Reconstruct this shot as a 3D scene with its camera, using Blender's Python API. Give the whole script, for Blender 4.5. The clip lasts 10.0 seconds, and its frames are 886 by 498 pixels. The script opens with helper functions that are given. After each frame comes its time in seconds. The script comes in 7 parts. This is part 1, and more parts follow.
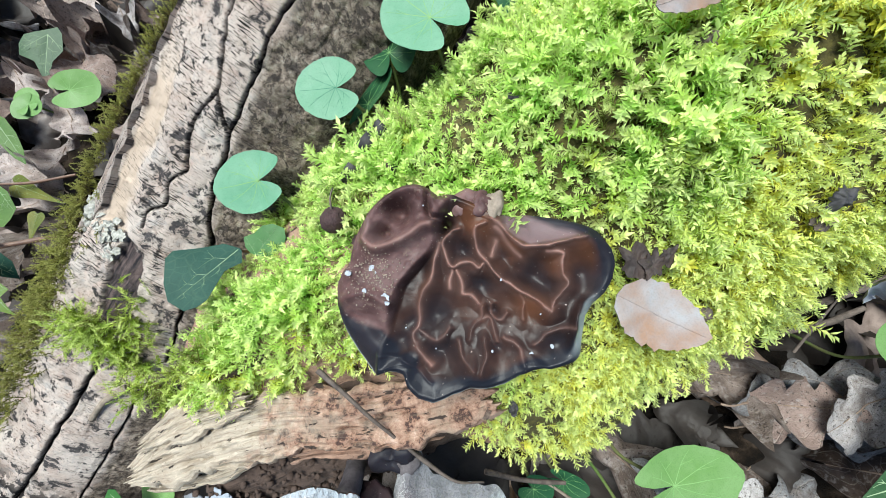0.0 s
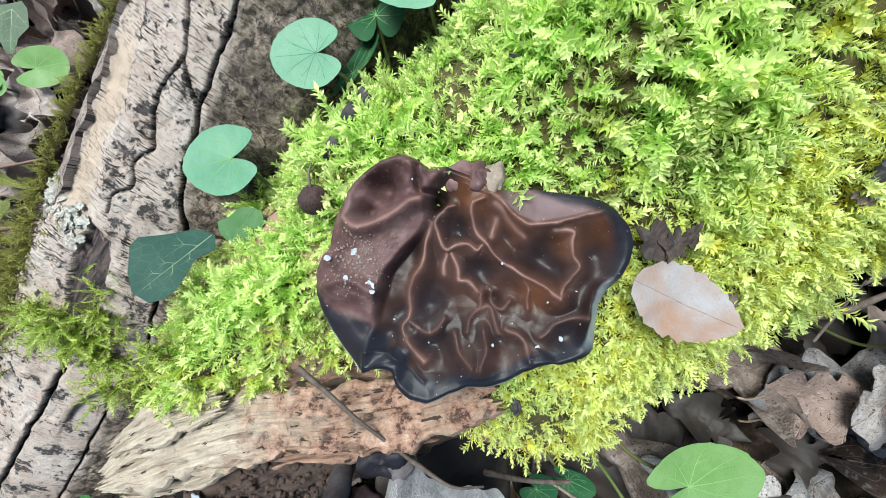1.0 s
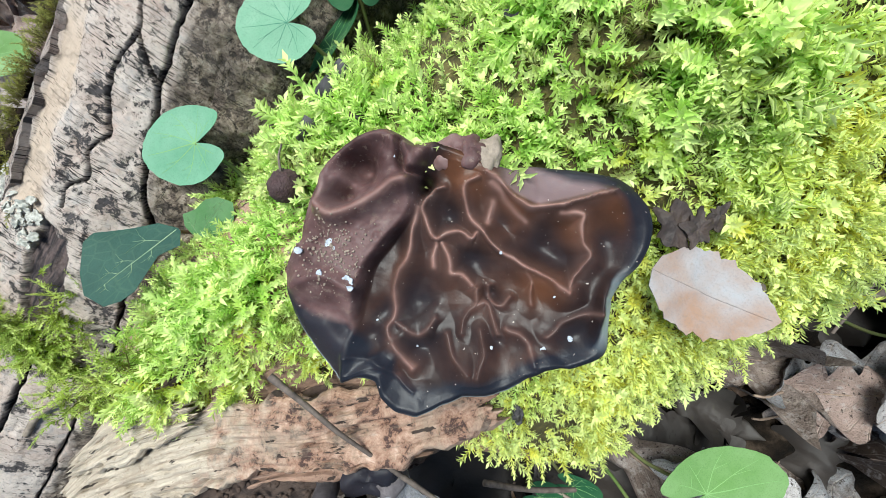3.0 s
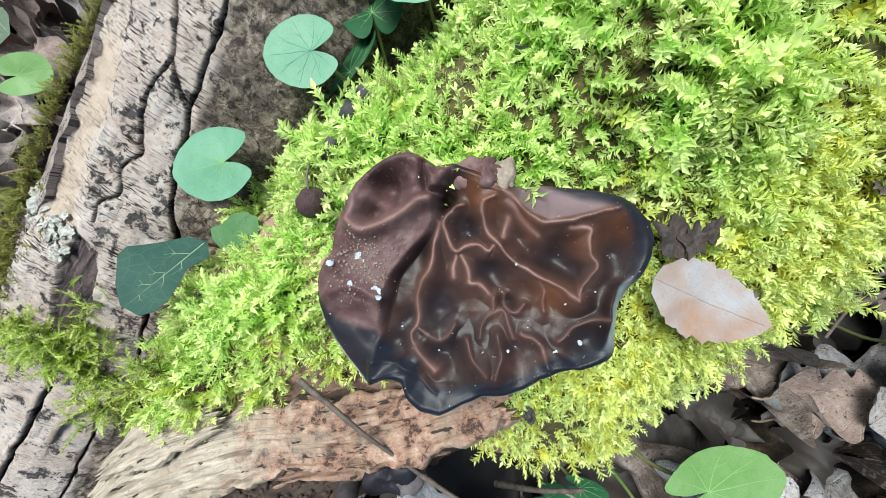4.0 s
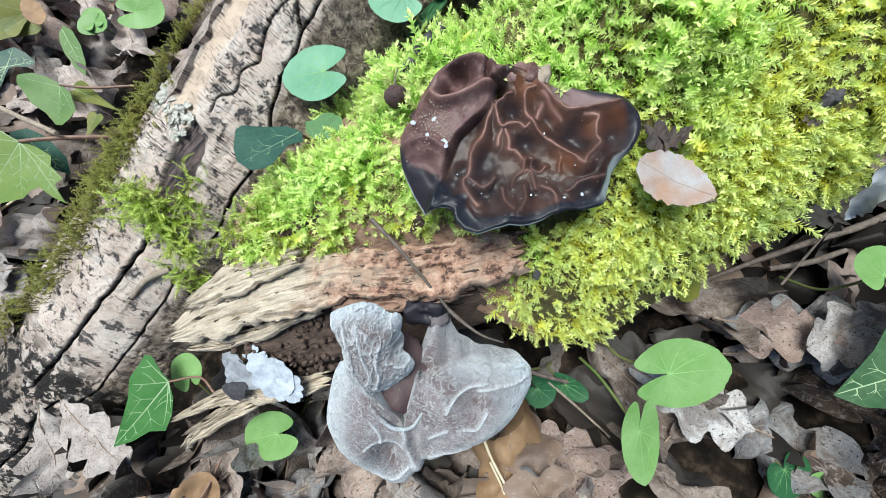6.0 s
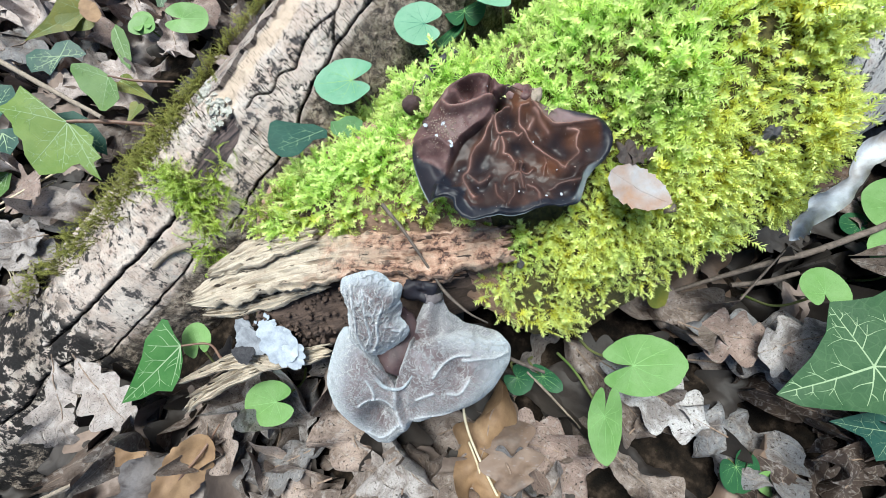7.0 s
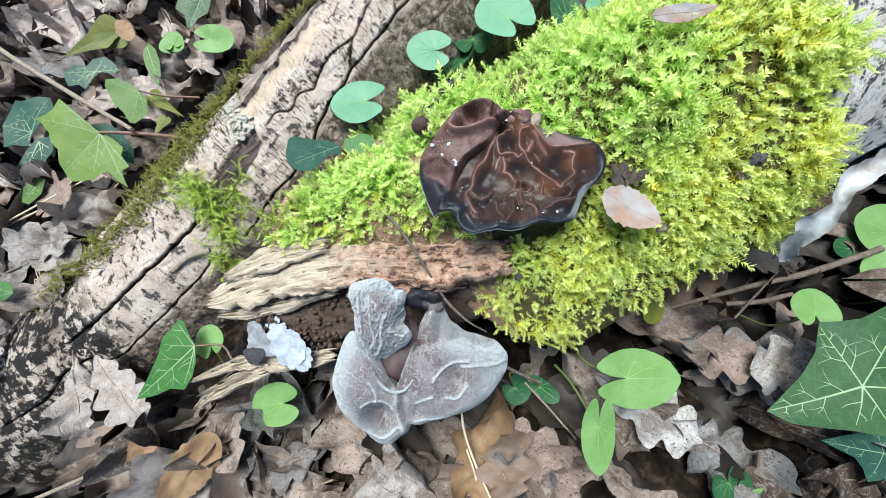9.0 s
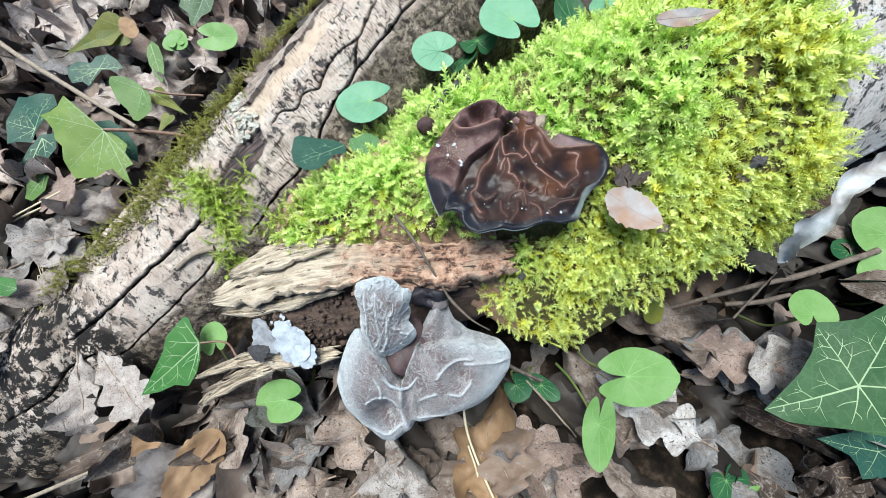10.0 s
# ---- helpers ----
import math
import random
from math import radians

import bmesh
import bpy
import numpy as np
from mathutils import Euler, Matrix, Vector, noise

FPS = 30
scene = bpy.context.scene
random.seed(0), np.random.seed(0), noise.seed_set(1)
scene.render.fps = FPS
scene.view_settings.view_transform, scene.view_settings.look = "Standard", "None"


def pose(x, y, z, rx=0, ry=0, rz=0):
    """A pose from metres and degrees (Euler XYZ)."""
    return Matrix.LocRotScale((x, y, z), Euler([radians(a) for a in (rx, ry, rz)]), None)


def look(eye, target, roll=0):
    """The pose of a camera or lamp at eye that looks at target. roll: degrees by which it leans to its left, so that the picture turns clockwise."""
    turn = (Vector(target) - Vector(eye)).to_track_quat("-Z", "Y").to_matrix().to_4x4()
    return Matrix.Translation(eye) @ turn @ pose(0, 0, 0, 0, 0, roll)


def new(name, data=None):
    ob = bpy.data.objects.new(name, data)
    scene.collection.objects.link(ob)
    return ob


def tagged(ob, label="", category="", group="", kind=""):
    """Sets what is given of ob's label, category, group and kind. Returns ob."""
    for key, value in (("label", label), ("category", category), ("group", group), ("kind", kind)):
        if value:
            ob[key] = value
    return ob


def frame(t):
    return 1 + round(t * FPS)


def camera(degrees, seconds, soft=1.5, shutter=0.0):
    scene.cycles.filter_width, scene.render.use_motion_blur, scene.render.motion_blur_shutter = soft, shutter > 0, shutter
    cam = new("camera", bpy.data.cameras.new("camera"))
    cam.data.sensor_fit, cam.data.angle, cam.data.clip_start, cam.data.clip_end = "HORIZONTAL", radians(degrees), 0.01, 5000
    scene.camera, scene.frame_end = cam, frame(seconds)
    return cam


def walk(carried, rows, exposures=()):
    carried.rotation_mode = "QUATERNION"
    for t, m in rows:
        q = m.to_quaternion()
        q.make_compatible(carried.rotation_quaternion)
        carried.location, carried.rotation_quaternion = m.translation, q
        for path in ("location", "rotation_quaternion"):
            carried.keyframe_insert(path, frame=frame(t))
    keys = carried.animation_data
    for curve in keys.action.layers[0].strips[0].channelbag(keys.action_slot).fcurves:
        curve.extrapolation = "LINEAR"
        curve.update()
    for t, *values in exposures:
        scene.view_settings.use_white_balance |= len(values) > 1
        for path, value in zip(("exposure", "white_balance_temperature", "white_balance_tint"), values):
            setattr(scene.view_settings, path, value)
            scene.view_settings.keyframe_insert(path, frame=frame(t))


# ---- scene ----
CM = 0.01
cam = camera(98.4, 10.0, 0.85)
# seconds, eye, target (both in centimetres), roll
PATH = [
    (0, (-0.120, -0.200, 18.732), (-1.002, 3.231, 7.267), -14.88),
    (0.5, (-0.018, -0.111, 18.149), (-0.863, 3.158, 6.634), -15.16),
    (1, (-0.118, -0.101, 17.665), (-0.918, 3.065, 6.117), -15.12),
    (1.5, (0.011, 0.075, 17.527), (-0.745, 3.223, 5.972), -14.76),
    (2, (-0.077, 0.013, 16.996), (-0.784, 3.105, 5.422), -14.36),
    (2.2, (-0.059, -0.039, 16.924), (-0.763, 2.996, 5.336), -14.64),
    (3.5, (-0.212, 0.061, 16.575), (-0.820, 3.216, 5.013), -13.19),
    (4, (-0.427, -0.047, 17.281), (-1.030, 3.264, 5.763), -12.73),
    (4.5, (-0.287, -0.292, 18.261), (-0.895, 3.080, 6.760), -11.96),
    (5, (-0.723, -1.270, 18.451), (-1.347, 2.097, 6.950), -10.75),
    (5.5, (-1.059, -3.160, 18.377), (-1.760, 0.336, 6.919), -9.20),
    (6, (-1.196, -4.500, 18.966), (-1.961, -0.673, 7.618), -6.37),
    (6.2, (-1.109, -5.140, 19.098), (-1.899, -1.199, 7.791), -5.31),
    (7.3, (-0.888, -6.295, 20.542), (-1.642, -1.617, 9.517), 0.90),
    (7.5, (-0.601, -6.360, 20.642), (-1.501, -1.629, 9.651), -0.38),
    (8, (-0.420, -6.572, 20.752), (-1.424, -1.721, 9.823), -0.98),
    (8.5, (-0.624, -6.708, 20.792), (-1.670, -1.829, 9.879), -1.21),
    (9, (-0.767, -6.590, 20.906), (-1.811, -1.715, 9.991), -0.97),
    (9.5, (-0.790, -6.738, 20.938), (-1.811, -1.874, 10.015), -0.48),
    (10, (-0.975, -6.698, 21.072), (-1.960, -1.842, 10.143), -0.03),
]
walk(cam, [(t, look([CM * v for v in e], [CM * v for v in g], r)) for t, e, g, r in PATH], [(0, 0.80, 5900, 3), (4.8, 0.79, 5900, 3), (7.2, 0.94, 5900, 3), (10, 0.94, 5900, 3)])
SKY, SUN = 0.088, 3.85

# ---------------------------------------------------------------- light
world = bpy.data.worlds.new("sky")
scene.world = world
world.use_nodes = True
wt = world.node_tree
sky = wt.nodes.new("ShaderNodeTexSky")
sky.sky_type, sky.sun_disc = "NISHITA", False
sky.sun_elevation, sky.sun_rotation = radians(48), radians(-40)
sky.air_density, sky.dust_density = 1.0, 2.5
wt.links.new(sky.outputs[0], wt.nodes["Background"].inputs[0])
wt.nodes["Background"].inputs[1].default_value = SKY
sun = new("sun", bpy.data.lights.new("sun", "SUN"))
sun.data.energy, sun.data.angle, sun.data.color = SUN, radians(30), (1.0, 0.96, 0.88)
# the light falls from behind the log, a little from its upper end
sun.matrix_world = look((-0.18, 0.02, 1.0), (0, 0, 0))


# ---------------------------------------------------------------- node helpers
def material(name):
    m = bpy.data.materials.new(name)
    m.use_nodes = True
    return m, m.node_tree, m.node_tree.nodes["Principled BSDF"]


def put(nt, socket, value):
    if hasattr(value, "is_linked"):
        nt.links.new(value, socket)
    elif isinstance(value, (tuple, list)) and len(value) == 3 and socket.type == "RGBA":
        socket.default_value = (*value, 1)
    else:
        socket.default_value = value


def node(nt, kind, **ins):
    n = nt.nodes.new(kind)
    for key, value in ins.items():
        put(nt, n.inputs[key.replace("_", " ")], value)
    return n


def where(nt, scale=(1, 1, 1), kind="Object"):
    """Coordinates in centimetres, stretched by scale."""
    c = nt.nodes.new("ShaderNodeTexCoord")
    m = node(nt, "ShaderNodeMapping", Vector=c.outputs[kind])
    unit = 100 if kind == "Object" else 1
    m.inputs["Scale"].default_value = [unit * s for s in scale]
    return m.outputs[0]


def noisy(nt, vec, scale, detail=4.0, rough=0.55, warp=0.0):
    return node(nt, "ShaderNodeTexNoise", Vector=vec, Scale=scale, Detail=detail, Roughness=rough, Distortion=warp).outputs["Fac"]


def ramp(nt, fac, *stops):
    n = nt.nodes.new("ShaderNodeValToRGB")
    nt.links.new(fac, n.inputs[0])
    e = n.color_ramp.elements
    while len(e) < len(stops):
        e.new(0.5)
    for k, (at, c) in zip(e, stops):
        k.position = at
        k.color = (c, c, c, 1) if isinstance(c, (int, float)) else (*c, 1)
    return n.outputs[0]


def mix(nt, fac, a, b, blend="MIX"):
    n = nt.nodes.new("ShaderNodeMix")
    n.data_type, n.blend_type = "RGBA", blend
    put(nt, n.inputs[0], fac), put(nt, n.inputs[6], a), put(nt, n.inputs[7], b)
    return n.outputs[2]


def math_(nt, op, a, b=0.0):
    n = nt.nodes.new("ShaderNodeMath")
    n.operation = op
    put(nt, n.inputs[0], a), put(nt, n.inputs[1], b)
    return n.outputs[0]


def bump(nt, bsdf, height, strength=0.4, cm=0.05):
    n = node(nt, "ShaderNodeBump", Height=height, Strength=strength, Distance=cm * CM)
    nt.links.new(n.outputs[0], bsdf.inputs["Normal"])


def thin(nt, bsdf, colour, share=0.3):
    """Lets some light through a leaf."""
    t = node(nt, "ShaderNodeBsdfTranslucent", Color=colour)
    m = node(nt, "ShaderNodeMixShader", Fac=share)
    nt.links.new(bsdf.outputs[0], m.inputs[1])
    nt.links.new(t.outputs[0], m.inputs[2])
    nt.links.new(m.outputs[0], nt.nodes["Material Output"].inputs[0])


def uv_axis(nt, axis):
    c = nt.nodes.new("ShaderNodeTexCoord")
    s = node(nt, "ShaderNodeSeparateXYZ", Vector=c.outputs["UV"])
    return s.outputs[axis]


def per_island(nt):
    return nt.nodes.new("ShaderNodeNewGeometry").outputs["Random Per Island"]


def per_object(nt):
    return nt.nodes.new("ShaderNodeObjectInfo").outputs["Random"]


def attribute(nt, name):
    n = nt.nodes.new("ShaderNodeAttribute")
    n.attribute_name = name
    return n.outputs["Fac"]


# ---------------------------------------------------------------- materials
def soil_material():
    m, nt, b = material("soil")
    v = where(nt)
    # dark earth, taken down to near black to paint shade in the gaps
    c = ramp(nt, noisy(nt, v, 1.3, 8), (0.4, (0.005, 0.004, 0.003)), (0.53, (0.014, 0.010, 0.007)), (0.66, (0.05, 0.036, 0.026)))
    put(nt, b.inputs["Base Color"], c)
    b.inputs["Roughness"].default_value = 0.95
    b.inputs["Specular IOR Level"].default_value = 0.1
    bump(nt, b, noisy(nt, v, 5, 8), 0.8, 0.3)
    return m


def bark_material(name, pale, warm, black_from, dashes=1.0):
    """Weathered bark: pale crust, black patches, short dark splits across the grain."""
    m, nt, b = material(name)
    v = where(nt)
    along = where(nt, (1, 1, 1), "UV")
    base = mix(nt, ramp(nt, noisy(nt, v, 0.8, 6, 0.6), (0.35, 0.0), (0.65, 1.0)), pale, warm)
    base = mix(nt, ramp(nt, noisy(nt, v, 1.7, 5, 0.6, 0.5), (0.55, 0.0), (0.68, 0.45)), base, (0.47, 0.31, 0.24))
    # crusty grain
    crust = noisy(nt, v, 9, 9, 0.75)
    base = mix(nt, ramp(nt, crust, (0.37, 0.8), (0.44, 0.0)), base, (0.16, 0.12, 0.098))
    base = mix(nt, ramp(nt, crust, (0.56, 0.0), (0.66, 0.55)), base, (0.74, 0.68, 0.60))
    grey = ramp(nt, noisy(nt, v, 2.2, 7, 0.65, 0.4), (0.55, 0.0), (0.64, 0.45))
    base = mix(nt, grey, base, (0.36, 0.345, 0.34))
    # hair-thin splits that run round the log, in rows
    fine = where(nt, (19, 1.9, 1), "UV")
    dash = ramp(nt, noisy(nt, fine, 1.0, 2, 0.5, 0.15), (0.572, 0.0), (0.592, 1.0))
    fine2 = where(nt, (32, 4.5, 1), "UV")
    dash2 = ramp(nt, noisy(nt, fine2, 1.0, 2, 0.5), (0.61, 0.0), (0.635, 0.5))
    zone = ramp(nt, noisy(nt, along, 0.55, 2), (0.40, 0.12), (0.60, 1.0))
    # fewer of them towards the log's rotten end
    sound = ramp(nt, math_(nt, "ADD", math_(nt, "MULTIPLY", uv_axis(nt, 0), 0.08), 0.5), (0.15, 0.3), (0.6, 1.0))
    cuts = math_(nt, "MULTIPLY", math_(nt, "MULTIPLY", math_(nt, "MULTIPLY", math_(nt, "MAXIMUM", dash, dash2), zone), sound), dashes)
    # black rind, in flakes that follow the grain
    patch = where(nt, (1.5, 1.3, 1), "UV")
    black = ramp(nt, noisy(nt, patch, 1.0, 10, 0.76, 0.3), (black_from, 0.0), (black_from + 0.02, 1.0))
    black = math_(nt, "MULTIPLY", black, ramp(nt, noisy(nt, where(nt, (9, 4, 1), "UV"), 1.0, 6, 0.7), (0.36, 0.1), (0.44, 1.0)))
    base = mix(nt, math_(nt, "MULTIPLY", black, 0.92), base, mix(nt, noisy(nt, v, 5, 4), (0.016, 0.016, 0.020), (0.055, 0.053, 0.058)))
    peel = attribute(nt, "peel")
    wood = mix(nt, noisy(nt, where(nt, (0.4, 5, 1), "UV"), 1.5, 6, 0.65), (0.50, 0.37, 0.27), (0.72, 0.60, 0.48))
    base = mix(nt, math_(nt, "MULTIPLY", peel, 0.97), base, wood)
    base = mix(nt, math_(nt, "MULTIPLY", cuts, ramp(nt, peel, (0.0, 1.0), (1.0, 0.5))), base, (0.022, 0.017, 0.015))
    base = mix(nt, attribute(nt, "bare"), base, mix(nt, ramp(nt, noisy(nt, where(nt, (0.5, 5, 1), "UV"), 1.5, 6), (0.38, 0.0), (0.62, 1.0)), (0.030, 0.028, 0.032), (0.17, 0.125, 0.115)))
    rot = noisy(nt, v, 4.5, 9, 0.75)
    # these browns mix earth with shade painted in beside the mossy log
    soiled_shaded = ramp(nt, rot, (0.34, (0.035, 0.027, 0.021)), (0.44, (0.19, 0.145, 0.11)), (0.53, (0.38, 0.305, 0.235)), (0.66, (0.58, 0.51, 0.42)))
    soiled_shaded = mix(nt, ramp(nt, noisy(nt, v, 1.1, 7, 0.7, 0.4), (0.40, 0.75), (0.55, 0.0)), soiled_shaded, (0.075, 0.058, 0.046))
    # old bark there is checked by fine wandering cracks and small black flakes
    crack = ramp(nt, noisy(nt, where(nt, (1.6, 0.8, 1), "UV"), 1.0, 5, 0.62, 0.6), (0.478, 0.0), (0.486, 1.0), (0.494, 1.0), (0.502, 0.0))
    check = ramp(nt, noisy(nt, where(nt, (1.3, 3.4, 1), "UV"), 1.0, 5, 0.6, 0.5), (0.53, 0.0), (0.536, 0.9), (0.544, 0.9), (0.55, 0.0))
    flaky = ramp(nt, noisy(nt, v, 3.2, 8, 0.72, 0.3), (0.555, 0.0), (0.575, 0.85))
    crack = math_(nt, "MAXIMUM", math_(nt, "MAXIMUM", crack, check), flaky)
    soiled_shaded = mix(nt, crack, soiled_shaded, (0.028, 0.023, 0.021))
    crack = math_(nt, "MULTIPLY", crack, attribute(nt, "dirt_shade"))
    base = mix(nt, math_(nt, "MULTIPLY", attribute(nt, "dirt_shade"), 0.9), base, soiled_shaded)
    mould = ramp(nt, noisy(nt, v, 1.5, 8, 0.68, 0.3), (0.455, 0.0), (0.50, 1.0))
    base = mix(nt, math_(nt, "MULTIPLY", mould, attribute(nt, "mould")), base, (0.024, 0.021, 0.020))
    base = mix(nt, attribute(nt, "split"), base, (0.012, 0.009, 0.007))
    put(nt, b.inputs["Base Color"], base)
    b.inputs["Roughness"].default_value = 0.9
    b.inputs["Specular IOR Level"].default_value = 0.2
    h = math_(nt, "ADD", crust, math_(nt, "MULTIPLY", cuts, -0.5))
    h = math_(nt, "ADD", h, math_(nt, "MULTIPLY", crack, -0.3))
    bump(nt, b, math_(nt, "ADD", h, math_(nt, "MULTIPLY", black, -0.2)), 1.0, 0.13)
    return m


def wood_material(name, light, mid, dark, grain=6.0, end=None):
    """Decayed wood, the grain along the first axis of its map."""
    m, nt, b = material(name)
    g = where(nt, (0.5, grain, 1), "UV")
    v = where(nt)
    f = noisy(nt, g, 1.0, 7, 0.65, 0.2)
    c = ramp(nt, f, (0.27, dark), (0.37, mid), (0.49, light))
    c = mix(nt, ramp(nt, noisy(nt, where(nt, (1.2, 9, 1), "UV"), 1.0, 7, 0.7, 0.4), (0.51, 0.0), (0.60, 0.7)), c, tuple(min(0.85, 1.4 * q) for q in light))
    if end:
        # another tint towards the far end, in crumbling blotches
        blotch = noisy(nt, v, 1.1, 8, 0.7)
        soft = ramp(nt, noisy(nt, v, 2.3, 9, 0.74, 0.3), (0.435, end[2]), (0.465, end[1]), (0.53, mix_of(end[0], end[1])), (0.585, end[0]), (0.67, mix_of(end[0], (0.75, 0.62, 0.52))))
        far = math_(nt, "ADD", math_(nt, "MULTIPLY", uv_axis(nt, 0), 0.1), math_(nt, "MULTIPLY", math_(nt, "SUBTRACT", blotch, 0.5), 0.9))
        c = mix(nt, ramp(nt, far, (0.52, 0.0), (0.72, 1.0)), c, soft)
    c = mix(nt, ramp(nt, noisy(nt, v, 1.3, 6, 0.65), (0.48, 0.0), (0.63, 0.6)), c, mid)
    hair = ramp(nt, noisy(nt, where(nt, (0.5, 26, 1), "UV"), 1.0, 5, 0.6, 0.3), (0.34, 0.6), (0.42, 0.0))
    c = mix(nt, hair, c, mix_of(mid, dark))
    c = mix(nt, ramp(nt, noisy(nt, v, 7, 8, 0.75), (0.36, 0.75), (0.43, 0.0)), c, dark)
    pit = ramp(nt, noisy(nt, where(nt, (0.7, 2.4, 1), "UV"), 1.6, 4, 0.6), (0.63, 0.0), (0.65, 0.95))
    c = mix(nt, pit, c, (0.03, 0.02, 0.015))
    put(nt, b.inputs["Base Color"], c)
    b.inputs["Roughness"].default_value = 0.9
    bump(nt, b, math_(nt, "SUBTRACT", math_(nt, "SUBTRACT", math_(nt, "ADD", f, noisy(nt, v, 8, 8, 0.75)), pit), math_(nt, "MULTIPLY", hair, 0.4)), 0.8, 0.13)
    return m


def mix_of(a, b):
    return tuple((p + q) / 2 for p, q in zip(a, b))


def moss_material(name, old, green, fresh, gold, pale):
    """Brown old growth at the foot of a shoot, darkened further to paint shade in the gaps, fresh growth at its tip;
    map x runs from green to golden shoots.
    """
    m, nt, b = material(name)
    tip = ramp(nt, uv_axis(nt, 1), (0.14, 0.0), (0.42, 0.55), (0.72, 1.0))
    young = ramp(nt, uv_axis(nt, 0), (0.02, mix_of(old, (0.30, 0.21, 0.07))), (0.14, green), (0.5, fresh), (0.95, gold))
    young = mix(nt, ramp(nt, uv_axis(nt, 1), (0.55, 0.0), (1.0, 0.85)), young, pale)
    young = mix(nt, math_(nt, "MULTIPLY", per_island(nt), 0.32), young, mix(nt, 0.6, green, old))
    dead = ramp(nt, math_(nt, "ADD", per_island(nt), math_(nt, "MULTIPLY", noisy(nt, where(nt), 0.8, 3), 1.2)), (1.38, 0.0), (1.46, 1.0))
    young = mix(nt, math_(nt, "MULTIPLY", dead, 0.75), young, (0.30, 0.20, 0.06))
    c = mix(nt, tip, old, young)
    put(nt, b.inputs["Base Color"], c)
    b.inputs["Roughness"].default_value = 0.5
    b.inputs["Specular IOR Level"].default_value = 0.25
    thin(nt, b, mix(nt, 0.5, c, young), 0.38)
    return m


def leaf_material(name, colour, second, gloss=0.4, share=0.25, net=0.0):
    m, nt, b = material(name)
    v = where(nt)
    c = mix(nt, ramp(nt, noisy(nt, v, 0.9, 6, 0.6), (0.36, 0.0), (0.64, 1.0)), colour, second)
    c = mix(nt, ramp(nt, noisy(nt, v, 9, 4), (0.62, 0.0), (0.72, 0.35)), c, second)
    c = mix(nt, ramp(nt, noisy(nt, v, 26, 3, 0.6), (0.35, 0.22), (0.5, 0.0)), c, tuple(0.45 * q for q in colour))
    if net:
        w = node(nt, "ShaderNodeTexVoronoi", Vector=v, Scale=2.6)
        w.feature = "DISTANCE_TO_EDGE"
        c = mix(nt, math_(nt, "MULTIPLY", ramp(nt, w.outputs["Distance"], (0.0, 1.0), (0.06, 0.0)), net), c, (0.20, 0.30, 0.15))
    put(nt, b.inputs["Base Color"], c)
    b.inputs["Roughness"].default_value = gloss + 0.1
    b.inputs["Specular IOR Level"].default_value = 0.22
    bump(nt, b, noisy(nt, v, 6, 6, 0.6), 0.35, 0.04)
    thin(nt, b, c, share)
    return m


def dead_leaf_material(name="dead leaf", colour=None, second=None):
    m, nt, b = material(name)
    v = where(nt)
    r = per_object(nt)
    tinted = colour and mix(nt, r, mix(nt, ramp(nt, noisy(nt, v, 0.9, 6, 0.6), (0.36, 0.0), (0.64, 1.0)), colour, second), mix_of(colour, second))
    c = tinted or ramp(nt, r, (0.0, (0.11, 0.083, 0.068)), (0.2, (0.30, 0.245, 0.21)), (0.36, (0.40, 0.375, 0.365)), (0.5, (0.20, 0.128, 0.085)), (0.64, (0.40, 0.32, 0.275)), (0.8, (0.095, 0.077, 0.066)), (0.92, (0.27, 0.275, 0.285)), (1.0, (0.50, 0.48, 0.47)))
    c = mix(nt, ramp(nt, noisy(nt, v, 0.7, 7, 0.65, 0.6), (0.46, 0.0), (0.60, 0.4 if colour else 0.7)), c, mix_of(second, (0.085, 0.058, 0.044)) if colour else (0.085, 0.058, 0.044))
    c = mix(nt, ramp(nt, noisy(nt, v, 3.0, 6, 0.6), (0.54, 0.0), (0.64, 0.5)), c, (0.38, 0.345, 0.32))
    c = mix(nt, ramp(nt, noisy(nt, v, 7.0, 3, 0.6), (0.61, 0.0), (0.65, 0.9)), c, (0.035, 0.025, 0.02))
    # side veins run out from the rib
    row = math_(nt, "FRACT", math_(nt, "MULTIPLY", uv_axis(nt, 0), 8.0))
    side = ramp(nt, math_(nt, "ABSOLUTE", math_(nt, "SUBTRACT", row, 0.5)), (0.0, 1.0), (0.07, 0.0))
    c = mix(nt, math_(nt, "MULTIPLY", side, 0.35), c, (0.40, 0.34, 0.28))
    c = mix(nt, ramp(nt, noisy(nt, v, 22, 4, 0.65), (0.38, 0.5), (0.5, 0.0)), c, (0.05, 0.036, 0.028))
    put(nt, b.inputs["Base Color"], c)
    b.inputs["Roughness"].default_value = 0.62
    b.inputs["Specular IOR Level"].default_value = 0.25
    w = node(nt, "ShaderNodeTexVoronoi", Vector=v, Scale=4.5)
    w.feature = "DISTANCE_TO_EDGE"
    h = math_(nt, "ADD", math_(nt, "MULTIPLY", noisy(nt, v, 2.2, 6), 1.5), w.outputs["Distance"])
    bump(nt, b, math_(nt, "ADD", math_(nt, "ADD", h, noisy(nt, v, 12, 4)), math_(nt, "MULTIPLY", side, 0.8)), 0.55, 0.06)
    thin(nt, b, c, 0.15)
    return m


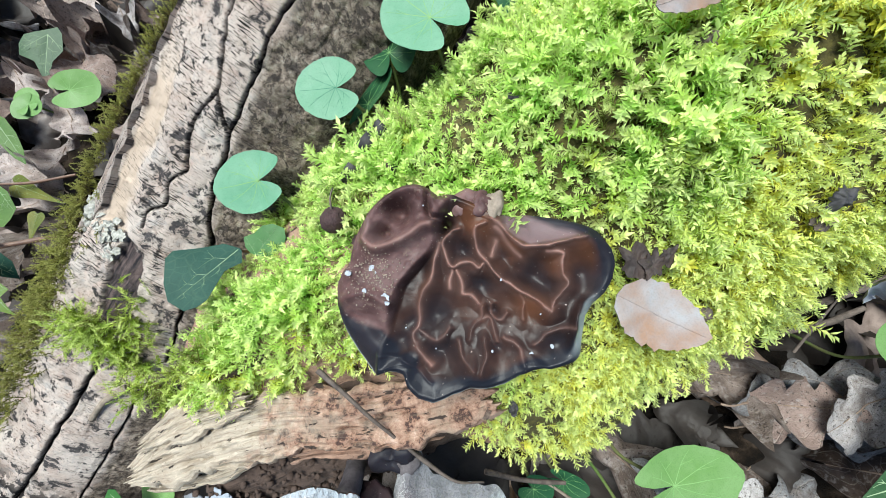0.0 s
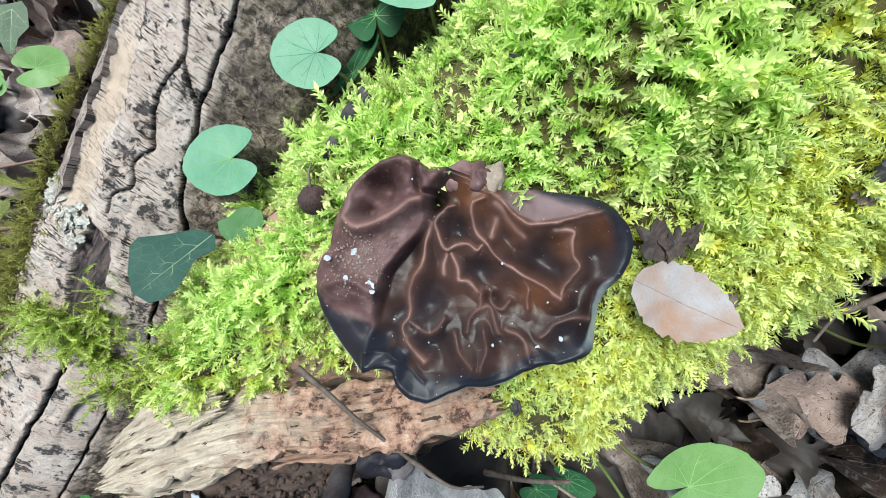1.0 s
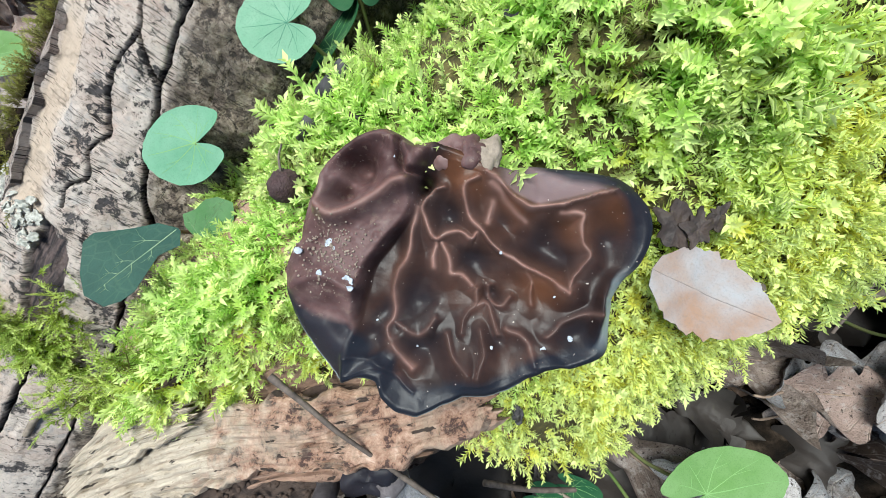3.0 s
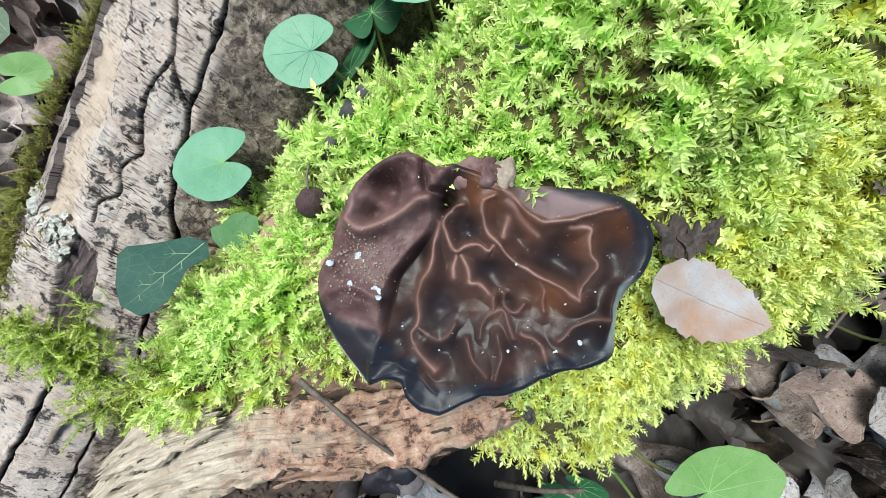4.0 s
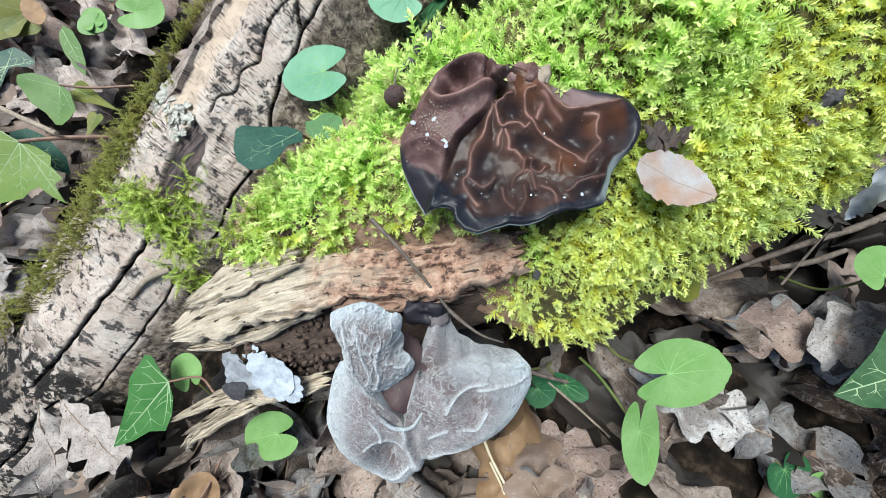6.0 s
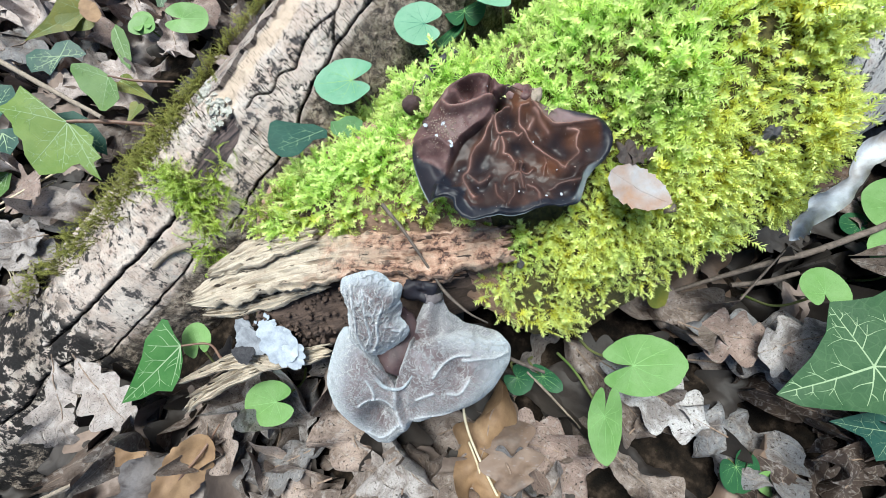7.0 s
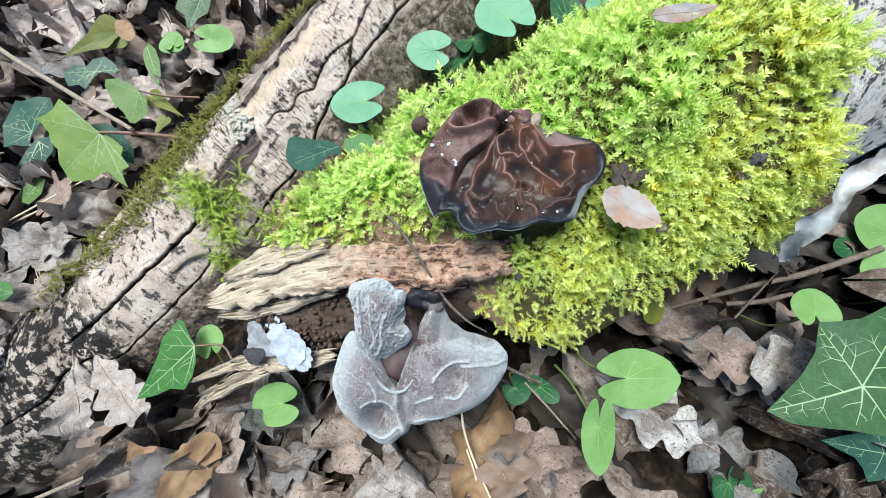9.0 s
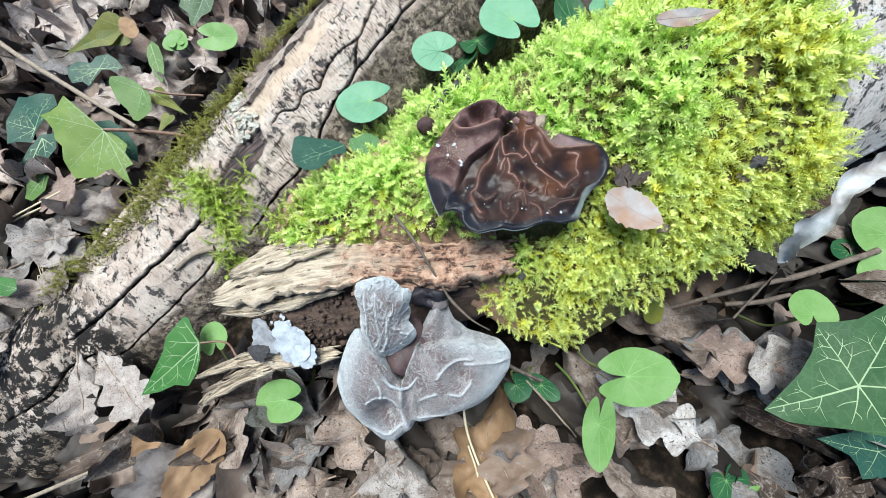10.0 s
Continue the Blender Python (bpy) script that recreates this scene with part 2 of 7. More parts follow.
def plain_material(name, colour, second, rough=0.7, scale=4.0, relief=0.4):
    m, nt, b = material(name)
    v = where(nt)
    put(nt, b.inputs["Base Color"], mix(nt, ramp(nt, noisy(nt, v, scale, 7, 0.65), (0.35, 0.0), (0.65, 1.0)), colour, second))
    b.inputs["Roughness"].default_value = rough
    bump(nt, b, noisy(nt, v, scale * 2.5, 6), relief, 0.05)
    return m


def ear_material():
    """Jelly ear, inner side: bare wet brown skin, paler along its folds, blue-black towards the rim."""
    m, nt, b = material("jelly ear inside")
    v = where(nt)
    c = ramp(nt, noisy(nt, v, 0.9, 4), (0.36, (0.011, 0.007, 0.007)), (0.52, (0.024, 0.013, 0.011)), (0.66, (0.044, 0.022, 0.016)))
    c = mix(nt, math_(nt, "MULTIPLY", attribute(nt, "warm"), 0.75), c, mix(nt, noisy(nt, v, 1.6, 4), (0.055, 0.022, 0.010), (0.13, 0.050, 0.021)))
    # shade of the hollows, put into the colour
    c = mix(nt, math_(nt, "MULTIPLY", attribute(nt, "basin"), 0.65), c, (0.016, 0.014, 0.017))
    c = mix(nt, attribute(nt, "flap"), c, mix(nt, noisy(nt, v, 1.5, 5), (0.10, 0.068, 0.072), (0.19, 0.135, 0.135)))
    side = ramp(nt, noisy(nt, v, 1.0, 5, 0.6), (0.36, (0.046, 0.024, 0.023)), (0.5, (0.095, 0.053, 0.051)), (0.64, (0.15, 0.094, 0.088)))
    side = mix(nt, ramp(nt, noisy(nt, v, 7, 5, 0.65), (0.58, 0.0), (0.63, 0.5)), side, (0.17, 0.125, 0.10))
    c = mix(nt, attribute(nt, "lobe"), c, side)
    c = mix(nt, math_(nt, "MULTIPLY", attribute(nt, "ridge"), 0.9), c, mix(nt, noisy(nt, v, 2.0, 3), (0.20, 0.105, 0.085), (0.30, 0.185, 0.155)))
    c = mix(nt, math_(nt, "MULTIPLY", attribute(nt, "slate"), 0.93), c, (0.010, 0.012, 0.018))
    c = mix(nt, attribute(nt, "rolled"), c, mix(nt, noisy(nt, v, 5, 5), (0.20, 0.23, 0.24), (0.42, 0.46, 0.46)))
    # sparse pale dust
    c = mix(nt, ramp(nt, noisy(nt, v, 17, 2, 0.5), (0.735, 0.0), (0.75, 0.8)), c, (0.40, 0.35, 0.31))
    put(nt, b.inputs["Base Color"], c)
    wet = math_(nt, "ADD", ramp(nt, attribute(nt, "lobe"), (0.0, 0.29), (1.0, 0.42)), math_(nt, "MULTIPLY", noisy(nt, v, 3, 4), 0.14))
    put(nt, b.inputs["Roughness"], math_(nt, "ADD", wet, math_(nt, "MULTIPLY", attribute(nt, "flap"), 0.15)))
    b.inputs["Specular IOR Level"].default_value = 0.15
    b.inputs["Subsurface Weight"].default_value = 0.1
    b.inputs["Subsurface Radius"].default_value = (0.003, 0.0012, 0.0008)
    bump(nt, b, math_(nt, "ADD", noisy(nt, v, 4, 5), math_(nt, "MULTIPLY", noisy(nt, v, 30, 2), 0.25)), 0.18, 0.05)
    return m


def felt_material():
    """Grey felted outer side of a jelly ear, with net-like wrinkles."""
    m, nt, b = material("jelly ear felt")
    v = where(nt)
    c = ramp(nt, noisy(nt, v, 1.1, 6, 0.6), (0.36, (0.082, 0.058, 0.060)), (0.5, (0.125, 0.098, 0.102)), (0.64, (0.19, 0.16, 0.168)))
    # paler, bluish felt towards the rim
    c = mix(nt, ramp(nt, uv_axis(nt, 0), (0.62, 0.0), (0.97, 0.9)), c, (0.37, 0.42, 0.46))
    warped = node(nt, "ShaderNodeVectorMath")
    warped.operation = "ADD"
    put(nt, warped.inputs[0], v)
    put(nt, warped.inputs[1], node(nt, "ShaderNodeTexNoise", Vector=v, Scale=1.2).outputs["Color"])
    line = math_(nt, "ABSOLUTE", math_(nt, "SUBTRACT", noisy(nt, warped.outputs[0], 4.2, 4, 0.65), 0.5))
    web = ramp(nt, line, (0.0, 1.0), (0.035, 0.0))
    c = mix(nt, math_(nt, "MULTIPLY", web, 0.75), c, (0.42, 0.44, 0.46))
    # hollows get painted shade; the same mask darkens the stalk
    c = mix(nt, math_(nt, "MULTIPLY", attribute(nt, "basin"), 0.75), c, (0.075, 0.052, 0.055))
    c = mix(nt, attribute(nt, "ridge"), c, (0.42, 0.44, 0.47))
    put(nt, b.inputs["Base Color"], c)
    b.inputs["Roughness"].default_value = 0.8
    b.inputs["Sheen Weight"].default_value = 0.5
    b.inputs["Sheen Roughness"].default_value = 0.4
    bump(nt, b, math_(nt, "ADD", math_(nt, "MULTIPLY", web, 0.7), math_(nt, "MULTIPLY", noisy(nt, v, 22, 3), 0.8)), 0.9, 0.09)
    return m


SOIL = soil_material()
BARK = bark_material("weathered bark", (0.67, 0.585, 0.515), (0.52, 0.415, 0.35), 0.545)
BARK_PALE = bark_material("pale bark", (0.80, 0.76, 0.735), (0.66, 0.60, 0.575), 0.545, 0.2)
WOOD_PALE = wood_material("bleached wood", (0.47, 0.40, 0.31), (0.36, 0.29, 0.218), (0.25, 0.18, 0.12))
WOOD_EDGE = wood_material("broken wood edge", (0.47, 0.40, 0.31), (0.36, 0.29, 0.218), (0.25, 0.18, 0.12), 5.0, ((0.47, 0.31, 0.225), (0.27, 0.15, 0.10), (0.065, 0.034, 0.027)))
WOOD_PINK = wood_material("pinkish wood", (0.36, 0.23, 0.165), (0.22, 0.128, 0.088), (0.06, 0.034, 0.024), 1.6)
WOOD_DARK = wood_material("rotten wood", (0.10, 0.066, 0.05), (0.045, 0.027, 0.02), (0.014, 0.009, 0.007), 2.0)
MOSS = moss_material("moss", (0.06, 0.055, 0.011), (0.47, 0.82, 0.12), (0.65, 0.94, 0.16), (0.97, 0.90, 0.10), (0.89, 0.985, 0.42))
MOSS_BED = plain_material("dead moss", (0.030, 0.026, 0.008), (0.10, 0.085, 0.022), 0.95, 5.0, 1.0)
MOSS_GREEN = moss_material("green moss", (0.09, 0.09, 0.02), (0.36, 0.56, 0.06), (0.60, 0.76, 0.10), (0.70, 0.76, 0.12), (0.80, 0.90, 0.3))
MOSS_OLIVE = moss_material("olive moss", (0.07, 0.055, 0.018), (0.19, 0.22, 0.04), (0.36, 0.38, 0.07), (0.34, 0.29, 0.07), (0.52, 0.52, 0.16))
CEL = leaf_material("celandine leaf", (0.15, 0.29, 0.08), (0.21, 0.35, 0.13), 0.33)
CEL_BLUE = leaf_material("cool celandine leaf", (0.145, 0.33, 0.20), (0.20, 0.38, 0.25), 0.38)
CEL_DARK = leaf_material("dark celandine leaf", (0.02, 0.085, 0.035), (0.04, 0.12, 0.05), 0.3)
CEL_VEIN = leaf_material("celandine vein", (0.26, 0.44, 0.16), (0.22, 0.40, 0.14), 0.45)
CEL_VEIN_DARK = leaf_material("dark celandine vein", (0.05, 0.19, 0.12), (0.07, 0.22, 0.14), 0.45)
STALK = leaf_material("green stalk", (0.12, 0.20, 0.05), (0.19, 0.20, 0.08), 0.4)
IVY = leaf_material("ivy leaf", (0.026, 0.068, 0.026), (0.045, 0.095, 0.040), 0.35, 0.08, 0.1)
IVY_LIGHT = leaf_material("young ivy leaf", (0.115, 0.19, 0.035), (0.16, 0.23, 0.05), 0.42, 0.2, 0.1)
IVY_DARK = leaf_material("dark ivy leaf", (0.014, 0.052, 0.038), (0.022, 0.07, 0.05), 0.34, 0.08, 0.08)
IVY_MID = leaf_material("green ivy leaf", (0.04, 0.13, 0.03), (0.065, 0.17, 0.045), 0.38, 0.15, 0.05)
IVY_YOUNG = leaf_material("mid-green ivy leaf", (0.075, 0.15, 0.035), (0.11, 0.19, 0.05), 0.4, 0.15, 0.1)
IVY_OLIVE = leaf_material("olive leaf", (0.10, 0.13, 0.025), (0.17, 0.17, 0.03), 0.35)
IVY_VEIN = leaf_material("ivy vein", (0.34, 0.44, 0.26), (0.28, 0.38, 0.22), 0.45)
IVY_STEM = plain_material("ivy stem", (0.10, 0.05, 0.035), (0.17, 0.10, 0.06), 0.55)
DEAD = dead_leaf_material()
PALE_DEAD = dead_leaf_material("pale dead leaf", (0.54, 0.49, 0.46), (0.30, 0.25, 0.225))
BANK_DEAD = dead_leaf_material("pale pinkish dead leaf", (0.62, 0.545, 0.51), (0.38, 0.305, 0.27))
SHADED_DEAD = dead_leaf_material("dead leaf darkened for shade", (0.085, 0.058, 0.046), (0.03, 0.022, 0.018))
PINK_DEAD = dead_leaf_material("pinkish dead leaf", (0.38, 0.28, 0.24), (0.20, 0.145, 0.12))
RIB = plain_material("dead leaf rib", (0.30, 0.22, 0.16), (0.16, 0.11, 0.08), 0.7)
CURL = leaf_material("white dry bark", (0.52, 0.55, 0.59), (0.24, 0.21, 0.185), 0.6, 0.1)
TAN = leaf_material("tan dead leaf", (0.33, 0.215, 0.12), (0.21, 0.13, 0.075), 0.5, 0.2)
BLEACHED = leaf_material("bleached leaf", (0.29, 0.29, 0.30), (0.26, 0.165, 0.115), 0.6, 0.05)
WHITE = plain_material("white crust", (0.43, 0.47, 0.53), (0.24, 0.265, 0.30), 0.75, 2.0)
SLATE = plain_material("slate grey crust", (0.12, 0.125, 0.14), (0.30, 0.31, 0.33), 0.6, 2.0)
LICHEN = plain_material("lichen crust", (0.48, 0.47, 0.42), (0.24, 0.235, 0.20), 0.9, 5.0)
TWIG = plain_material("dark twig", (0.055, 0.042, 0.035), (0.14, 0.11, 0.09), 0.8, 5.0)
TWIG_MID = plain_material("brown twig", (0.16, 0.125, 0.10), (0.075, 0.058, 0.046), 0.8, 5.0)
TWIG_PALE = plain_material("grey twig", (0.27, 0.22, 0.17), (0.15, 0.12, 0.09), 0.8, 5.0)
SCRAP = plain_material("dark rotten leaf", (0.016, 0.011, 0.010), (0.05, 0.032, 0.025), 0.7, 3.0, 0.7)
CHAR = plain_material("blackened wood", (0.018, 0.017, 0.020), (0.05, 0.047, 0.05), 0.75, 6.0)
STRAW = plain_material("straw", (0.62, 0.54, 0.38), (0.48, 0.40, 0.26), 0.5, 3.0)
NUT = plain_material("wrinkled fruit", (0.03, 0.014, 0.014), (0.055, 0.027, 0.026), 0.75, 8.0, 0.9)
EAR = ear_material()
FELT = felt_material()
FELT_DARK = plain_material("dark felted stalk", (0.055, 0.046, 0.048), (0.13, 0.115, 0.12), 0.75, 3.0, 0.6)


# ---------------------------------------------------------------- mesh helpers
def lattice(ix, iy, iz, seed):
    h = (ix * 374761393 + iy * 668265263 + iz * 2147483647 + seed * 974711) & 0xFFFFFFFF
    h = ((h ^ (h >> 13)) * 1274126177) & 0xFFFFFFFF
    return ((h ^ (h >> 16)) & 0xFFFF) / 32767.5 - 1.0


def rough(p, scale=1.0, seed=0, octaves=3):
    """Smooth noise, about -1 to 1, at points p (n x 3)."""
    p = np.asarray(p, float) * scale
    out, amp, total = np.zeros(len(p)), 1.0, 0.0
    for o in range(octaves):
        q = p * 2.0**o
        i = np.floor(q).astype(np.int64)
        f = q - i
        f = f * f * (3 - 2 * f)
        acc = 0
        for a in (0, 1):
            for b in (0, 1):
                for c in (0, 1):
                    w = (f[:, 0] if a else 1 - f[:, 0]) * (f[:, 1] if b else 1 - f[:, 1]) * (f[:, 2] if c else 1 - f[:, 2])
                    acc = acc + w * lattice(i[:, 0] + a, i[:, 1] + b, i[:, 2] + c, seed + o)
        out += amp * acc
        total += amp
        amp *= 0.5
    return out / total


def mesh(name, verts, faces, mats, smooth=True, uv=None, attrs=(), slots=None):
    """A mesh from vertices in centimetres. uv: a pair per vertex; attrs: pairs of a name and a value per vertex."""
    me = bpy.data.meshes.new(name)
    verts = np.asarray(verts, float) * CM
    me.from_pydata(verts.tolist(), [], [tuple(map(int, f)) for f in faces])
    for m in mats if isinstance(mats, (list, tuple)) else [mats]:
        me.materials.append(m)
    loops = np.empty(len(me.loops), np.int32)
    me.loops.foreach_get("vertex_index", loops)
    if uv is not None:
        layer = me.uv_layers.new(name="map")
        layer.data.foreach_set("uv", np.asarray(uv, np.float32)[loops].ravel())
    for key, values in attrs:
        me.attributes.new(key, "FLOAT", "POINT").data.foreach_set("value", np.asarray(values, np.float32))
    if slots is not None:
        me.polygons.foreach_set("material_index", np.asarray(slots, np.int32))
    me.polygons.foreach_set("use_smooth", np.full(len(me.polygons), smooth))
    me.update()
    me.set_sharp_from_angle(angle=radians(58))
    return me


def part(name, me, parent, label=""):
    ob = new(name, me)
    ob.parent = parent
    return tagged(ob, label)


def thing(name, label, category, group="", kind="", m=None):
    ob = new(name)
    ob.empty_display_size = 0.01
    if m is not None:
        ob.matrix_basis = m
    return tagged(ob, label, category, group, kind)


def grid_faces(rows, cols, closed=False):
    f = []
    for i in range(rows - 1):
        for j in range(cols if closed else cols - 1):
            k = (j + 1) % cols
            f.append((i * cols + j, i * cols + k, (i + 1) * cols + k, (i + 1) * cols + j))
    return f


def smooth_line(points, n):
    """n points on a smooth curve through the given ones."""
    p = np.asarray(points, float)
    if len(p) == 2:
        return p[0] + (p[1] - p[0]) * np.linspace(0, 1, n)[:, None]
    t = np.linspace(0, len(p) - 1, n)
    i = np.minimum(t.astype(int), len(p) - 2)
    f = (t - i)[:, None]
    q = np.vstack([2 * p[0] - p[1], p, 2 * p[-1] - p[-2]])
    a, b, c, d = q[i], q[i + 1], q[i + 2], q[i + 3]
    return 0.5 * (2 * b + (c - a) * f + (2 * a - 5 * b + 4 * c - d) * f * f + (3 * b - a - 3 * c + d) * f**3)


def tube(name, points, radii, mat, n=16, sides=8, wobble=0.12, seed=0):
    """A round, slightly uneven rod along a curve, closed at both ends."""
    c = smooth_line(points, n)
    r = np.interp(np.linspace(0, 1, n), np.linspace(0, 1, len(radii)), radii)
    t = np.gradient(c, axis=0)
    t /= np.linalg.norm(t, axis=1)[:, None]
    up = np.array([0.31, 0.17, 0.93])
    a = np.cross(t, up)
    a /= np.linalg.norm(a, axis=1)[:, None]
    b = np.cross(t, a)
    ang = np.linspace(0, 2 * np.pi, sides, endpoint=False)
    v = c[:, None] + (a[:, None] * np.cos(ang)[None, :, None] + b[:, None] * np.sin(ang)[None, :, None]) * r[:, None, None]
    v = v.reshape(-1, 3)
    off = (v - np.repeat(c, sides, 0)) * (wobble * rough(v, 2.5, seed))[:, None]
    v = v + off
    faces = grid_faces(n, sides, True) + [tuple(range(sides))[::-1], tuple(range((n - 1) * sides, n * sides))]
    uv = np.stack([np.repeat(np.linspace(0, np.linalg.norm(np.diff(c, axis=0), axis=1).sum(), n), sides), np.tile(ang, n) * r.mean()], 1)
    return mesh(name, v, faces, mat, uv=uv)


def sheet_pair(top, under, rows, cols, closed):
    """Faces of a thin body: a grid of points above, the same below, and the rim between."""
    k = len(top)
    f = grid_faces(rows, cols, closed)
    faces = f + [tuple(k + i for i in q[::-1]) for q in f]
    rim = [(rows - 1) * cols + j for j in range(cols)]
    pairs = list(zip(rim, rim[1:] + (rim[:1] if closed else [])))
    if not closed:
        pairs = pairs[: cols - 1]
    edge = [(a, b, k + b, k + a) for a, b in pairs]
    if not closed:
        first = list(range(cols))
        edge += [(b, a, k + a, k + b) for a, b in zip(first, first[1:])]
        for side in (0, cols - 1):
            line = [i * cols + side for i in range(rows)]
            edge += [((a, b) if side == 0 else (b, a)) + ((k + b, k + a) if side == 0 else (k + a, k + b)) for a, b in zip(line, line[1:])]
    return np.vstack([top, under]), faces + edge, len(f), len(edge)


def turn_to(base, tip, up=(0, 0, 1)):
    """The pose at base whose x axis points to tip, z as near to up as can be; base and tip in centimetres."""
    base, tip = Vector(base), Vector(tip)
    x = (tip - base).normalized()
    z = (Vector(up) - x * Vector(up).dot(x)).normalized()
    y = z.cross(x)
    m = Matrix((x, y, z)).transposed().to_4x4()
    return Matrix.Translation(base * CM) @ m


# ---------------------------------------------------------------- ground
def ground_height(x, y):
    near = np.exp(-((x / 70) ** 2 + (y / 70) ** 2))
    slope = 0.6 + (0.1 * x + 0.06 * y) * near
    hollow = 5.0 * np.exp(-((x + 23.5) ** 2 + (y + 14) ** 2) / 62)
    return slope - hollow


def build_ground():
    far = np.sinh(np.linspace(-1, 1, 161) * 7.2) / np.sinh(7.2) * 3000
    x, y = np.meshgrid(far, far)
    x, y = x.ravel(), y.ravel()
    p = np.stack([x, y, 0 * x], 1)
    z = ground_height(x, y) + 0.35 * rough(p, 0.5, 3, 4) * np.exp(-((x / 90) ** 2 + (y / 90) ** 2))
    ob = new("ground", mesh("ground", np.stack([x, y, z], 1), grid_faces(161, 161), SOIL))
    tagged(ob, "dark woodland soil under leaf litter, blackened as in shade", "ground", kind="structure")


build_ground()

# ---------------------------------------------------------------- the grey log
GC, GD = np.array([-14.37, 1.09, 5.1]), np.array([0.6183, 0.6727, 0.4065])
GN, GS = np.array([-0.2751, -0.2993, 0.9137]), np.array([0.7363, -0.6767, 0.0])
SPLITS = [
    # long splits in the bark: way along the log, way round it, width
    ([(16, 0.3), (12.2, 0.74), (11.3, 1.03), (10.5, 1.39), (9.5, 1.25), (8.8, 1.27), (8.0, 1.51), (7.5, 1.75), (6.9, 1.49), (6.1, 1.73), (5.6, 1.38), (4.9, 1.39)], 0.045),
    ([(17, 2.2), (12.9, 2.01), (12.1, 2.03), (11.3, 2.18), (10.6, 2.26), (9.9, 2.31), (9.4, 2.29), (8.8, 2.55), (8.0, 2.67), (7.1, 2.91), (6.5, 3.08), (5.2, 3.72), (2.5, 3.9), (0, 4.4)], 0.05),
    ([(10.3, 1.45), (9.8, 1.9), (9.4, 2.29)], 0.03),
    ([(-1.0, 2.3), (-3.0, 2.34), (-5.4, 2.3), (-7.5, 2.3), (-9.3, 2.2), (-11.4, 2.0)], 0.085),
    ([(-1.9, 4.03), (-3.6, 4.25), (-5.5, 4.33), (-7.4, 4.35), (-9.5, 4.4), (-10.8, 4.1)], 0.04),
    ([(-11, 3.4), (-13, 3.0), (-15, 3.3), (-18, 2.8)], 0.06),
]


def split_depth(a, v):
    """How far a place on the bark lies in a split (0 to 1)."""
    out = np.zeros(len(a))
    for line, width in SPLITS:
        line = smooth_line(line, 60)
        near = np.full(len(a), 9.0)
        ok = (a > line[:, 0].min() - 1) & (a < line[:, 0].max() + 1)
        pa, pv = a[ok], v[ok]
        pv = pv + 0.09 * rough(np.stack([pa, pv, 0 * pa], 1), 2.2, 7)
        d = np.full(len(pa), 9.0)
        for p, q in zip(line[:-1], line[1:]):
            e = q - p
            f = np.clip(((pa - p[0]) * e[0] + (pv - p[1]) * e[1]) / (e @ e), 0, 1)
            d = np.minimum(d, np.hypot(pa - p[0] - f * e[0], pv - p[1] - f * e[1]))
        near[ok] = d
        out = np.maximum(out, np.exp(-((near / (width * 0.85)) ** 2)))
    return out


def grey_log_place(a, v, lift=0.0):
    """World place on the grey log: a along it, v round it, both in centimetres."""
    r, sc = 5 - 0.05 * a, -1.4 + 0.03 * a
    th = v / r
    return GC + a[:, None] * GD + (sc + (r + lift) * np.sin(th))[:, None] * GS + (0.4 - r + (r + lift) * np.cos(th))[:, None] * GN


def torn_edge(a):
    """Where the bark has torn away along the log's far side."""
    return np.interp(a, [3, 4.4, 5.5, 7.1, 8.7, 9.8, 11.1, 16], [-0.2, -0.32, -0.54, -0.72, -0.95, -1.38, -1.58, -1.9])


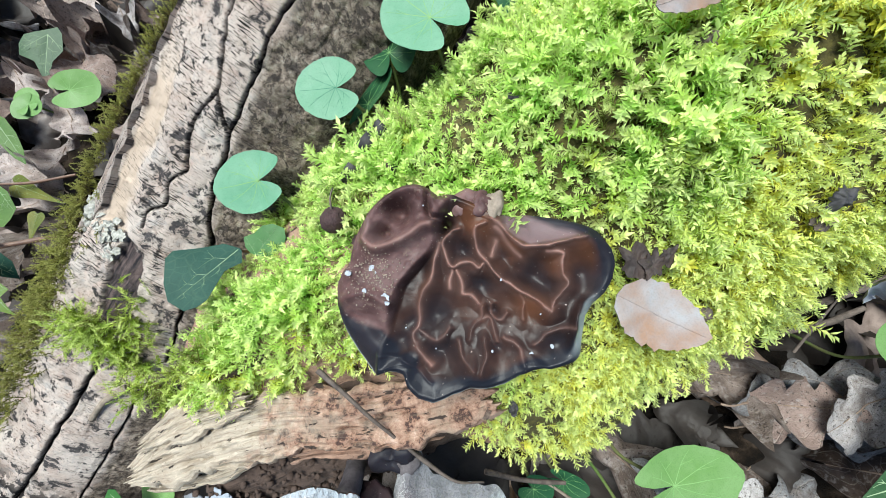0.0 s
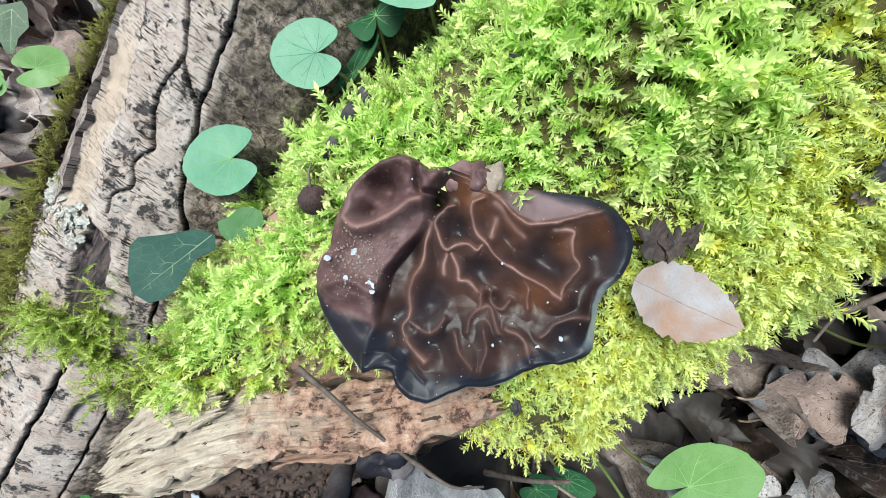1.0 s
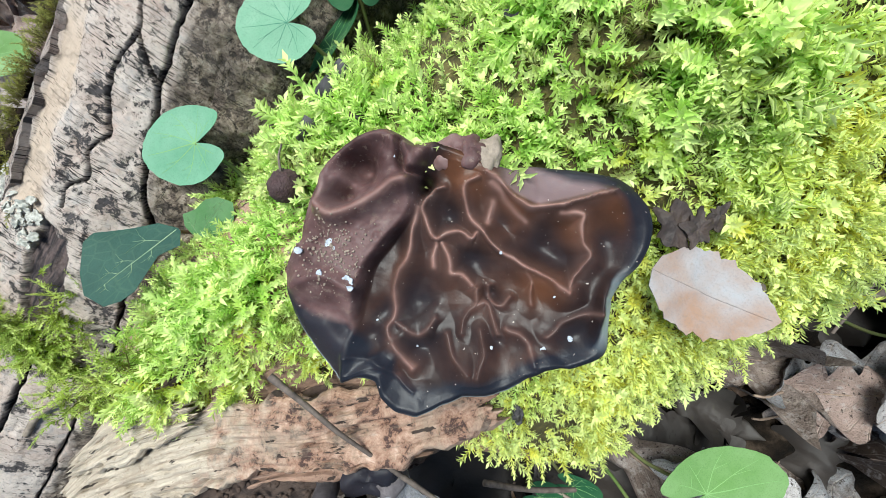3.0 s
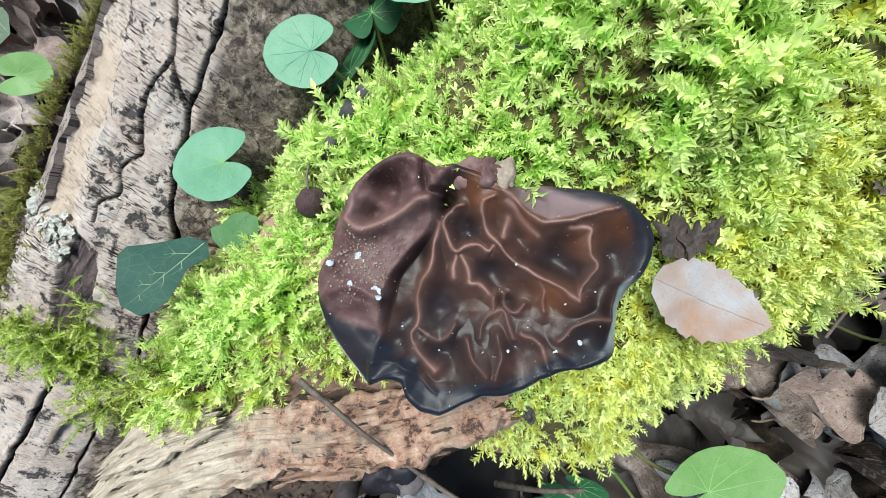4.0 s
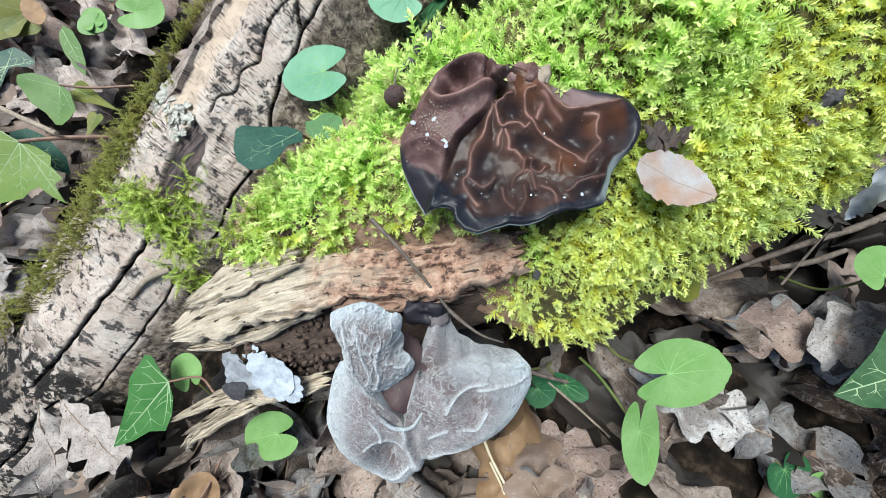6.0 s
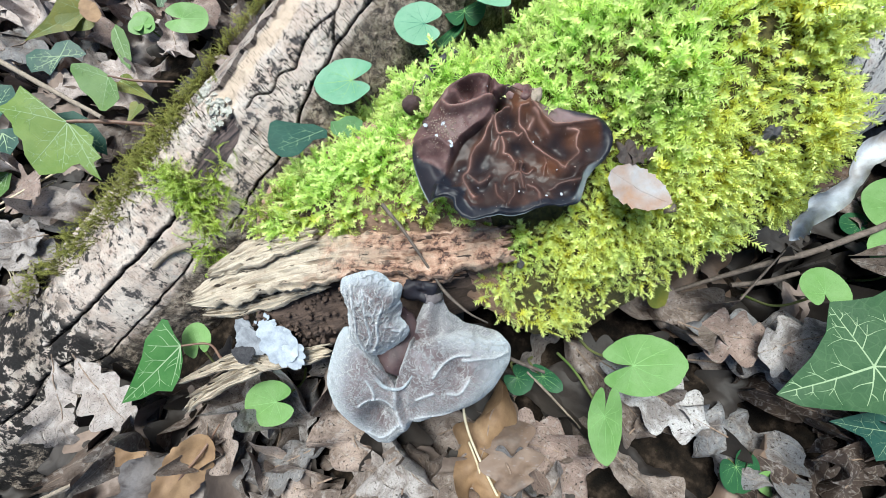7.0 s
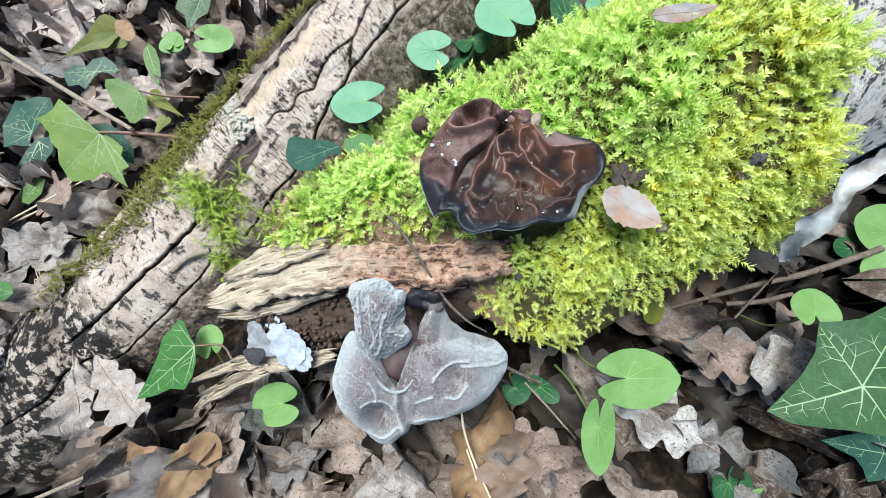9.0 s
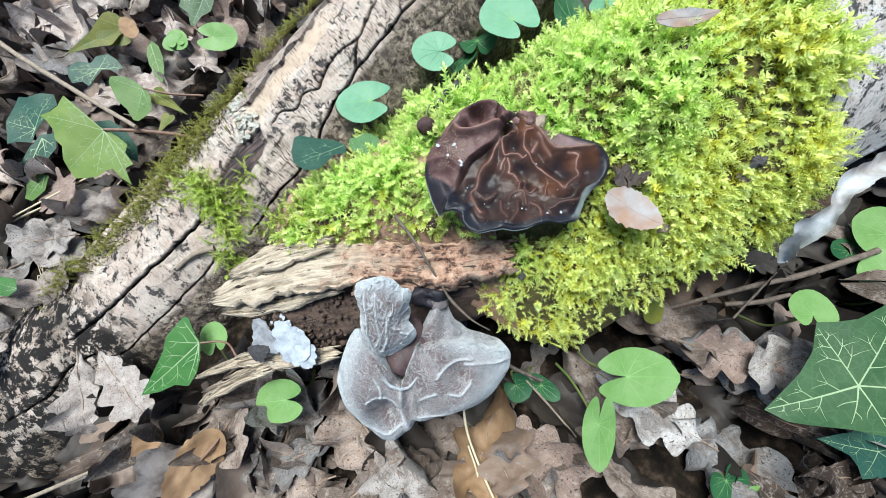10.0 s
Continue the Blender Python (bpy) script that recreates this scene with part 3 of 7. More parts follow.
def build_grey_log():
    a1 = np.concatenate([np.arange(-24, -13, 0.3), np.arange(-13, 17, 0.075), np.arange(17, 42, 0.4)])
    round1 = np.concatenate([np.linspace(-0.5, -0.13, 16)[:-1], np.linspace(-0.13, 0.25, 250), np.linspace(0.25, 0.5, 14)[1:-1]]) * 2 * np.pi
    rows, cols = len(a1), len(round1)
    a, th = np.repeat(a1, cols), np.tile(round1, rows)
    v = th * (5 - 0.05 * a)
    flat = np.stack([a, v, 0 * a], 1)
    split = split_depth(a, v)
    edge = torn_edge(a) + 0.08 * rough(flat, 1.1, 21, 3)
    # a band where the bark has come away, its torn edge proud of it
    peel = (a > 3.4) * np.clip((v - edge) / 0.12, 0, 1) * np.clip((edge + 1.25 + 0.35 * rough(flat, 0.9, 22) - v) / 0.3, 0, 1)
    peel = peel * np.clip((a - 3.4) / 0.8, 0, 1) * np.clip((11 - a) / 2, 0, 1)
    # a long scar of dark bare wood below the lichen
    bare = np.exp(-(((a - 2.4) / 1.9) ** 4)) * np.exp(-(((v - 1.75 + 0.18 * (a - 2.4)) / 0.62) ** 4))
    bare = np.clip((bare * (1.0 + 0.5 * rough(flat * (1.6, 0.8, 1), 1.5, 23, 3)) - 0.4) * 8, 0, 1)
    # brown bark past the second split, towards the mossy log: part earth, part painted shade
    edge2 = np.interp(a, [-12, -8, -3, 0, 2.5, 4.3, 6.5, 8.2, 9.6, 12.8, 17], [4.2, 4.4, 4.3, 4.4, 3.9, 3.6, 3.0, 2.6, 2.4, 2.0, 2.3])
    dirt_shade = np.clip((v - edge2 + 0.25 * rough(flat, 1.3, 28, 3)) / 0.35, 0, 1)
    dirt_shade = np.maximum(dirt_shade, 0.8 * np.clip((-8.5 - a + 0.9 * rough(flat, 0.8, 29, 3)) / 1.2, 0, 1) * np.clip(0.3 + 1.6 * rough(flat, 0.9, 30, 4), 0, 1))
    mould = np.clip((-7.8 - a + 0.9 * rough(flat, 0.7, 33, 3)) / 2.0, 0, 1)
    lift = 0.10 * rough(flat, 0.3, 24, 2) + 0.05 * rough(flat, 1.8, 25, 4) + 0.04 * rough(flat * (3, 1, 1), 3, 26, 2)
    plates = np.abs(rough(flat * (0.6, 1.2, 1), 1.1, 27, 2))
    lift += 0.05 * np.clip(plates * 5, 0, 1) * (1 - peel) - 0.3 * split - 0.10 * peel - 0.20 * bare
    lift -= np.where(v < edge, 0.25 * np.clip((edge - v) * 3, 0, 1), 0)
    lift += 0.6 * np.exp(-(((a - 2.0) / 2.2) ** 2 + ((v + 0.2) / 0.9) ** 2)) * 0.4
    lift += 0.10 * dirt_shade * rough(flat, 1.6, 34, 4)
    p = grey_log_place(a, v, lift)
    faces = grid_faces(rows, cols, True) + [tuple(range(cols))[::-1], tuple(range((rows - 1) * cols, rows * cols))]
    log = thing("grey_log", "weathered grey-brown fallen log with cracked bark and black patches", "log")
    attrs = [("split", np.clip(split * 1.8, 0, 1)), ("bare", bare), ("peel", peel * (1 - split)), ("dirt_shade", dirt_shade), ("mould", mould)]
    part("bark", mesh("bark", p, faces, BARK, uv=np.stack([a, v], 1), attrs=attrs), log, "cracked pale bark with black patches")
    # torn strip of bark along the peeled band
    b1 = np.arange(3.8, 15, 0.12)
    w1 = np.linspace(0, 1, 9)
    ba, bw = np.repeat(b1, 9), np.tile(w1, len(b1))
    jag = rough(np.stack([ba, 0 * ba, 0 * ba], 1), 1.3, 31, 3)
    bv = torn_edge(ba) - 0.42 + (bw - 0.5) * (0.85 + 0.3 * jag) + 0.10 * jag
    up = 0.03 + 0.14 * bw**2 + 0.06 * rough(np.stack([ba, bv, 0 * ba], 1), 2.5, 32)
    top, under = grey_log_place(ba, bv, up), grey_log_place(ba, bv, up - 0.22)
    v2, f2, _, _ = sheet_pair(top, under, len(b1), 9, False)
    z = np.zeros(len(v2))
    part("bark_strip", mesh("bark_strip", v2, f2, BARK, uv=np.tile(np.stack([ba, bv * 3], 1), (2, 1)), attrs=[("split", z), ("bare", z + 0.4), ("peel", z), ("dirt_shade", z), ("mould", z)]), log, "torn dark strip of bark")
    return log


build_grey_log()

# ---------------------------------------------------------------- the mossy log
MD, MS = np.array([0.9066, 0.3526, 0.2317]), np.array([0.3624, -0.932, 0.0])
MN = np.array([-0.2159, -0.084, 0.9728])
BACK = ([-6.6, -6.2, -5.2, -3.6, -2.0, 0.0], [9.5, 6.0, 3.0, 1.2, 0.3, 0.0])
FOOT = ([-9, -1, 0.4, 2, 3.5, 6, 8.4, 12, 34], [6.3, 6.6, 6.0, 4.5, 3.5, 3.9, 4.3, 4.5, 5.0])
FRONT = ([0.0, 2.0, 4.0, 5.0, 6.4, 7.3, 7.7], [0.0, 0.55, 1.9, 2.55, 4.6, 7.0, 9.0])

WIDTH = ([-9, -6, -2, 0.5, 2, 4, 8, 12.6, 14.6, 20], [0.42, 0.5, 0.62, 0.95, 1.05, 1.06, 0.98, 0.95, 0.68, 0.6])


def moss_log_height(d, s):
    """Height of the mossy log over its own plane: d along it, s towards its front."""
    s0 = -3 - 0.15 * d
    n0 = np.interp(d, [-9, -3.5, 0, 14, 34], [7.9, 9.0, 9.3, 10.5, 11.6])
    wide = np.interp(d, *WIDTH)
    ds = s - s0
    return n0 - np.where(ds > 0, np.interp(ds / wide, *FRONT), np.interp(ds, *BACK))


def moss_log_place(d, s, n):
    return d[:, None] * MD + s[:, None] * MS + n[:, None] * MN


def section(d, count=70):
    """The log's outline across its length: s and n, from the back over the top to the front and round below."""
    s0 = -3 - 0.15 * d
    wide = float(np.interp(d, *WIDTH))
    k = np.linspace(0, 1, count)
    low = float(np.interp(d, *FOOT))
    top = float(np.interp(d, [-9, -3.5, 0, 14, 34], [7.9, 9.0, 9.3, 10.5, 11.6]))
    back, front = s0 - 6.2, s0 + wide * float(np.interp(top - low, FRONT[1], FRONT[0]))
    s = back + (front - back) * (0.5 - 0.5 * np.cos(np.pi * k)) ** 0.9
    n = moss_log_height(np.full(count, d), s)
    ang = np.linspace(0, np.pi, 18)[1:-1]
    mid, half = (back + front) / 2, (front - back) / 2
    start = n[-1] + (n[0] - n[-1]) * (0.5 - 0.5 * np.cos(ang))
    return np.r_[s, mid + half * np.cos(ang)], np.r_[n, start - (low - 0.3) * np.sin(ang)]


def log_piece(name, d1, mat, parent, label, grow=0.0, lump=0.15, seed=40, bark=False):
    loops = [section(d) for d in d1]
    cols, rows = len(loops[0][0]), len(d1)
    d = np.repeat(d1, cols)
    s, n = np.concatenate([q[0] for q in loops]), np.concatenate([q[1] for q in loops])
    c = np.repeat([q[0].mean() for q in loops], cols), np.repeat([q[1].mean() for q in loops], cols)
    flat = np.stack([d, s, n], 1)
    out = np.stack([s - c[0], n - c[1]], 1)
    out /= np.linalg.norm(out, axis=1)[:, None] + 1e-6
    lift = grow + lump * rough(flat, 0.5, seed, 4) + 0.05 * rough(flat * (0.4, 3, 3), 1.2, seed + 1, 3)
    s, n = s + out[:, 0] * lift, n + out[:, 1] * lift
    faces = grid_faces(rows, cols, True) + [tuple(range(cols))[::-1], tuple(range((rows - 1) * cols, rows * cols))]
    z = np.zeros(len(d))
    around = np.tile(np.linspace(0, 26, cols), rows)
    attrs = [("split", z), ("bare", z), ("peel", z), ("dirt_shade", z), ("mould", z)] if bark else ()
    return part(name, mesh(name, moss_log_place(d, s, n), faces, mat, uv=np.stack([d, around], 1), attrs=attrs), parent, label)


def splinter(name, points, width, thick, mat, parent, label="", seed=0, n=80, fray=0.5):
    """A long fibrous slab of wood with a ragged outline, along a curve."""
    c = smooth_line(points, n)
    t = np.gradient(c, axis=0)
    t /= np.linalg.norm(t, axis=1)[:, None]
    side = np.cross(t, MN)
    side /= np.linalg.norm(side, axis=1)[:, None]
    up = np.cross(side, t)
    k = np.linspace(0, 1, n)
    cols = 41
    w = np.interp(k, np.linspace(0, 1, len(width)), width)
    row = np.linspace(-1, 1, cols)
    kk, rr = np.repeat(k, cols), np.tile(row, n)
    length = np.linalg.norm(np.diff(c, axis=0), axis=1).sum()
    flat = np.stack([kk * length, rr * 1.5 + seed, 0 * kk], 1)
    fibre = 0.6 * rough(flat * (0.22, 4.6, 1), 1.6, seed + 5, 4) + 0.5 * rough(flat * (0.6, 1.0, 1), 0.9, seed + 9, 2)
    torn = rough(flat * (0.5, 2.2, 1), 1.4, seed + 11, 3)
    ww = np.repeat(w, cols) * (1 + 0.42 * rough(np.stack([kk * length, np.sign(rr) * 3, 0 * kk], 1), 1.7, seed + 2, 5) * np.abs(rr) ** 2)
    top = np.repeat(c, cols, 0) + np.repeat(side, cols, 0) * (rr * ww)[:, None]
    crown = 0.5 * thick * (1 - rr**10) ** 0.5 + 0.13 * fibre + 0.02 * rough(flat * (0.5, 3, 1), 3.0, seed + 6, 2) + 0.10 * rough(flat, 1.3, seed + 7, 4) - 0.2 * np.clip((torn - 0.3) * 5, 0, 1)
    push = np.repeat(t, cols, 0) * (fray * rough(np.stack([rr * 3, rr * 0 + seed, 0 * rr], 1), 2.0, seed + 8, 3) * np.clip((np.abs(kk - 0.5) - 0.38) / 0.12, 0, 1))[:, None]
    upper = top + np.repeat(up, cols, 0) * crown[:, None] + push
    lower = top - np.repeat(up, cols, 0) * (0.25 * thick + 0.05 * fibre)[:, None] + push
    v, f, _, _ = sheet_pair(upper, lower, n, cols, False)
    return part(name, mesh(name, v, f, mat, uv=np.tile(np.stack([kk * length, rr * w.max() * 1.0], 1), (2, 1))), parent, label)


def build_mossy_log():
    log = thing("mossy_log", "decaying fallen branch with a moss-covered top and splintered broken end", "log")
    log_piece("body", np.arange(-7.6, 1.7, 0.12), WOOD_PINK, log, "soft pinkish-brown decayed wood")
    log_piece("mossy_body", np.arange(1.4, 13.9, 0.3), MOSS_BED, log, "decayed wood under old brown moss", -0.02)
    log_piece("bark", np.concatenate([np.arange(13.3, 20, 0.12), np.arange(20, 36, 0.6)]), BARK_PALE, log, "pale grey bark with black flecks", 0.05, 0.10, 60, True)
    # dark rotten heart under the broken edge
    d1 = np.arange(-9.2, 3.2, 0.12)
    ang = np.linspace(0, 2 * np.pi, 60, endpoint=False)
    d, th = np.repeat(d1, 60), np.tile(ang, len(d1))
    flat = np.stack([d * 0.6, 3 * np.cos(th), 3 * np.sin(th)], 1)
    taper = np.interp(d, [-9.2, -8.2, -3, 3.2], [0.55, 0.92, 1.0, 1.0])
    r = taper * (1 + 0.16 * rough(flat, 0.7, 71, 4) + 0.09 * rough(flat, 2.5, 72, 4))
    s = -0.9 + 3.0 * r * np.cos(th)
    n = 5.2 + 2.5 * r * np.sin(th)
    faces = grid_faces(len(d1), 60, True) + [tuple(range(60))[::-1], tuple(range((len(d1) - 1) * 60, len(d1) * 60))]
    part("heartwood", mesh("heartwood", moss_log_place(d, s, n), faces, WOOD_DARK, uv=np.stack([d, th * 2.6], 1)), log, "dark crumbling rotten heartwood")
    # bleached splinters along the broken edge
    pale, pink = "bleached fibrous wood splinter", "pinkish flaking wood splinter"
    splinter("splinter", [(-11.6, -3.85, 4.95), (-9.6, -2.95, 5.9), (-7.6, -2.3, 6.6), (-5.4, -1.8, 7.3), (-3.6, -1.7, 7.75), (-1.6, -1.35, 8.05), (0.3, -0.8, 8.35)], [0.34, 1.0, 1.0, 0.85, 0.85, 0.9, 0.6], 0.35, WOOD_EDGE, log, "broken wood edge, bleached to orange-brown", 1, 200)
    splinter("splinter", [(-10.9, -2.85, 5.75), (-8.8, -1.85, 6.7), (-6.6, -1.25, 7.45)], [0.25, 0.6, 0.35], 0.22, WOOD_PALE, log, pale, 2)
    splinter("splinter", [(-11.2, -4.2, 4.6), (-9.4, -3.75, 5.2), (-7.6, -3.2, 5.9), (-6.0, -2.7, 6.5)], [0.2, 0.5, 0.4, 0.2], 0.24, WOOD_PALE, log, pale, 3)
    splinter("splinter", [(-5.2, -2.6, 6.9), (-3.2, -2.2, 7.4), (-1.2, -1.9, 7.7)], [0.3, 0.45, 0.3], 0.22, WOOD_PINK, log, pink, 5)
    splinter("splinter", [(-8.8, -0.9, 6.6), (-7.6, -0.4, 7.2), (-6.2, -0.1, 7.7)], [0.25, 0.4, 0.2], 0.3, WOOD_DARK, log, "dark ragged wood splinter", 6)
    splinter("splinter", [(-12.4, -7.05, 2.5), (-11.0, -6.35, 3.1), (-9.6, -5.75, 3.7), (-8.0, -5.55, 3.95), (-6.0, -4.95, 4.25)], [0.08, 0.26, 0.38, 0.4, 0.3], 0.22, WOOD_PALE, log, pale, 7)
    splinter("splinter", [(-12.3, -8.2, 1.5), (-11.6, -7.6, 2.2), (-10.2, -6.7, 3.1), (-8.8, -6.05, 3.75)], [0.12, 0.28, 0.3, 0.25], 0.2, WOOD_PALE, log, pale, 8)
    splinter("splinter", [(-11.9, -7.5, 2.3), (-10.8, -6.9, 2.9), (-9.6, -6.2, 3.55)], [0.05, 0.18, 0.22], 0.18, WOOD_PALE, log, pale, 9)
    return log


build_mossy_log()


# ---------------------------------------------------------------- moss
def shoot_shape(seed, leaves=17, length=1.0, leaf=0.26, wide=0.075, droop=0.35, star=0.0):
    """One feathery moss shoot that grows along +z and bends to +x: vertices, triangles, way from foot to tip. star: how much its leaves crowd at the tip."""
    rnd = np.random.RandomState(seed)
    v, f, w = [], [], []
    bend = droop * rnd.uniform(0.5, 1.5)
    side = rnd.uniform(-0.25, 0.25)

    def axis(k):
        return np.array([bend * k * k, side * k * k, k * (1 - 0.25 * bend * k)]) * length

    for q in range(3):
        k = q / 2
        c = axis(k)
        r = 0.022 * (1.1 - k)
        v += [c + (r, 0, 0), c + (-r / 2, r, 0), c + (-r / 2, -r, 0)]
        w += [k * 0.5] * 3
    for q in range(2):
        for j in range(3):
            a, b = q * 3 + j, q * 3 + (j + 1) % 3
            f += [(a, b, b + 3), (a, b + 3, a + 3)]
    for q in range(leaves):
        k = 0.22 + 0.78 * max(0.0, (q + rnd.uniform(-0.3, 0.3)) / (leaves - 1)) ** (1 - 0.45 * star)
        k = min(max(k, 0.1), 1.0)
        c = axis(k)
        t = axis(min(k + 0.05, 1.05)) - axis(k - 0.05)
        t /= np.linalg.norm(t)
        ang = q * 2.4 + rnd.uniform(-0.4, 0.4)
        out = np.array([math.cos(ang), math.sin(ang), 0])
        out = out - t * (out @ t)
        out /= np.linalg.norm(out)
        spread = 0.95 - (0.55 - 0.3 * star) * k
        way = t * (1 - spread * 0.6) + out * spread
        way /= np.linalg.norm(way)
        across = np.cross(way, t)
        across /= np.linalg.norm(across) + 1e-9
        size = leaf * (1.2 - (0.55 - 0.25 * star) * k) * rnd.uniform(0.75, 1.25)
        n = len(v)
        v += [c, c + way * size * 0.36 + across * wide * 0.5 + t * 0.02, c + way * size - t * 0.03, c + way * size * 0.36 - across * wide * 0.5 + t * 0.02]
        w += [k, k + 0.08, min(k + 0.2, 1.0), k + 0.08]
        f += [(n, n + 1, n + 2), (n, n + 2, n + 3)]
    return np.array(v), np.array(f), np.array(w)


def moss_mesh(name, feet, ways, sizes, mat, shapes, seed, tones=None):
    """All shoots of a cushion of moss in one mesh."""
    rnd = np.random.RandomState(seed)
    vs, fs, us, ts, n = [], [], [], [], 0
    tones = rnd.uniform(0.0, 0.65, len(feet)) if tones is None else tones
    for foot, way, size, tone in zip(feet, ways, sizes, tones):
        v, f, w = shapes[rnd.randint(len(shapes))]
        z = way / np.linalg.norm(way)
        lean = np.array([z[0], z[1], 0]) * 0.5 + rnd.normal(0, 0.8, 3)
        x = lean - z * (lean @ z)
        x /= np.linalg.norm(x) + 1e-9
        y = np.cross(z, x)
        vs.append(foot + size * (v[:, :1] * x + v[:, 1:2] * y + v[:, 2:] * z))
        fs.append(f + n)
        us.append(w)
        ts.append(np.full(len(w), tone))
        n += len(v)
    verts, faces, tip, shade = np.vstack(vs) * CM, np.vstack(fs), np.concatenate(us), np.concatenate(ts)
    me = bpy.data.meshes.new(name)
    me.vertices.add(len(verts))
    me.vertices.foreach_set("co", verts.ravel())
    me.loops.add(faces.size)
    me.loops.foreach_set("vertex_index", faces.ravel().astype(np.int32))
    me.polygons.add(len(faces))
    me.polygons.foreach_set("loop_start", np.arange(0, faces.size, 3, dtype=np.int32))
    me.materials.append(mat)
    me.update(calc_edges=True)
    layer = me.uv_layers.new(name="map")
    uv = np.stack([shade, tip], 1)[faces.ravel()].astype(np.float32)
    layer.data.foreach_set("uv", uv.ravel())
    me.polygons.foreach_set("use_smooth", np.full(len(faces), True))
    me.validate()
    return me


def build_moss_carpet():
    rnd = np.random.RandomState(5)
    count = 30500
    d = np.where(rnd.uniform(0, 1, count) < 0.16, rnd.uniform(-7.0, 1.5, count), rnd.uniform(-7.2, 14.6, count))
    steep = np.linspace(-6.2, 7.6, 400)
    fall = np.where(steep > 0, np.interp(steep, *FRONT), np.interp(steep, *BACK))
    way = np.r_[0, np.cumsum(np.hypot(np.diff(steep), np.diff(fall)))]
    k = np.interp(rnd.uniform(0, way[-1], count), way, steep)
    k = np.where(rnd.uniform(0, 1, count) < 0.10, rnd.uniform(2.2, 7.4, count), k)
    wide = np.interp(d, *WIDTH)
    s = -3 - 0.15 * d + np.where(k > 0, k * wide, k)
    flat = np.stack([d, s, 0 * d], 1)
    ragged = rough(flat, 0.9, 81, 3)
    # bare wood along the broken edge, bare bark past the end of the cushion
    bare = (d < 0.9 + 0.5 * ragged - 0.12 * (s - 1)) & (s > -0.85 + 0.2 * d * (d < 0) * 0.75 + 0.45 * ragged)
    keep = ~bare & (d < 13.5 + 0.6 * ragged - 0.05 * (s + 2)) & (d > -6.6 + 0.8 * ragged)
    keep &= moss_log_height(d, s) > np.interp(d, *FOOT) + 0.35 + 0.5 * ragged
    # the golden front is unbroken
    gaps = rough(flat, 0.75, 82, 2) - 0.45 * np.clip((s + 3 + 0.15 * d - 2.2) / 1.2, 0, 1)
    # none under the fungus
    foot = moss_log_place(d, s, moss_log_height(d, s))
    keep &= np.hypot((foot[:, 0] - 0.05) / 2.75, (foot[:, 1] - 1.45) / 1.75) > 1
    keep &= np.hypot(foot[:, 0] + 3.68, foot[:, 1] - 3.3) > 0.42
    keep &= rnd.uniform(0, 1, count) < np.clip(1.15 - 2.6 * np.clip(gaps - 0.22, 0, 1), 0.42, 1)
    d, s, flat, gaps = d[keep], s[keep], flat[keep], gaps[keep]
    e = 0.05
    n = moss_log_height(d, s)
    gd = (moss_log_height(d + e, s) - moss_log_height(d - e, s)) / (2 * e)
    gs = (moss_log_height(d, s + e) - moss_log_height(d, s - e)) / (2 * e)
    slope = -gd[:, None] * MD - gs[:, None] * MS + MN
    slope /= np.linalg.norm(slope, axis=1)[:, None]
    # shoots lean outwards from the middle of loose tufts
    lean = np.stack([rough(flat, 0.75, 83, 2), rough(flat, 0.75, 84, 2), 0.4 * rough(flat, 0.75, 85, 2)], 1) * 1.5
    ds = s + 3 + 0.15 * d
    low = np.clip((ds - 2.6) / 1.5, 0, 1)
    # down the steep front they turn up to the light
    ways = slope + lean * (1 - 0.4 * low)[:, None] + rnd.normal(0, 0.40, slope.shape) + np.outer(0.1 + 0.55 * low, (0, 0, 1))
    mound = rough(flat, 0.95, 89, 2)
    feet = moss_log_place(d, s, n) - slope * (0.36 - 0.40 * mound)[:, None]
    size = (0.86 + 0.20 * rough(flat, 0.6, 86, 2) + 0.20 * mound) * rnd.uniform(0.6, 1.2, len(d)) * np.where(rnd.uniform(0, 1, len(d)) < 0.2, 1.25, 1.0) * (1 - 0.22 * low)
    size *= np.clip(1.0 - 0.6 * np.clip(gaps - 0.2, 0, 1), 0.4, 1) * np.interp(d, [-6.6, -3, 1], [0.72, 0.85, 1.0])
    # greener on the crest, golden down the front and towards the far end
    tone = 0.36 + 0.45 * rough(flat, 0.28, 87, 2) + 0.25 * rough(flat, 1.1, 88, 2) + 0.21 * np.clip(ds - 1.0, 0, 6) + 0.035 * np.clip(d - 5, 0, 8) + 0.34 * np.clip((1.6 - d) / 2, 0, 1) * np.clip((ds + 0.9) / 1.5, 0, 1)
    tone = np.clip(tone + rnd.normal(0, 0.13, len(d)), 0.14, 1)
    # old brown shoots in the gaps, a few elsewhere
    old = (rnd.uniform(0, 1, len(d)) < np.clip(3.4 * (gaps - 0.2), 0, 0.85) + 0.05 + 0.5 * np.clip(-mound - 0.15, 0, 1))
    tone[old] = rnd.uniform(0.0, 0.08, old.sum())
    shapes = [shoot_shape(q, 34, 0.95 + 0.12 * (q % 3), 0.25, 0.078, 0.55, (q % 3) * 0.35) for q in range(12)]
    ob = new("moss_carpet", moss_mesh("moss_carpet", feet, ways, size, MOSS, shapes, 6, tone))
    tagged(ob, "thick bright yellow-green feathery moss covering the decaying log", "moss", kind="stuff")


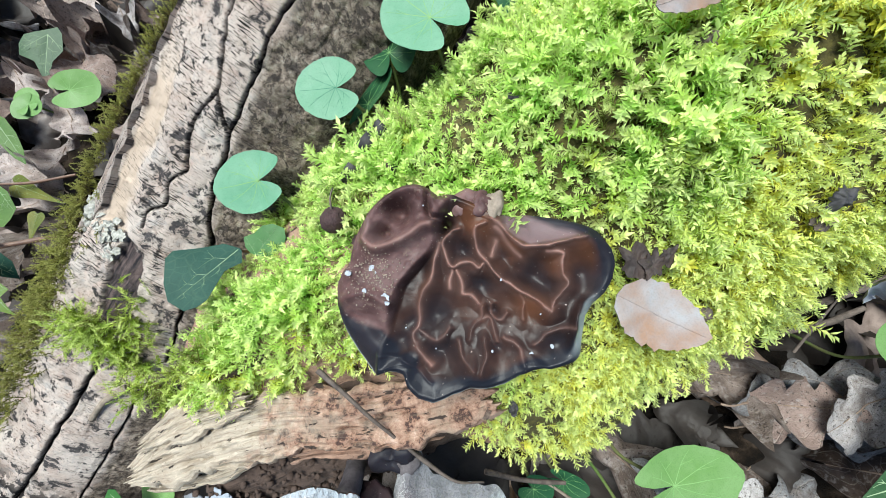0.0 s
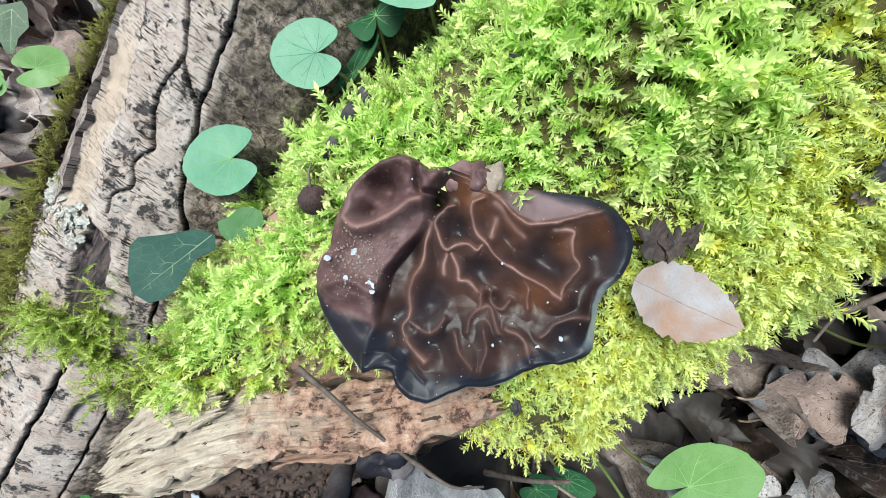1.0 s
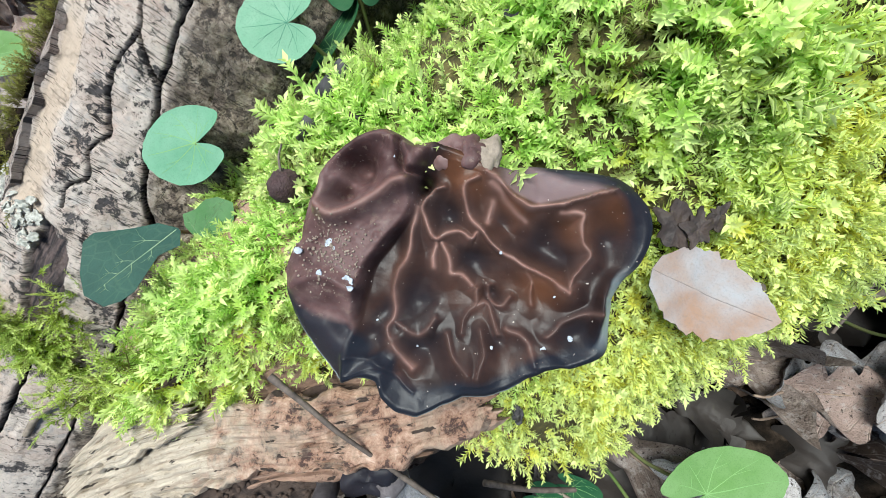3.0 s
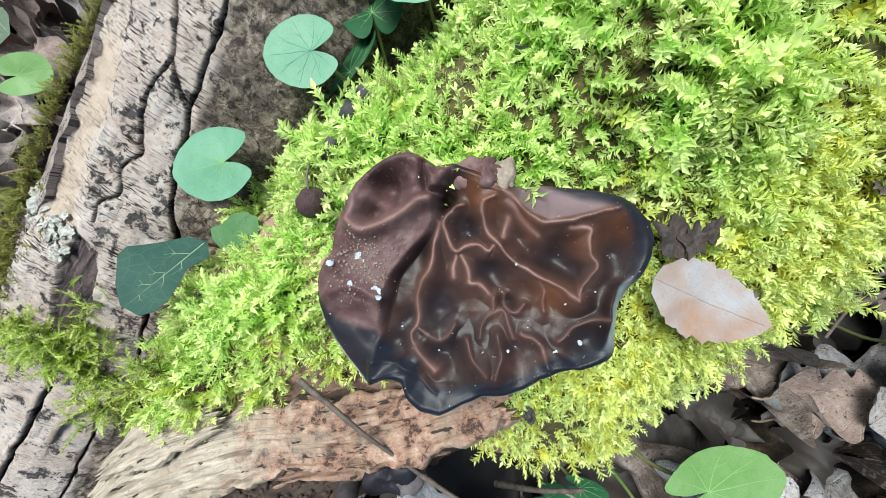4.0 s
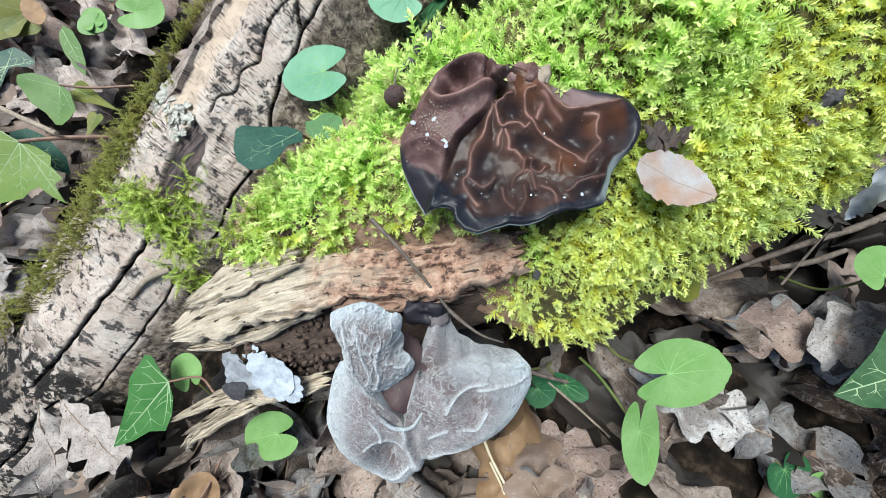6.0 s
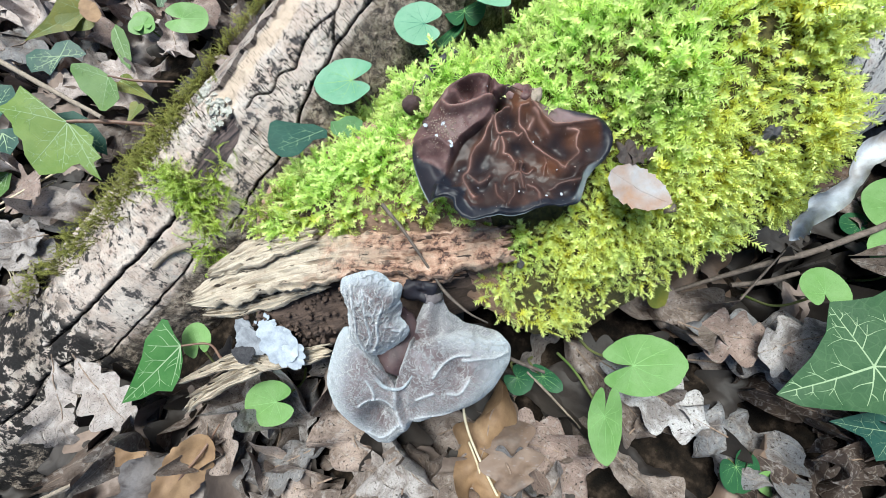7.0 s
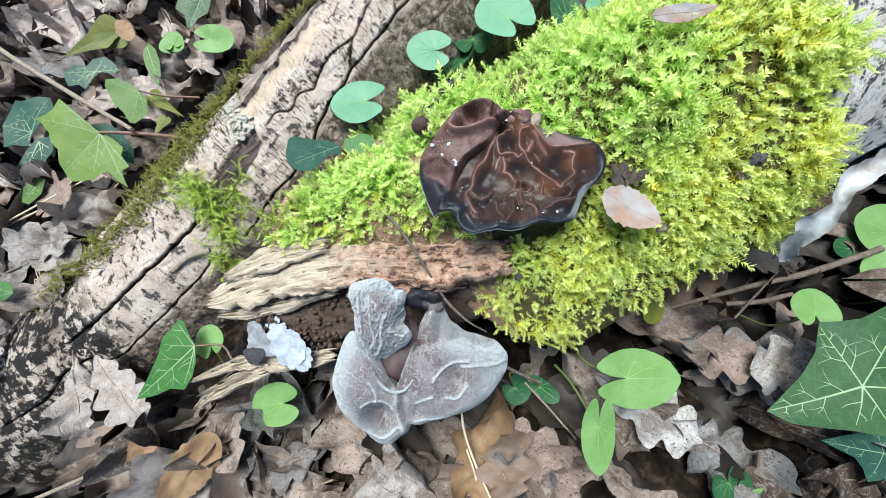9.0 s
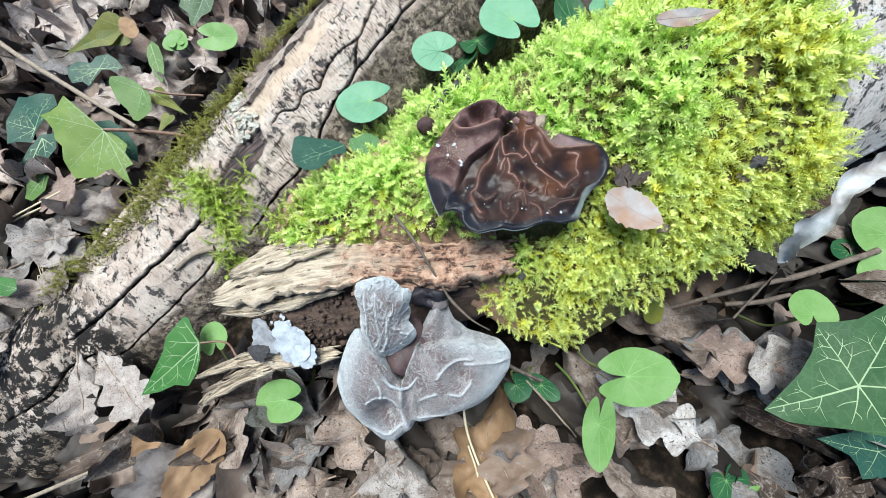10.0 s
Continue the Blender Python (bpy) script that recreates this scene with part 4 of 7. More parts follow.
def build_moss_on_grey_log():
    rnd = np.random.RandomState(9)

    def scatter(count, blobs):
        a, v = [], []
        for ca, cv, ra, rv, share in blobs:
            m = int(count * share)
            a.append(rnd.normal(ca, ra, m))
            v.append(rnd.normal(cv, rv, m))
        return np.concatenate(a), np.concatenate(v)

    def grow(name, a, v, size, mat, shapes, label, seed, lift=0.0):
        feet = grey_log_place(a, v, lift)
        r = (grey_log_place(a, v, 1.0) - grey_log_place(a, v, 0.0))
        flat = np.stack([a, v, 0 * a], 1)
        lean = np.stack([rough(flat, 0.9, seed + 1, 2), rough(flat, 0.9, seed + 2, 2), rough(flat, 0.9, seed + 3, 2)], 1)
        ways = r + lean * 0.9 + rnd.normal(0, 0.45, r.shape) + (0, 0, 0.25)
        ob = new(name, moss_mesh(name, feet, ways, size * rnd.uniform(0.5, 1.25, len(a)), mat, shapes, seed))
        tagged(ob, label, "moss", kind="stuff")

    long = [shoot_shape(40 + q, leaves=34, length=1.3, leaf=0.26, wide=0.07, droop=0.8) for q in range(6)]
    fine = [shoot_shape(60 + q, leaves=22, length=0.9, leaf=0.18, wide=0.045, droop=0.6) for q in range(6)]
    a, v = scatter(330, [(0.1, 1.3, 0.4, 0.45, 0.3), (0.1, 2.4, 0.4, 0.5, 0.3), (-0.4, 3.3, 0.3, 0.3, 0.12), (1.7, 2.5, 0.45, 0.25, 0.1), (-1.5, 4.4, 0.3, 0.3, 0.1), (-2.2, 5.2, 0.3, 0.3, 0.08)])
    grow("moss_tuft", a, v, 0.68, MOSS_GREEN, long, "loose green feathery moss tuft on grey bark", 90)
    a, v = scatter(900, [(-3.3, -0.4, 1.2, 0.5, 0.2), (-1.0, -0.9, 1.1, 0.6, 0.28), (-6.6, -0.5, 1.3, 0.45, 0.18), (1.3, -1.2, 0.9, 0.6, 0.2), (-9.8, -1.2, 1.0, 0.5, 0.08), (3.2, -1.6, 0.6, 0.3, 0.06)])
    grow("moss_patch", a, v, 0.75, MOSS_OLIVE, fine, "thin olive-brown moss creeping over grey bark", 100)
    a = rnd.uniform(3.2, 15.0, 560)
    v = torn_edge(a) - 1.75 + rnd.normal(0, 0.36, 560) + 0.25 * np.sin(a * 2.1)
    grow("moss_strip", a, v, 0.6, MOSS_OLIVE, fine, "olive-green moss along the side of the grey log", 110, 0.1)
    # strands that bridge the two logs
    k = rnd.uniform(0, 1, 80)
    line = smooth_line([(-12.6, -1.4, 5.0), (-10.6, -0.9, 6.2), (-9.0, -0.5, 7.1), (-7.6, 0.2, 7.8)], 200)
    feet = line[(k * 199).astype(int)] + rnd.normal(0, 0.28, (80, 3)) * (1, 1, 0.3)
    ways = rnd.normal(0, 0.5, (80, 3)) + (0, 0, 1)
    ob = new("moss_strand", moss_mesh("moss_strand", feet, ways, rnd.uniform(0.35, 0.75, 80), MOSS_GREEN, long, 120))
    tagged(ob, "loose green moss strands between the two logs", "moss", kind="stuff")


build_moss_carpet()
build_moss_on_grey_log()


# ---------------------------------------------------------------- jelly ears
def fungus_sheet(name, centre, axes, outline, height, mats, parent, label, thick=0.22, spokes=200, rings=60, extra=None, grain=9):
    """A lobed sheet: outline is the radius by angle (degrees), height(x, y, way to the rim) its relief. The second material is the back's."""
    u, v, n = (np.asarray(q, float) for q in axes)
    known = np.array(sorted(outline), float)
    ang = np.linspace(-180, 180, spokes, endpoint=False)
    reach = np.interp(ang, np.r_[known[-1, 0] - 360, known[:, 0], known[0, 0] + 360], np.r_[known[-1, 1], known[:, 1], known[0, 1]])
    soft = np.array([1, 2, 3, 2, 1]) / 9
    reach = sum(w * np.roll(reach, k) for w, k in zip(soft, (-2, -1, 0, 1, 2)))
    reach = reach * (1 + 0.012 * rough(np.stack([np.cos(np.radians(ang)) * 3, np.sin(np.radians(ang)) * 3, 0 * ang], 1), 2.2, grain))
    k = np.linspace(0.004, 1, rings) ** 0.85
    rho = np.repeat(k, spokes)
    x = rho * np.tile(reach * np.cos(np.radians(ang)), rings)
    y = rho * np.tile(reach * np.sin(np.radians(ang)), rings)
    h, ridge = height(x, y, rho)
    t = thick * (1 - 0.75 * rho**6)
    c = np.asarray(centre, float)
    top = c + x[:, None] * u + y[:, None] * v + h[:, None] * n
    under = c + (x * (1 - 0.02 * rho**14))[:, None] * u + (y * (1 - 0.02 * rho**14))[:, None] * v + (h - t)[:, None] * n
    verts, faces, inner, edge = sheet_pair(top, under, rings, spokes, True)
    faces += [tuple(range(spokes))[::-1], tuple(range(len(top), len(top) + spokes))]
    slots = [0] * inner + [1] * inner + [1] * edge + [0, 1]
    attrs = [("ridge", np.tile(np.clip(ridge, 0, 1), 2))]
    uv = np.stack([np.tile(rho, 2), np.tile((y + 2.4) / 4.6, 2)], 1)
    for key, fn in extra or ():
        attrs.append((key, np.tile(fn(x, y, rho), 2)))
    return part(name, mesh(name, verts, faces, mats, uv=uv, attrs=attrs, slots=slots), parent, label)


def near_line(x, y, points, width, n=40):
    """1 on a curve, falling off over width."""
    line = smooth_line(points, n)
    d = np.full(len(x), 9.0)
    for p, q in zip(line[:-1], line[1:]):
        e = q - p
        f = np.clip(((x - p[0]) * e[0] + (y - p[1]) * e[1]) / (e @ e + 1e-9), 0, 1)
        d = np.minimum(d, np.hypot(x - p[0] - f * e[0], y - p[1] - f * e[1]))
    return np.exp(-((d / width) ** 2))


def blade_mesh(name, outline, length, shape, mat, rings=9, fine=4, thick=0.008):
    """A leaf blade round its stalk's end: outline is one closed ring of points, shape(x, y) its relief."""
    ring = np.asarray(outline, float)
    ring = np.vstack([ring, ring[:1]])
    out = []
    for p, q in zip(ring[:-1], ring[1:]):
        for k in range(fine):
            out.append(p + (q - p) * k / fine)
    ring = np.array(out)
    cols = len(ring)
    k = np.linspace(0.02, 1, rings)
    xy = (k[:, None, None] * ring[None]).reshape(-1, 2) * length
    z = shape(xy[:, 0], xy[:, 1])
    top = np.column_stack([xy, z])
    v, f, _, _ = sheet_pair(top, top - (0, 0, thick), rings, cols, True)
    f += [tuple(range(cols))[::-1], tuple(range(len(top), len(top) + cols))]
    return mesh(name, v, f, mat)


def flake(name, parent, centre, up, radius, mat, label, seed, cockle=0.18, ragged=0.45, often=1.6):
    """A thin cockled scrap with a torn outline, pressed on a surface."""
    rnd = np.random.RandomState(seed)
    ang = np.linspace(0, 2 * np.pi, 64, endpoint=False)
    p = np.stack([np.cos(ang), np.sin(ang), 0 * ang + seed], 1)
    reach = np.clip(0.75 + ragged * rough(p, often, seed, 5), 0.15, 1.5)
    ring = np.stack([np.cos(ang) * reach, np.sin(ang) * reach * 0.8], 1)

    def shape(x, y):
        q = np.stack([x, y, 0 * x + seed], 1)
        return radius * cockle * 3 * rough(q / radius, 1.4, seed + 1, 4)

    ob = part(name, blade_mesh(name, ring, radius, shape, mat, 9, 1, 0.03), parent, label)
    turn = Vector((0, 0, 1)).rotation_difference(Vector(up)).to_matrix().to_4x4()
    ob.matrix_basis = Matrix.Translation(Vector(centre) * CM) @ turn @ pose(0, 0, 0, 0, 0, rnd.uniform(0, 360))
    return ob


EAR_C = (-0.1, 1.2, 10.55)
EAR_AXES = ((0.9982, 0, 0.0599), (-0.0137, 0.9736, 0.228), (-0.0583, -0.2284, 0.9718))
EAR_RIM_LOW = [(-177, 3.1), (-170, 3.08), (-161, 3.02), (-152, 2.95), (-146, 2.93), (-142.5, 2.95), (-140, 2.52), (-137, 2.38), (-133, 2.3), (-127, 2.46), (-120, 2.52), (-112, 2.45), (-107, 2.28), (-103, 2.14), (-94, 1.97), (-83, 1.99), (-74, 1.96), (-62, 1.9), (-53, 1.98), (-47, 2.1), (-45, 2.21), (-40, 2.34), (-34, 2.49), (-30, 2.52), (-21, 2.43), (-12, 2.41), (-5, 2.5)]
EAR_RIM_HIGH = [(0, 2.71), (5, 2.86), (10, 2.95), (14, 2.99), (18, 2.97), (24, 2.91), (29, 2.81), (34, 2.64), (41, 2.41), (44, 2.31), (51, 2.17), (56, 2.05), (62, 1.86), (70, 1.83), (80, 1.88), (88, 1.97), (96, 2.1), (103, 2.3), (108, 2.32), (112, 2.59), (116, 2.75), (122, 2.86), (127, 2.88), (133, 2.93), (140, 2.99), (146, 3.02), (153, 2.97), (159, 2.92), (165, 2.9), (169, 3.02), (175, 3.1)]
# sharp pale folds of the cup: curves in its plane, with reach and height
EAR_FOLDS = [
    ([(-0.26, 1.46), (-0.46, 1.4), (-0.65, 1.21), (-0.63, 0.99), (-0.54, 0.74), (-0.42, 0.61), (-0.25, 0.7), (-0.05, 0.73), (0.14, 0.58), (0.24, 0.65)], 0.17, 0.24),
    ([(0.33, 1.56), (0.11, 1.43), (0.11, 1.09), (0.24, 0.79), (0.47, 0.49), (0.74, 0.24), (1.19, -0.02), (1.42, -0.17), (1.63, -0.39)], 0.24, 0.34),
    ([(1.63, -0.39), (1.74, -0.13), (1.93, 0.09), (1.98, 0.23), (1.88, 0.42), (1.87, 0.7), (1.88, 0.84), (1.56, 0.89)], 0.2, 0.22),
    ([(0.48, 1.65), (0.66, 1.4), (0.97, 1.13), (1.25, 0.99), (1.71, 1.04), (2.08, 1.11), (2.39, 1.16)], 0.3, 0.4),
    ([(-0.45, 0.54), (-0.49, 0.32), (-0.52, 0.15)], 0.12, 0.12),
    ([(-0.35, 0.53), (-0.24, 0.31), (-0.21, 0.04), (-0.04, -0.02), (0.13, -0.21)], 0.14, 0.16),
    ([(0.52, 1.45), (0.69, 1.2), (1.05, 0.8)], 0.13, 0.14),
    ([(0.52, 1.14), (0.41, 0.83)], 0.12, 0.13),
    ([(-0.72, 1.19), (-0.84, 0.75), (-0.92, 0.41), (-1.17, -0.02), (-1.23, -0.61), (-1.36, -0.9), (-1.22, -1.19), (-0.93, -1.49)], 0.17, 0.22),
]
EAR_CREASES = [
    ([(0.22, -0.27), (0.18, -0.5), (-0.02, -0.64), (-0.1, -0.97)], 0.15, 0.2),
    ([(0.18, -0.53), (0.37, -0.48), (0.43, -0.7), (0.51, -0.99)], 0.14, 0.18),
    ([(0.41, -0.22), (0.42, -0.42), (0.56, -0.52), (0.73, -0.38)], 0.12, 0.16),
    ([(0.99, 0.04), (1.09, -0.2), (1.04, -0.53)], 0.15, 0.16),
    ([(-0.37, -0.97), (-0.26, -1.35), (-0.03, -1.58)], 0.2, 0.2),
    ([(0.21, -0.93), (0.25, -1.31), (0.13, -1.64)], 0.18, 0.18),
    ([(0.64, -0.9), (0.95, -1.14), (1.04, -1.47)], 0.18, 0.18),
    ([(-1.25, -0.75), (-0.86, -1.01), (-0.56, -0.72)], 0.18, 0.16),
    ([(1.23, -1.05), (1.61, -0.78), (2.07, -0.7)], 0.2, 0.18),
    ([(-2.17, -1.26), (-1.68, -1.33), (-1.29, -1.58), (-0.95, -1.87)], 0.16, 0.18),
]
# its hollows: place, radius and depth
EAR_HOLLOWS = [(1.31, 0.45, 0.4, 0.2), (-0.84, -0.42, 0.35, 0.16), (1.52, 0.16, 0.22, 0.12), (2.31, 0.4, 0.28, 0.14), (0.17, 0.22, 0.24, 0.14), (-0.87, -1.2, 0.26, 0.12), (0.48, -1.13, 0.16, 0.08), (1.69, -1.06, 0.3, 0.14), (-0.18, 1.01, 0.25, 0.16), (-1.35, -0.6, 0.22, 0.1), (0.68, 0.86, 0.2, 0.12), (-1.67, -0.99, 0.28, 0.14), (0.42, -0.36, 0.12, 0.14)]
LOBE_EDGE = [(-0.45, 2.1), (-0.7, 1.63), (-0.82, 1.1), (-1.3, 0.58), (-1.62, 0.2), (-1.79, -0.29), (-2.03, -0.98), (-2.17, -1.26), (-2.3, -1.9)]


def left_of_fold(x, y, soft=0.22):
    """1 on the folded side lobe, 0 in the cup."""
    line = smooth_line(LOBE_EDGE, 60)[::-1]
    edge = np.interp(y, line[:, 1], line[:, 0])
    k = np.clip((edge - x) / soft + 0.6, 0, 1)
    return k * k * (3 - 2 * k)


def away(x, y, points, n=40):
    """Distance from a curve."""
    line = smooth_line(points, n)
    d = np.full(len(x), 9.0)
    for p, q in zip(line[:-1], line[1:]):
        e = q - p
        f = np.clip(((x - p[0]) * e[0] + (y - p[1]) * e[1]) / (e @ e + 1e-9), 0, 1)
        d = np.minimum(d, np.hypot(x - p[0] - f * e[0], y - p[1] - f * e[1]))
    return d


def ear_height(x, y, rho):
    lobe = left_of_fold(x, y)
    p = np.stack([x, y, 0 * x], 1)
    # a little waver, so that no fold runs dead smooth
    wx, wy = x + 0.05 * rough(p, 3.1, 201, 2), y + 0.05 * rough(p, 3.1, 202, 2)
    inside = np.clip((1.0 - rho) / 0.10, 0, 1)
    cup = -0.30 + 0.36 * rho**2.4 + 0.06 * np.clip(y, 0, 2)
    crest, ridge = np.zeros(len(x)), np.zeros(len(x))
    for strong, lines in ((0.85, EAR_FOLDS), (0.3, EAR_CREASES)):
        for line, reach, tall in lines:
            d = away(wx, wy, line)
            broken = np.clip(0.85 + 0.6 * rough(p, 1.6, 209, 2), 0.4, 1)
            # a cusp, like a sheet hung over a cord
            crest = np.maximum(crest, tall * broken * (0.75 * np.exp(-d / reach) + 0.12 * np.exp(-((d / 0.05) ** 2))))
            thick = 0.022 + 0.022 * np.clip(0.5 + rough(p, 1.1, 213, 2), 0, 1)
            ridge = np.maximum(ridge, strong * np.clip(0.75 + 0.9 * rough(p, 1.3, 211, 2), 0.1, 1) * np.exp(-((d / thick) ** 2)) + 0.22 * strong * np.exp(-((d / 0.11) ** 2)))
    h = cup + inside * (crest + 0.07 * rough(p, 1.3, 204, 2) + 0.025 * rough(p, 3.2, 207, 2))
    # soft fans of swellings towards the low rim
    fan = np.arctan2(y - 0.2, x - 0.25) * 6.5 + 0.8 * rough(p, 0.9, 210, 2)
    h += 0.055 * np.sin(fan) * np.clip((-0.5 - y) / 0.6, 0, 1) * inside
    for cx, cy, cr, deep in EAR_HOLLOWS:
        h = h - deep * np.exp(-((x - cx) ** 2 + (y - cy) ** 2) / cr**2) * inside
    # the flap beyond the upper fold turns down to the rim
    flap = np.clip((y - np.interp(x, [0.45, 0.66, 0.97, 1.25, 1.71, 2.39], [1.65, 1.4, 1.13, 0.99, 1.04, 1.16])) / 0.5, 0, 1.3) * np.clip((x - 0.5) / 0.25, 0, 1)
    h -= 0.16 * flap * np.clip((2.7 - x) / 0.5, 0, 1)
    h += 0.05 * np.sin(np.degrees(np.arctan2(y, x)) / 11.0) * rho**5
    h -= 0.08 * np.clip((rho - 0.95) / 0.05, 0, 1) ** 2
    # the rim rolls over beside the dry leaf
    roll = np.exp(-(((np.degrees(np.arctan2(y, x)) + 17) / 13) ** 4))
    h += roll * (0.16 * np.exp(-(((rho - 0.90) / 0.04) ** 2)) - 0.22 * np.clip((rho - 0.90) / 0.10, 0, 1) ** 1.3)
    side = 0.16 + 0.06 * rough(p, 1.2, 205, 2) - 0.30 * np.clip((rho - 0.80) / 0.20, 0, 1) ** 2 - 0.22 * np.clip(-y - 0.1, 0, 1.4)
    # deep hollow with a rolled edge at the head of the side lobe
    ring = away(x, y, [(-2.2, 1.5), (-2.2, 1.79), (-2.01, 2.03), (-1.64, 2.28), (-1.17, 2.38), (-0.85, 2.15)])
    bulb = away(x, y, [(-0.72, 1.53), (-1.0, 1.5), (-1.47, 1.23), (-2.0, 1.09), (-2.3, 1.28)])
    side += 0.32 * np.exp(-((ring / 0.16) ** 2)) + 0.34 * np.exp(-((bulb / 0.15) ** 2))
    side -= 0.60 * np.exp(-(((x + 1.62) / 0.30) ** 2 + ((y - 1.85) / 0.22) ** 2)) + 0.45 * np.exp(-(((x + 1.95) / 0.22) ** 2 + ((y - 1.42) / 0.17) ** 2))
    side += 0.20 * np.exp(-(((x + 1.95) / 0.16) ** 2 + ((y - 1.75) / 0.16) ** 2)) + 0.16 * np.exp(-(((x + 1.15) / 0.2) ** 2 + ((y - 1.95) / 0.25) ** 2))
    # block-like knob, cleft from the rest
    knob = np.clip((0.24 - np.maximum(np.abs(x + 0.62), np.abs(y - 1.93))) / 0.10, 0, 1)
    side += 0.20 * knob - 0.22 * np.exp(-((away(x, y, [(-0.9, 2.2), (-0.88, 1.75), (-0.5, 1.66)]) / 0.05) ** 2))
    side += 0.16 * np.exp(-((away(x, y, [(-2.9, -0.02), (-2.5, 0.1), (-2.2, 0.08), (-1.85, -0.14)]) / 0.13) ** 2)) - 0.16 * np.exp(-((away(x, y, [(-2.7, -0.42), (-2.3, -0.5), (-2.05, -0.8)]) / 0.2) ** 2))
    side += 0.035 * rough(p, 5, 206, 3) * np.clip(y + 0.3, 0, 1)
    h = h * (1 - lobe) + side * lobe
    # gap where the lobes meet
    h -= 0.45 * np.exp(-(((x + 0.55) / 0.12) ** 2 + ((y - 1.5) / 0.14) ** 2))
    return h, np.maximum(ridge * (1 - lobe), 0.45 * lobe * np.exp(-((bulb / 0.08) ** 2)))


def ear_turn(x, y):
    return np.degrees(np.arctan2(y, x))


def ear_rolled(x, y, rho):
    """1 where the pale back of the rim shows."""
    pale = np.exp(-(((ear_turn(x, y) + 17) / 12.5) ** 4)) * np.clip((rho - 0.905) / 0.025, 0, 1)
    thin_edge = np.clip((rho - 0.985) / 0.01, 0, 1) * np.clip(np.exp(-(((ear_turn(x, y) + 152) / 14) ** 4)) + np.exp(-(((ear_turn(x, y) + 90) / 22) ** 4)), 0, 1)
    return np.clip(pale + 0.8 * thin_edge, 0, 1)


def ear_slate(x, y, rho):
    """1 on the blue-black border: wide at the low side, thin towards the top."""
    a = ear_turn(x, y)
    wide = np.interp(a, [-180, -172, -160, -145, -130, -115, -90, -60, -35, -5, 10, 30, 48, 60, 180], [0.02, 0.10, 0.30, 0.36, 0.22, 0.22, 0.15, 0.18, 0.15, 0.10, 0.13, 0.13, 0.10, 0.0, 0.0])
    p = np.stack([x, y, 0 * x], 1)
    return np.clip((rho - (1 - wide) + 0.05 * rough(p, 1.4, 212, 3)) / 0.06, 0, 1) * (wide > 0.005)


def ear_warm(x, y, rho):
    """1 on the rusty-orange parts."""
    spots = [(0.2, 1.55, 0.32), (2.5, 0.9, 0.42), (0.85, 1.0, 0.3), (1.2, -0.25, 0.4), (0.0, 1.75, 0.25), (1.75, 0.6, 0.3)]
    return np.clip(sum(np.exp(-((x - a) ** 2 + (y - b) ** 2) / c**2) for a, b, c in spots), 0, 1)


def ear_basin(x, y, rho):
    """1 in the cup's hollows, where shade is painted into the skin colour."""
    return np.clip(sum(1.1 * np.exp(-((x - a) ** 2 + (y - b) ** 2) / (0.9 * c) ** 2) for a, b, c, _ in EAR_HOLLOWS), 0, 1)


def lump(name, centre, size, mat, parent, label="", seed=0, rows=14, cols=20, rugged=0.25, fine=0.0, dark=0.0):
    """A small uneven rounded body."""
    th = np.linspace(0, np.pi, rows)
    ph = np.linspace(0, 2 * np.pi, cols, endpoint=False)
    v = np.array([(math.sin(a) * math.cos(b), math.sin(a) * math.sin(b), math.cos(a)) for a in th for b in ph])
    v *= (1 + rugged * rough(v, 1.3, seed, 3) + fine * rough(v, 5, seed + 1, 2))[:, None]
    v = np.asarray(centre) + v * size
    z = np.zeros(len(v))
    return part(name, mesh(name, v, grid_faces(rows, cols, True), mat, attrs=[("ridge", z), ("lobe", z + 1), ("basin", z), ("slate", z + dark)], uv=np.stack([z, z + 0.6], 1)), parent, label)


def ear_place(x, y, h):
    u, v, n = (np.array(q) for q in EAR_AXES)
    return np.array(EAR_C) + x * u + y * v + h * n


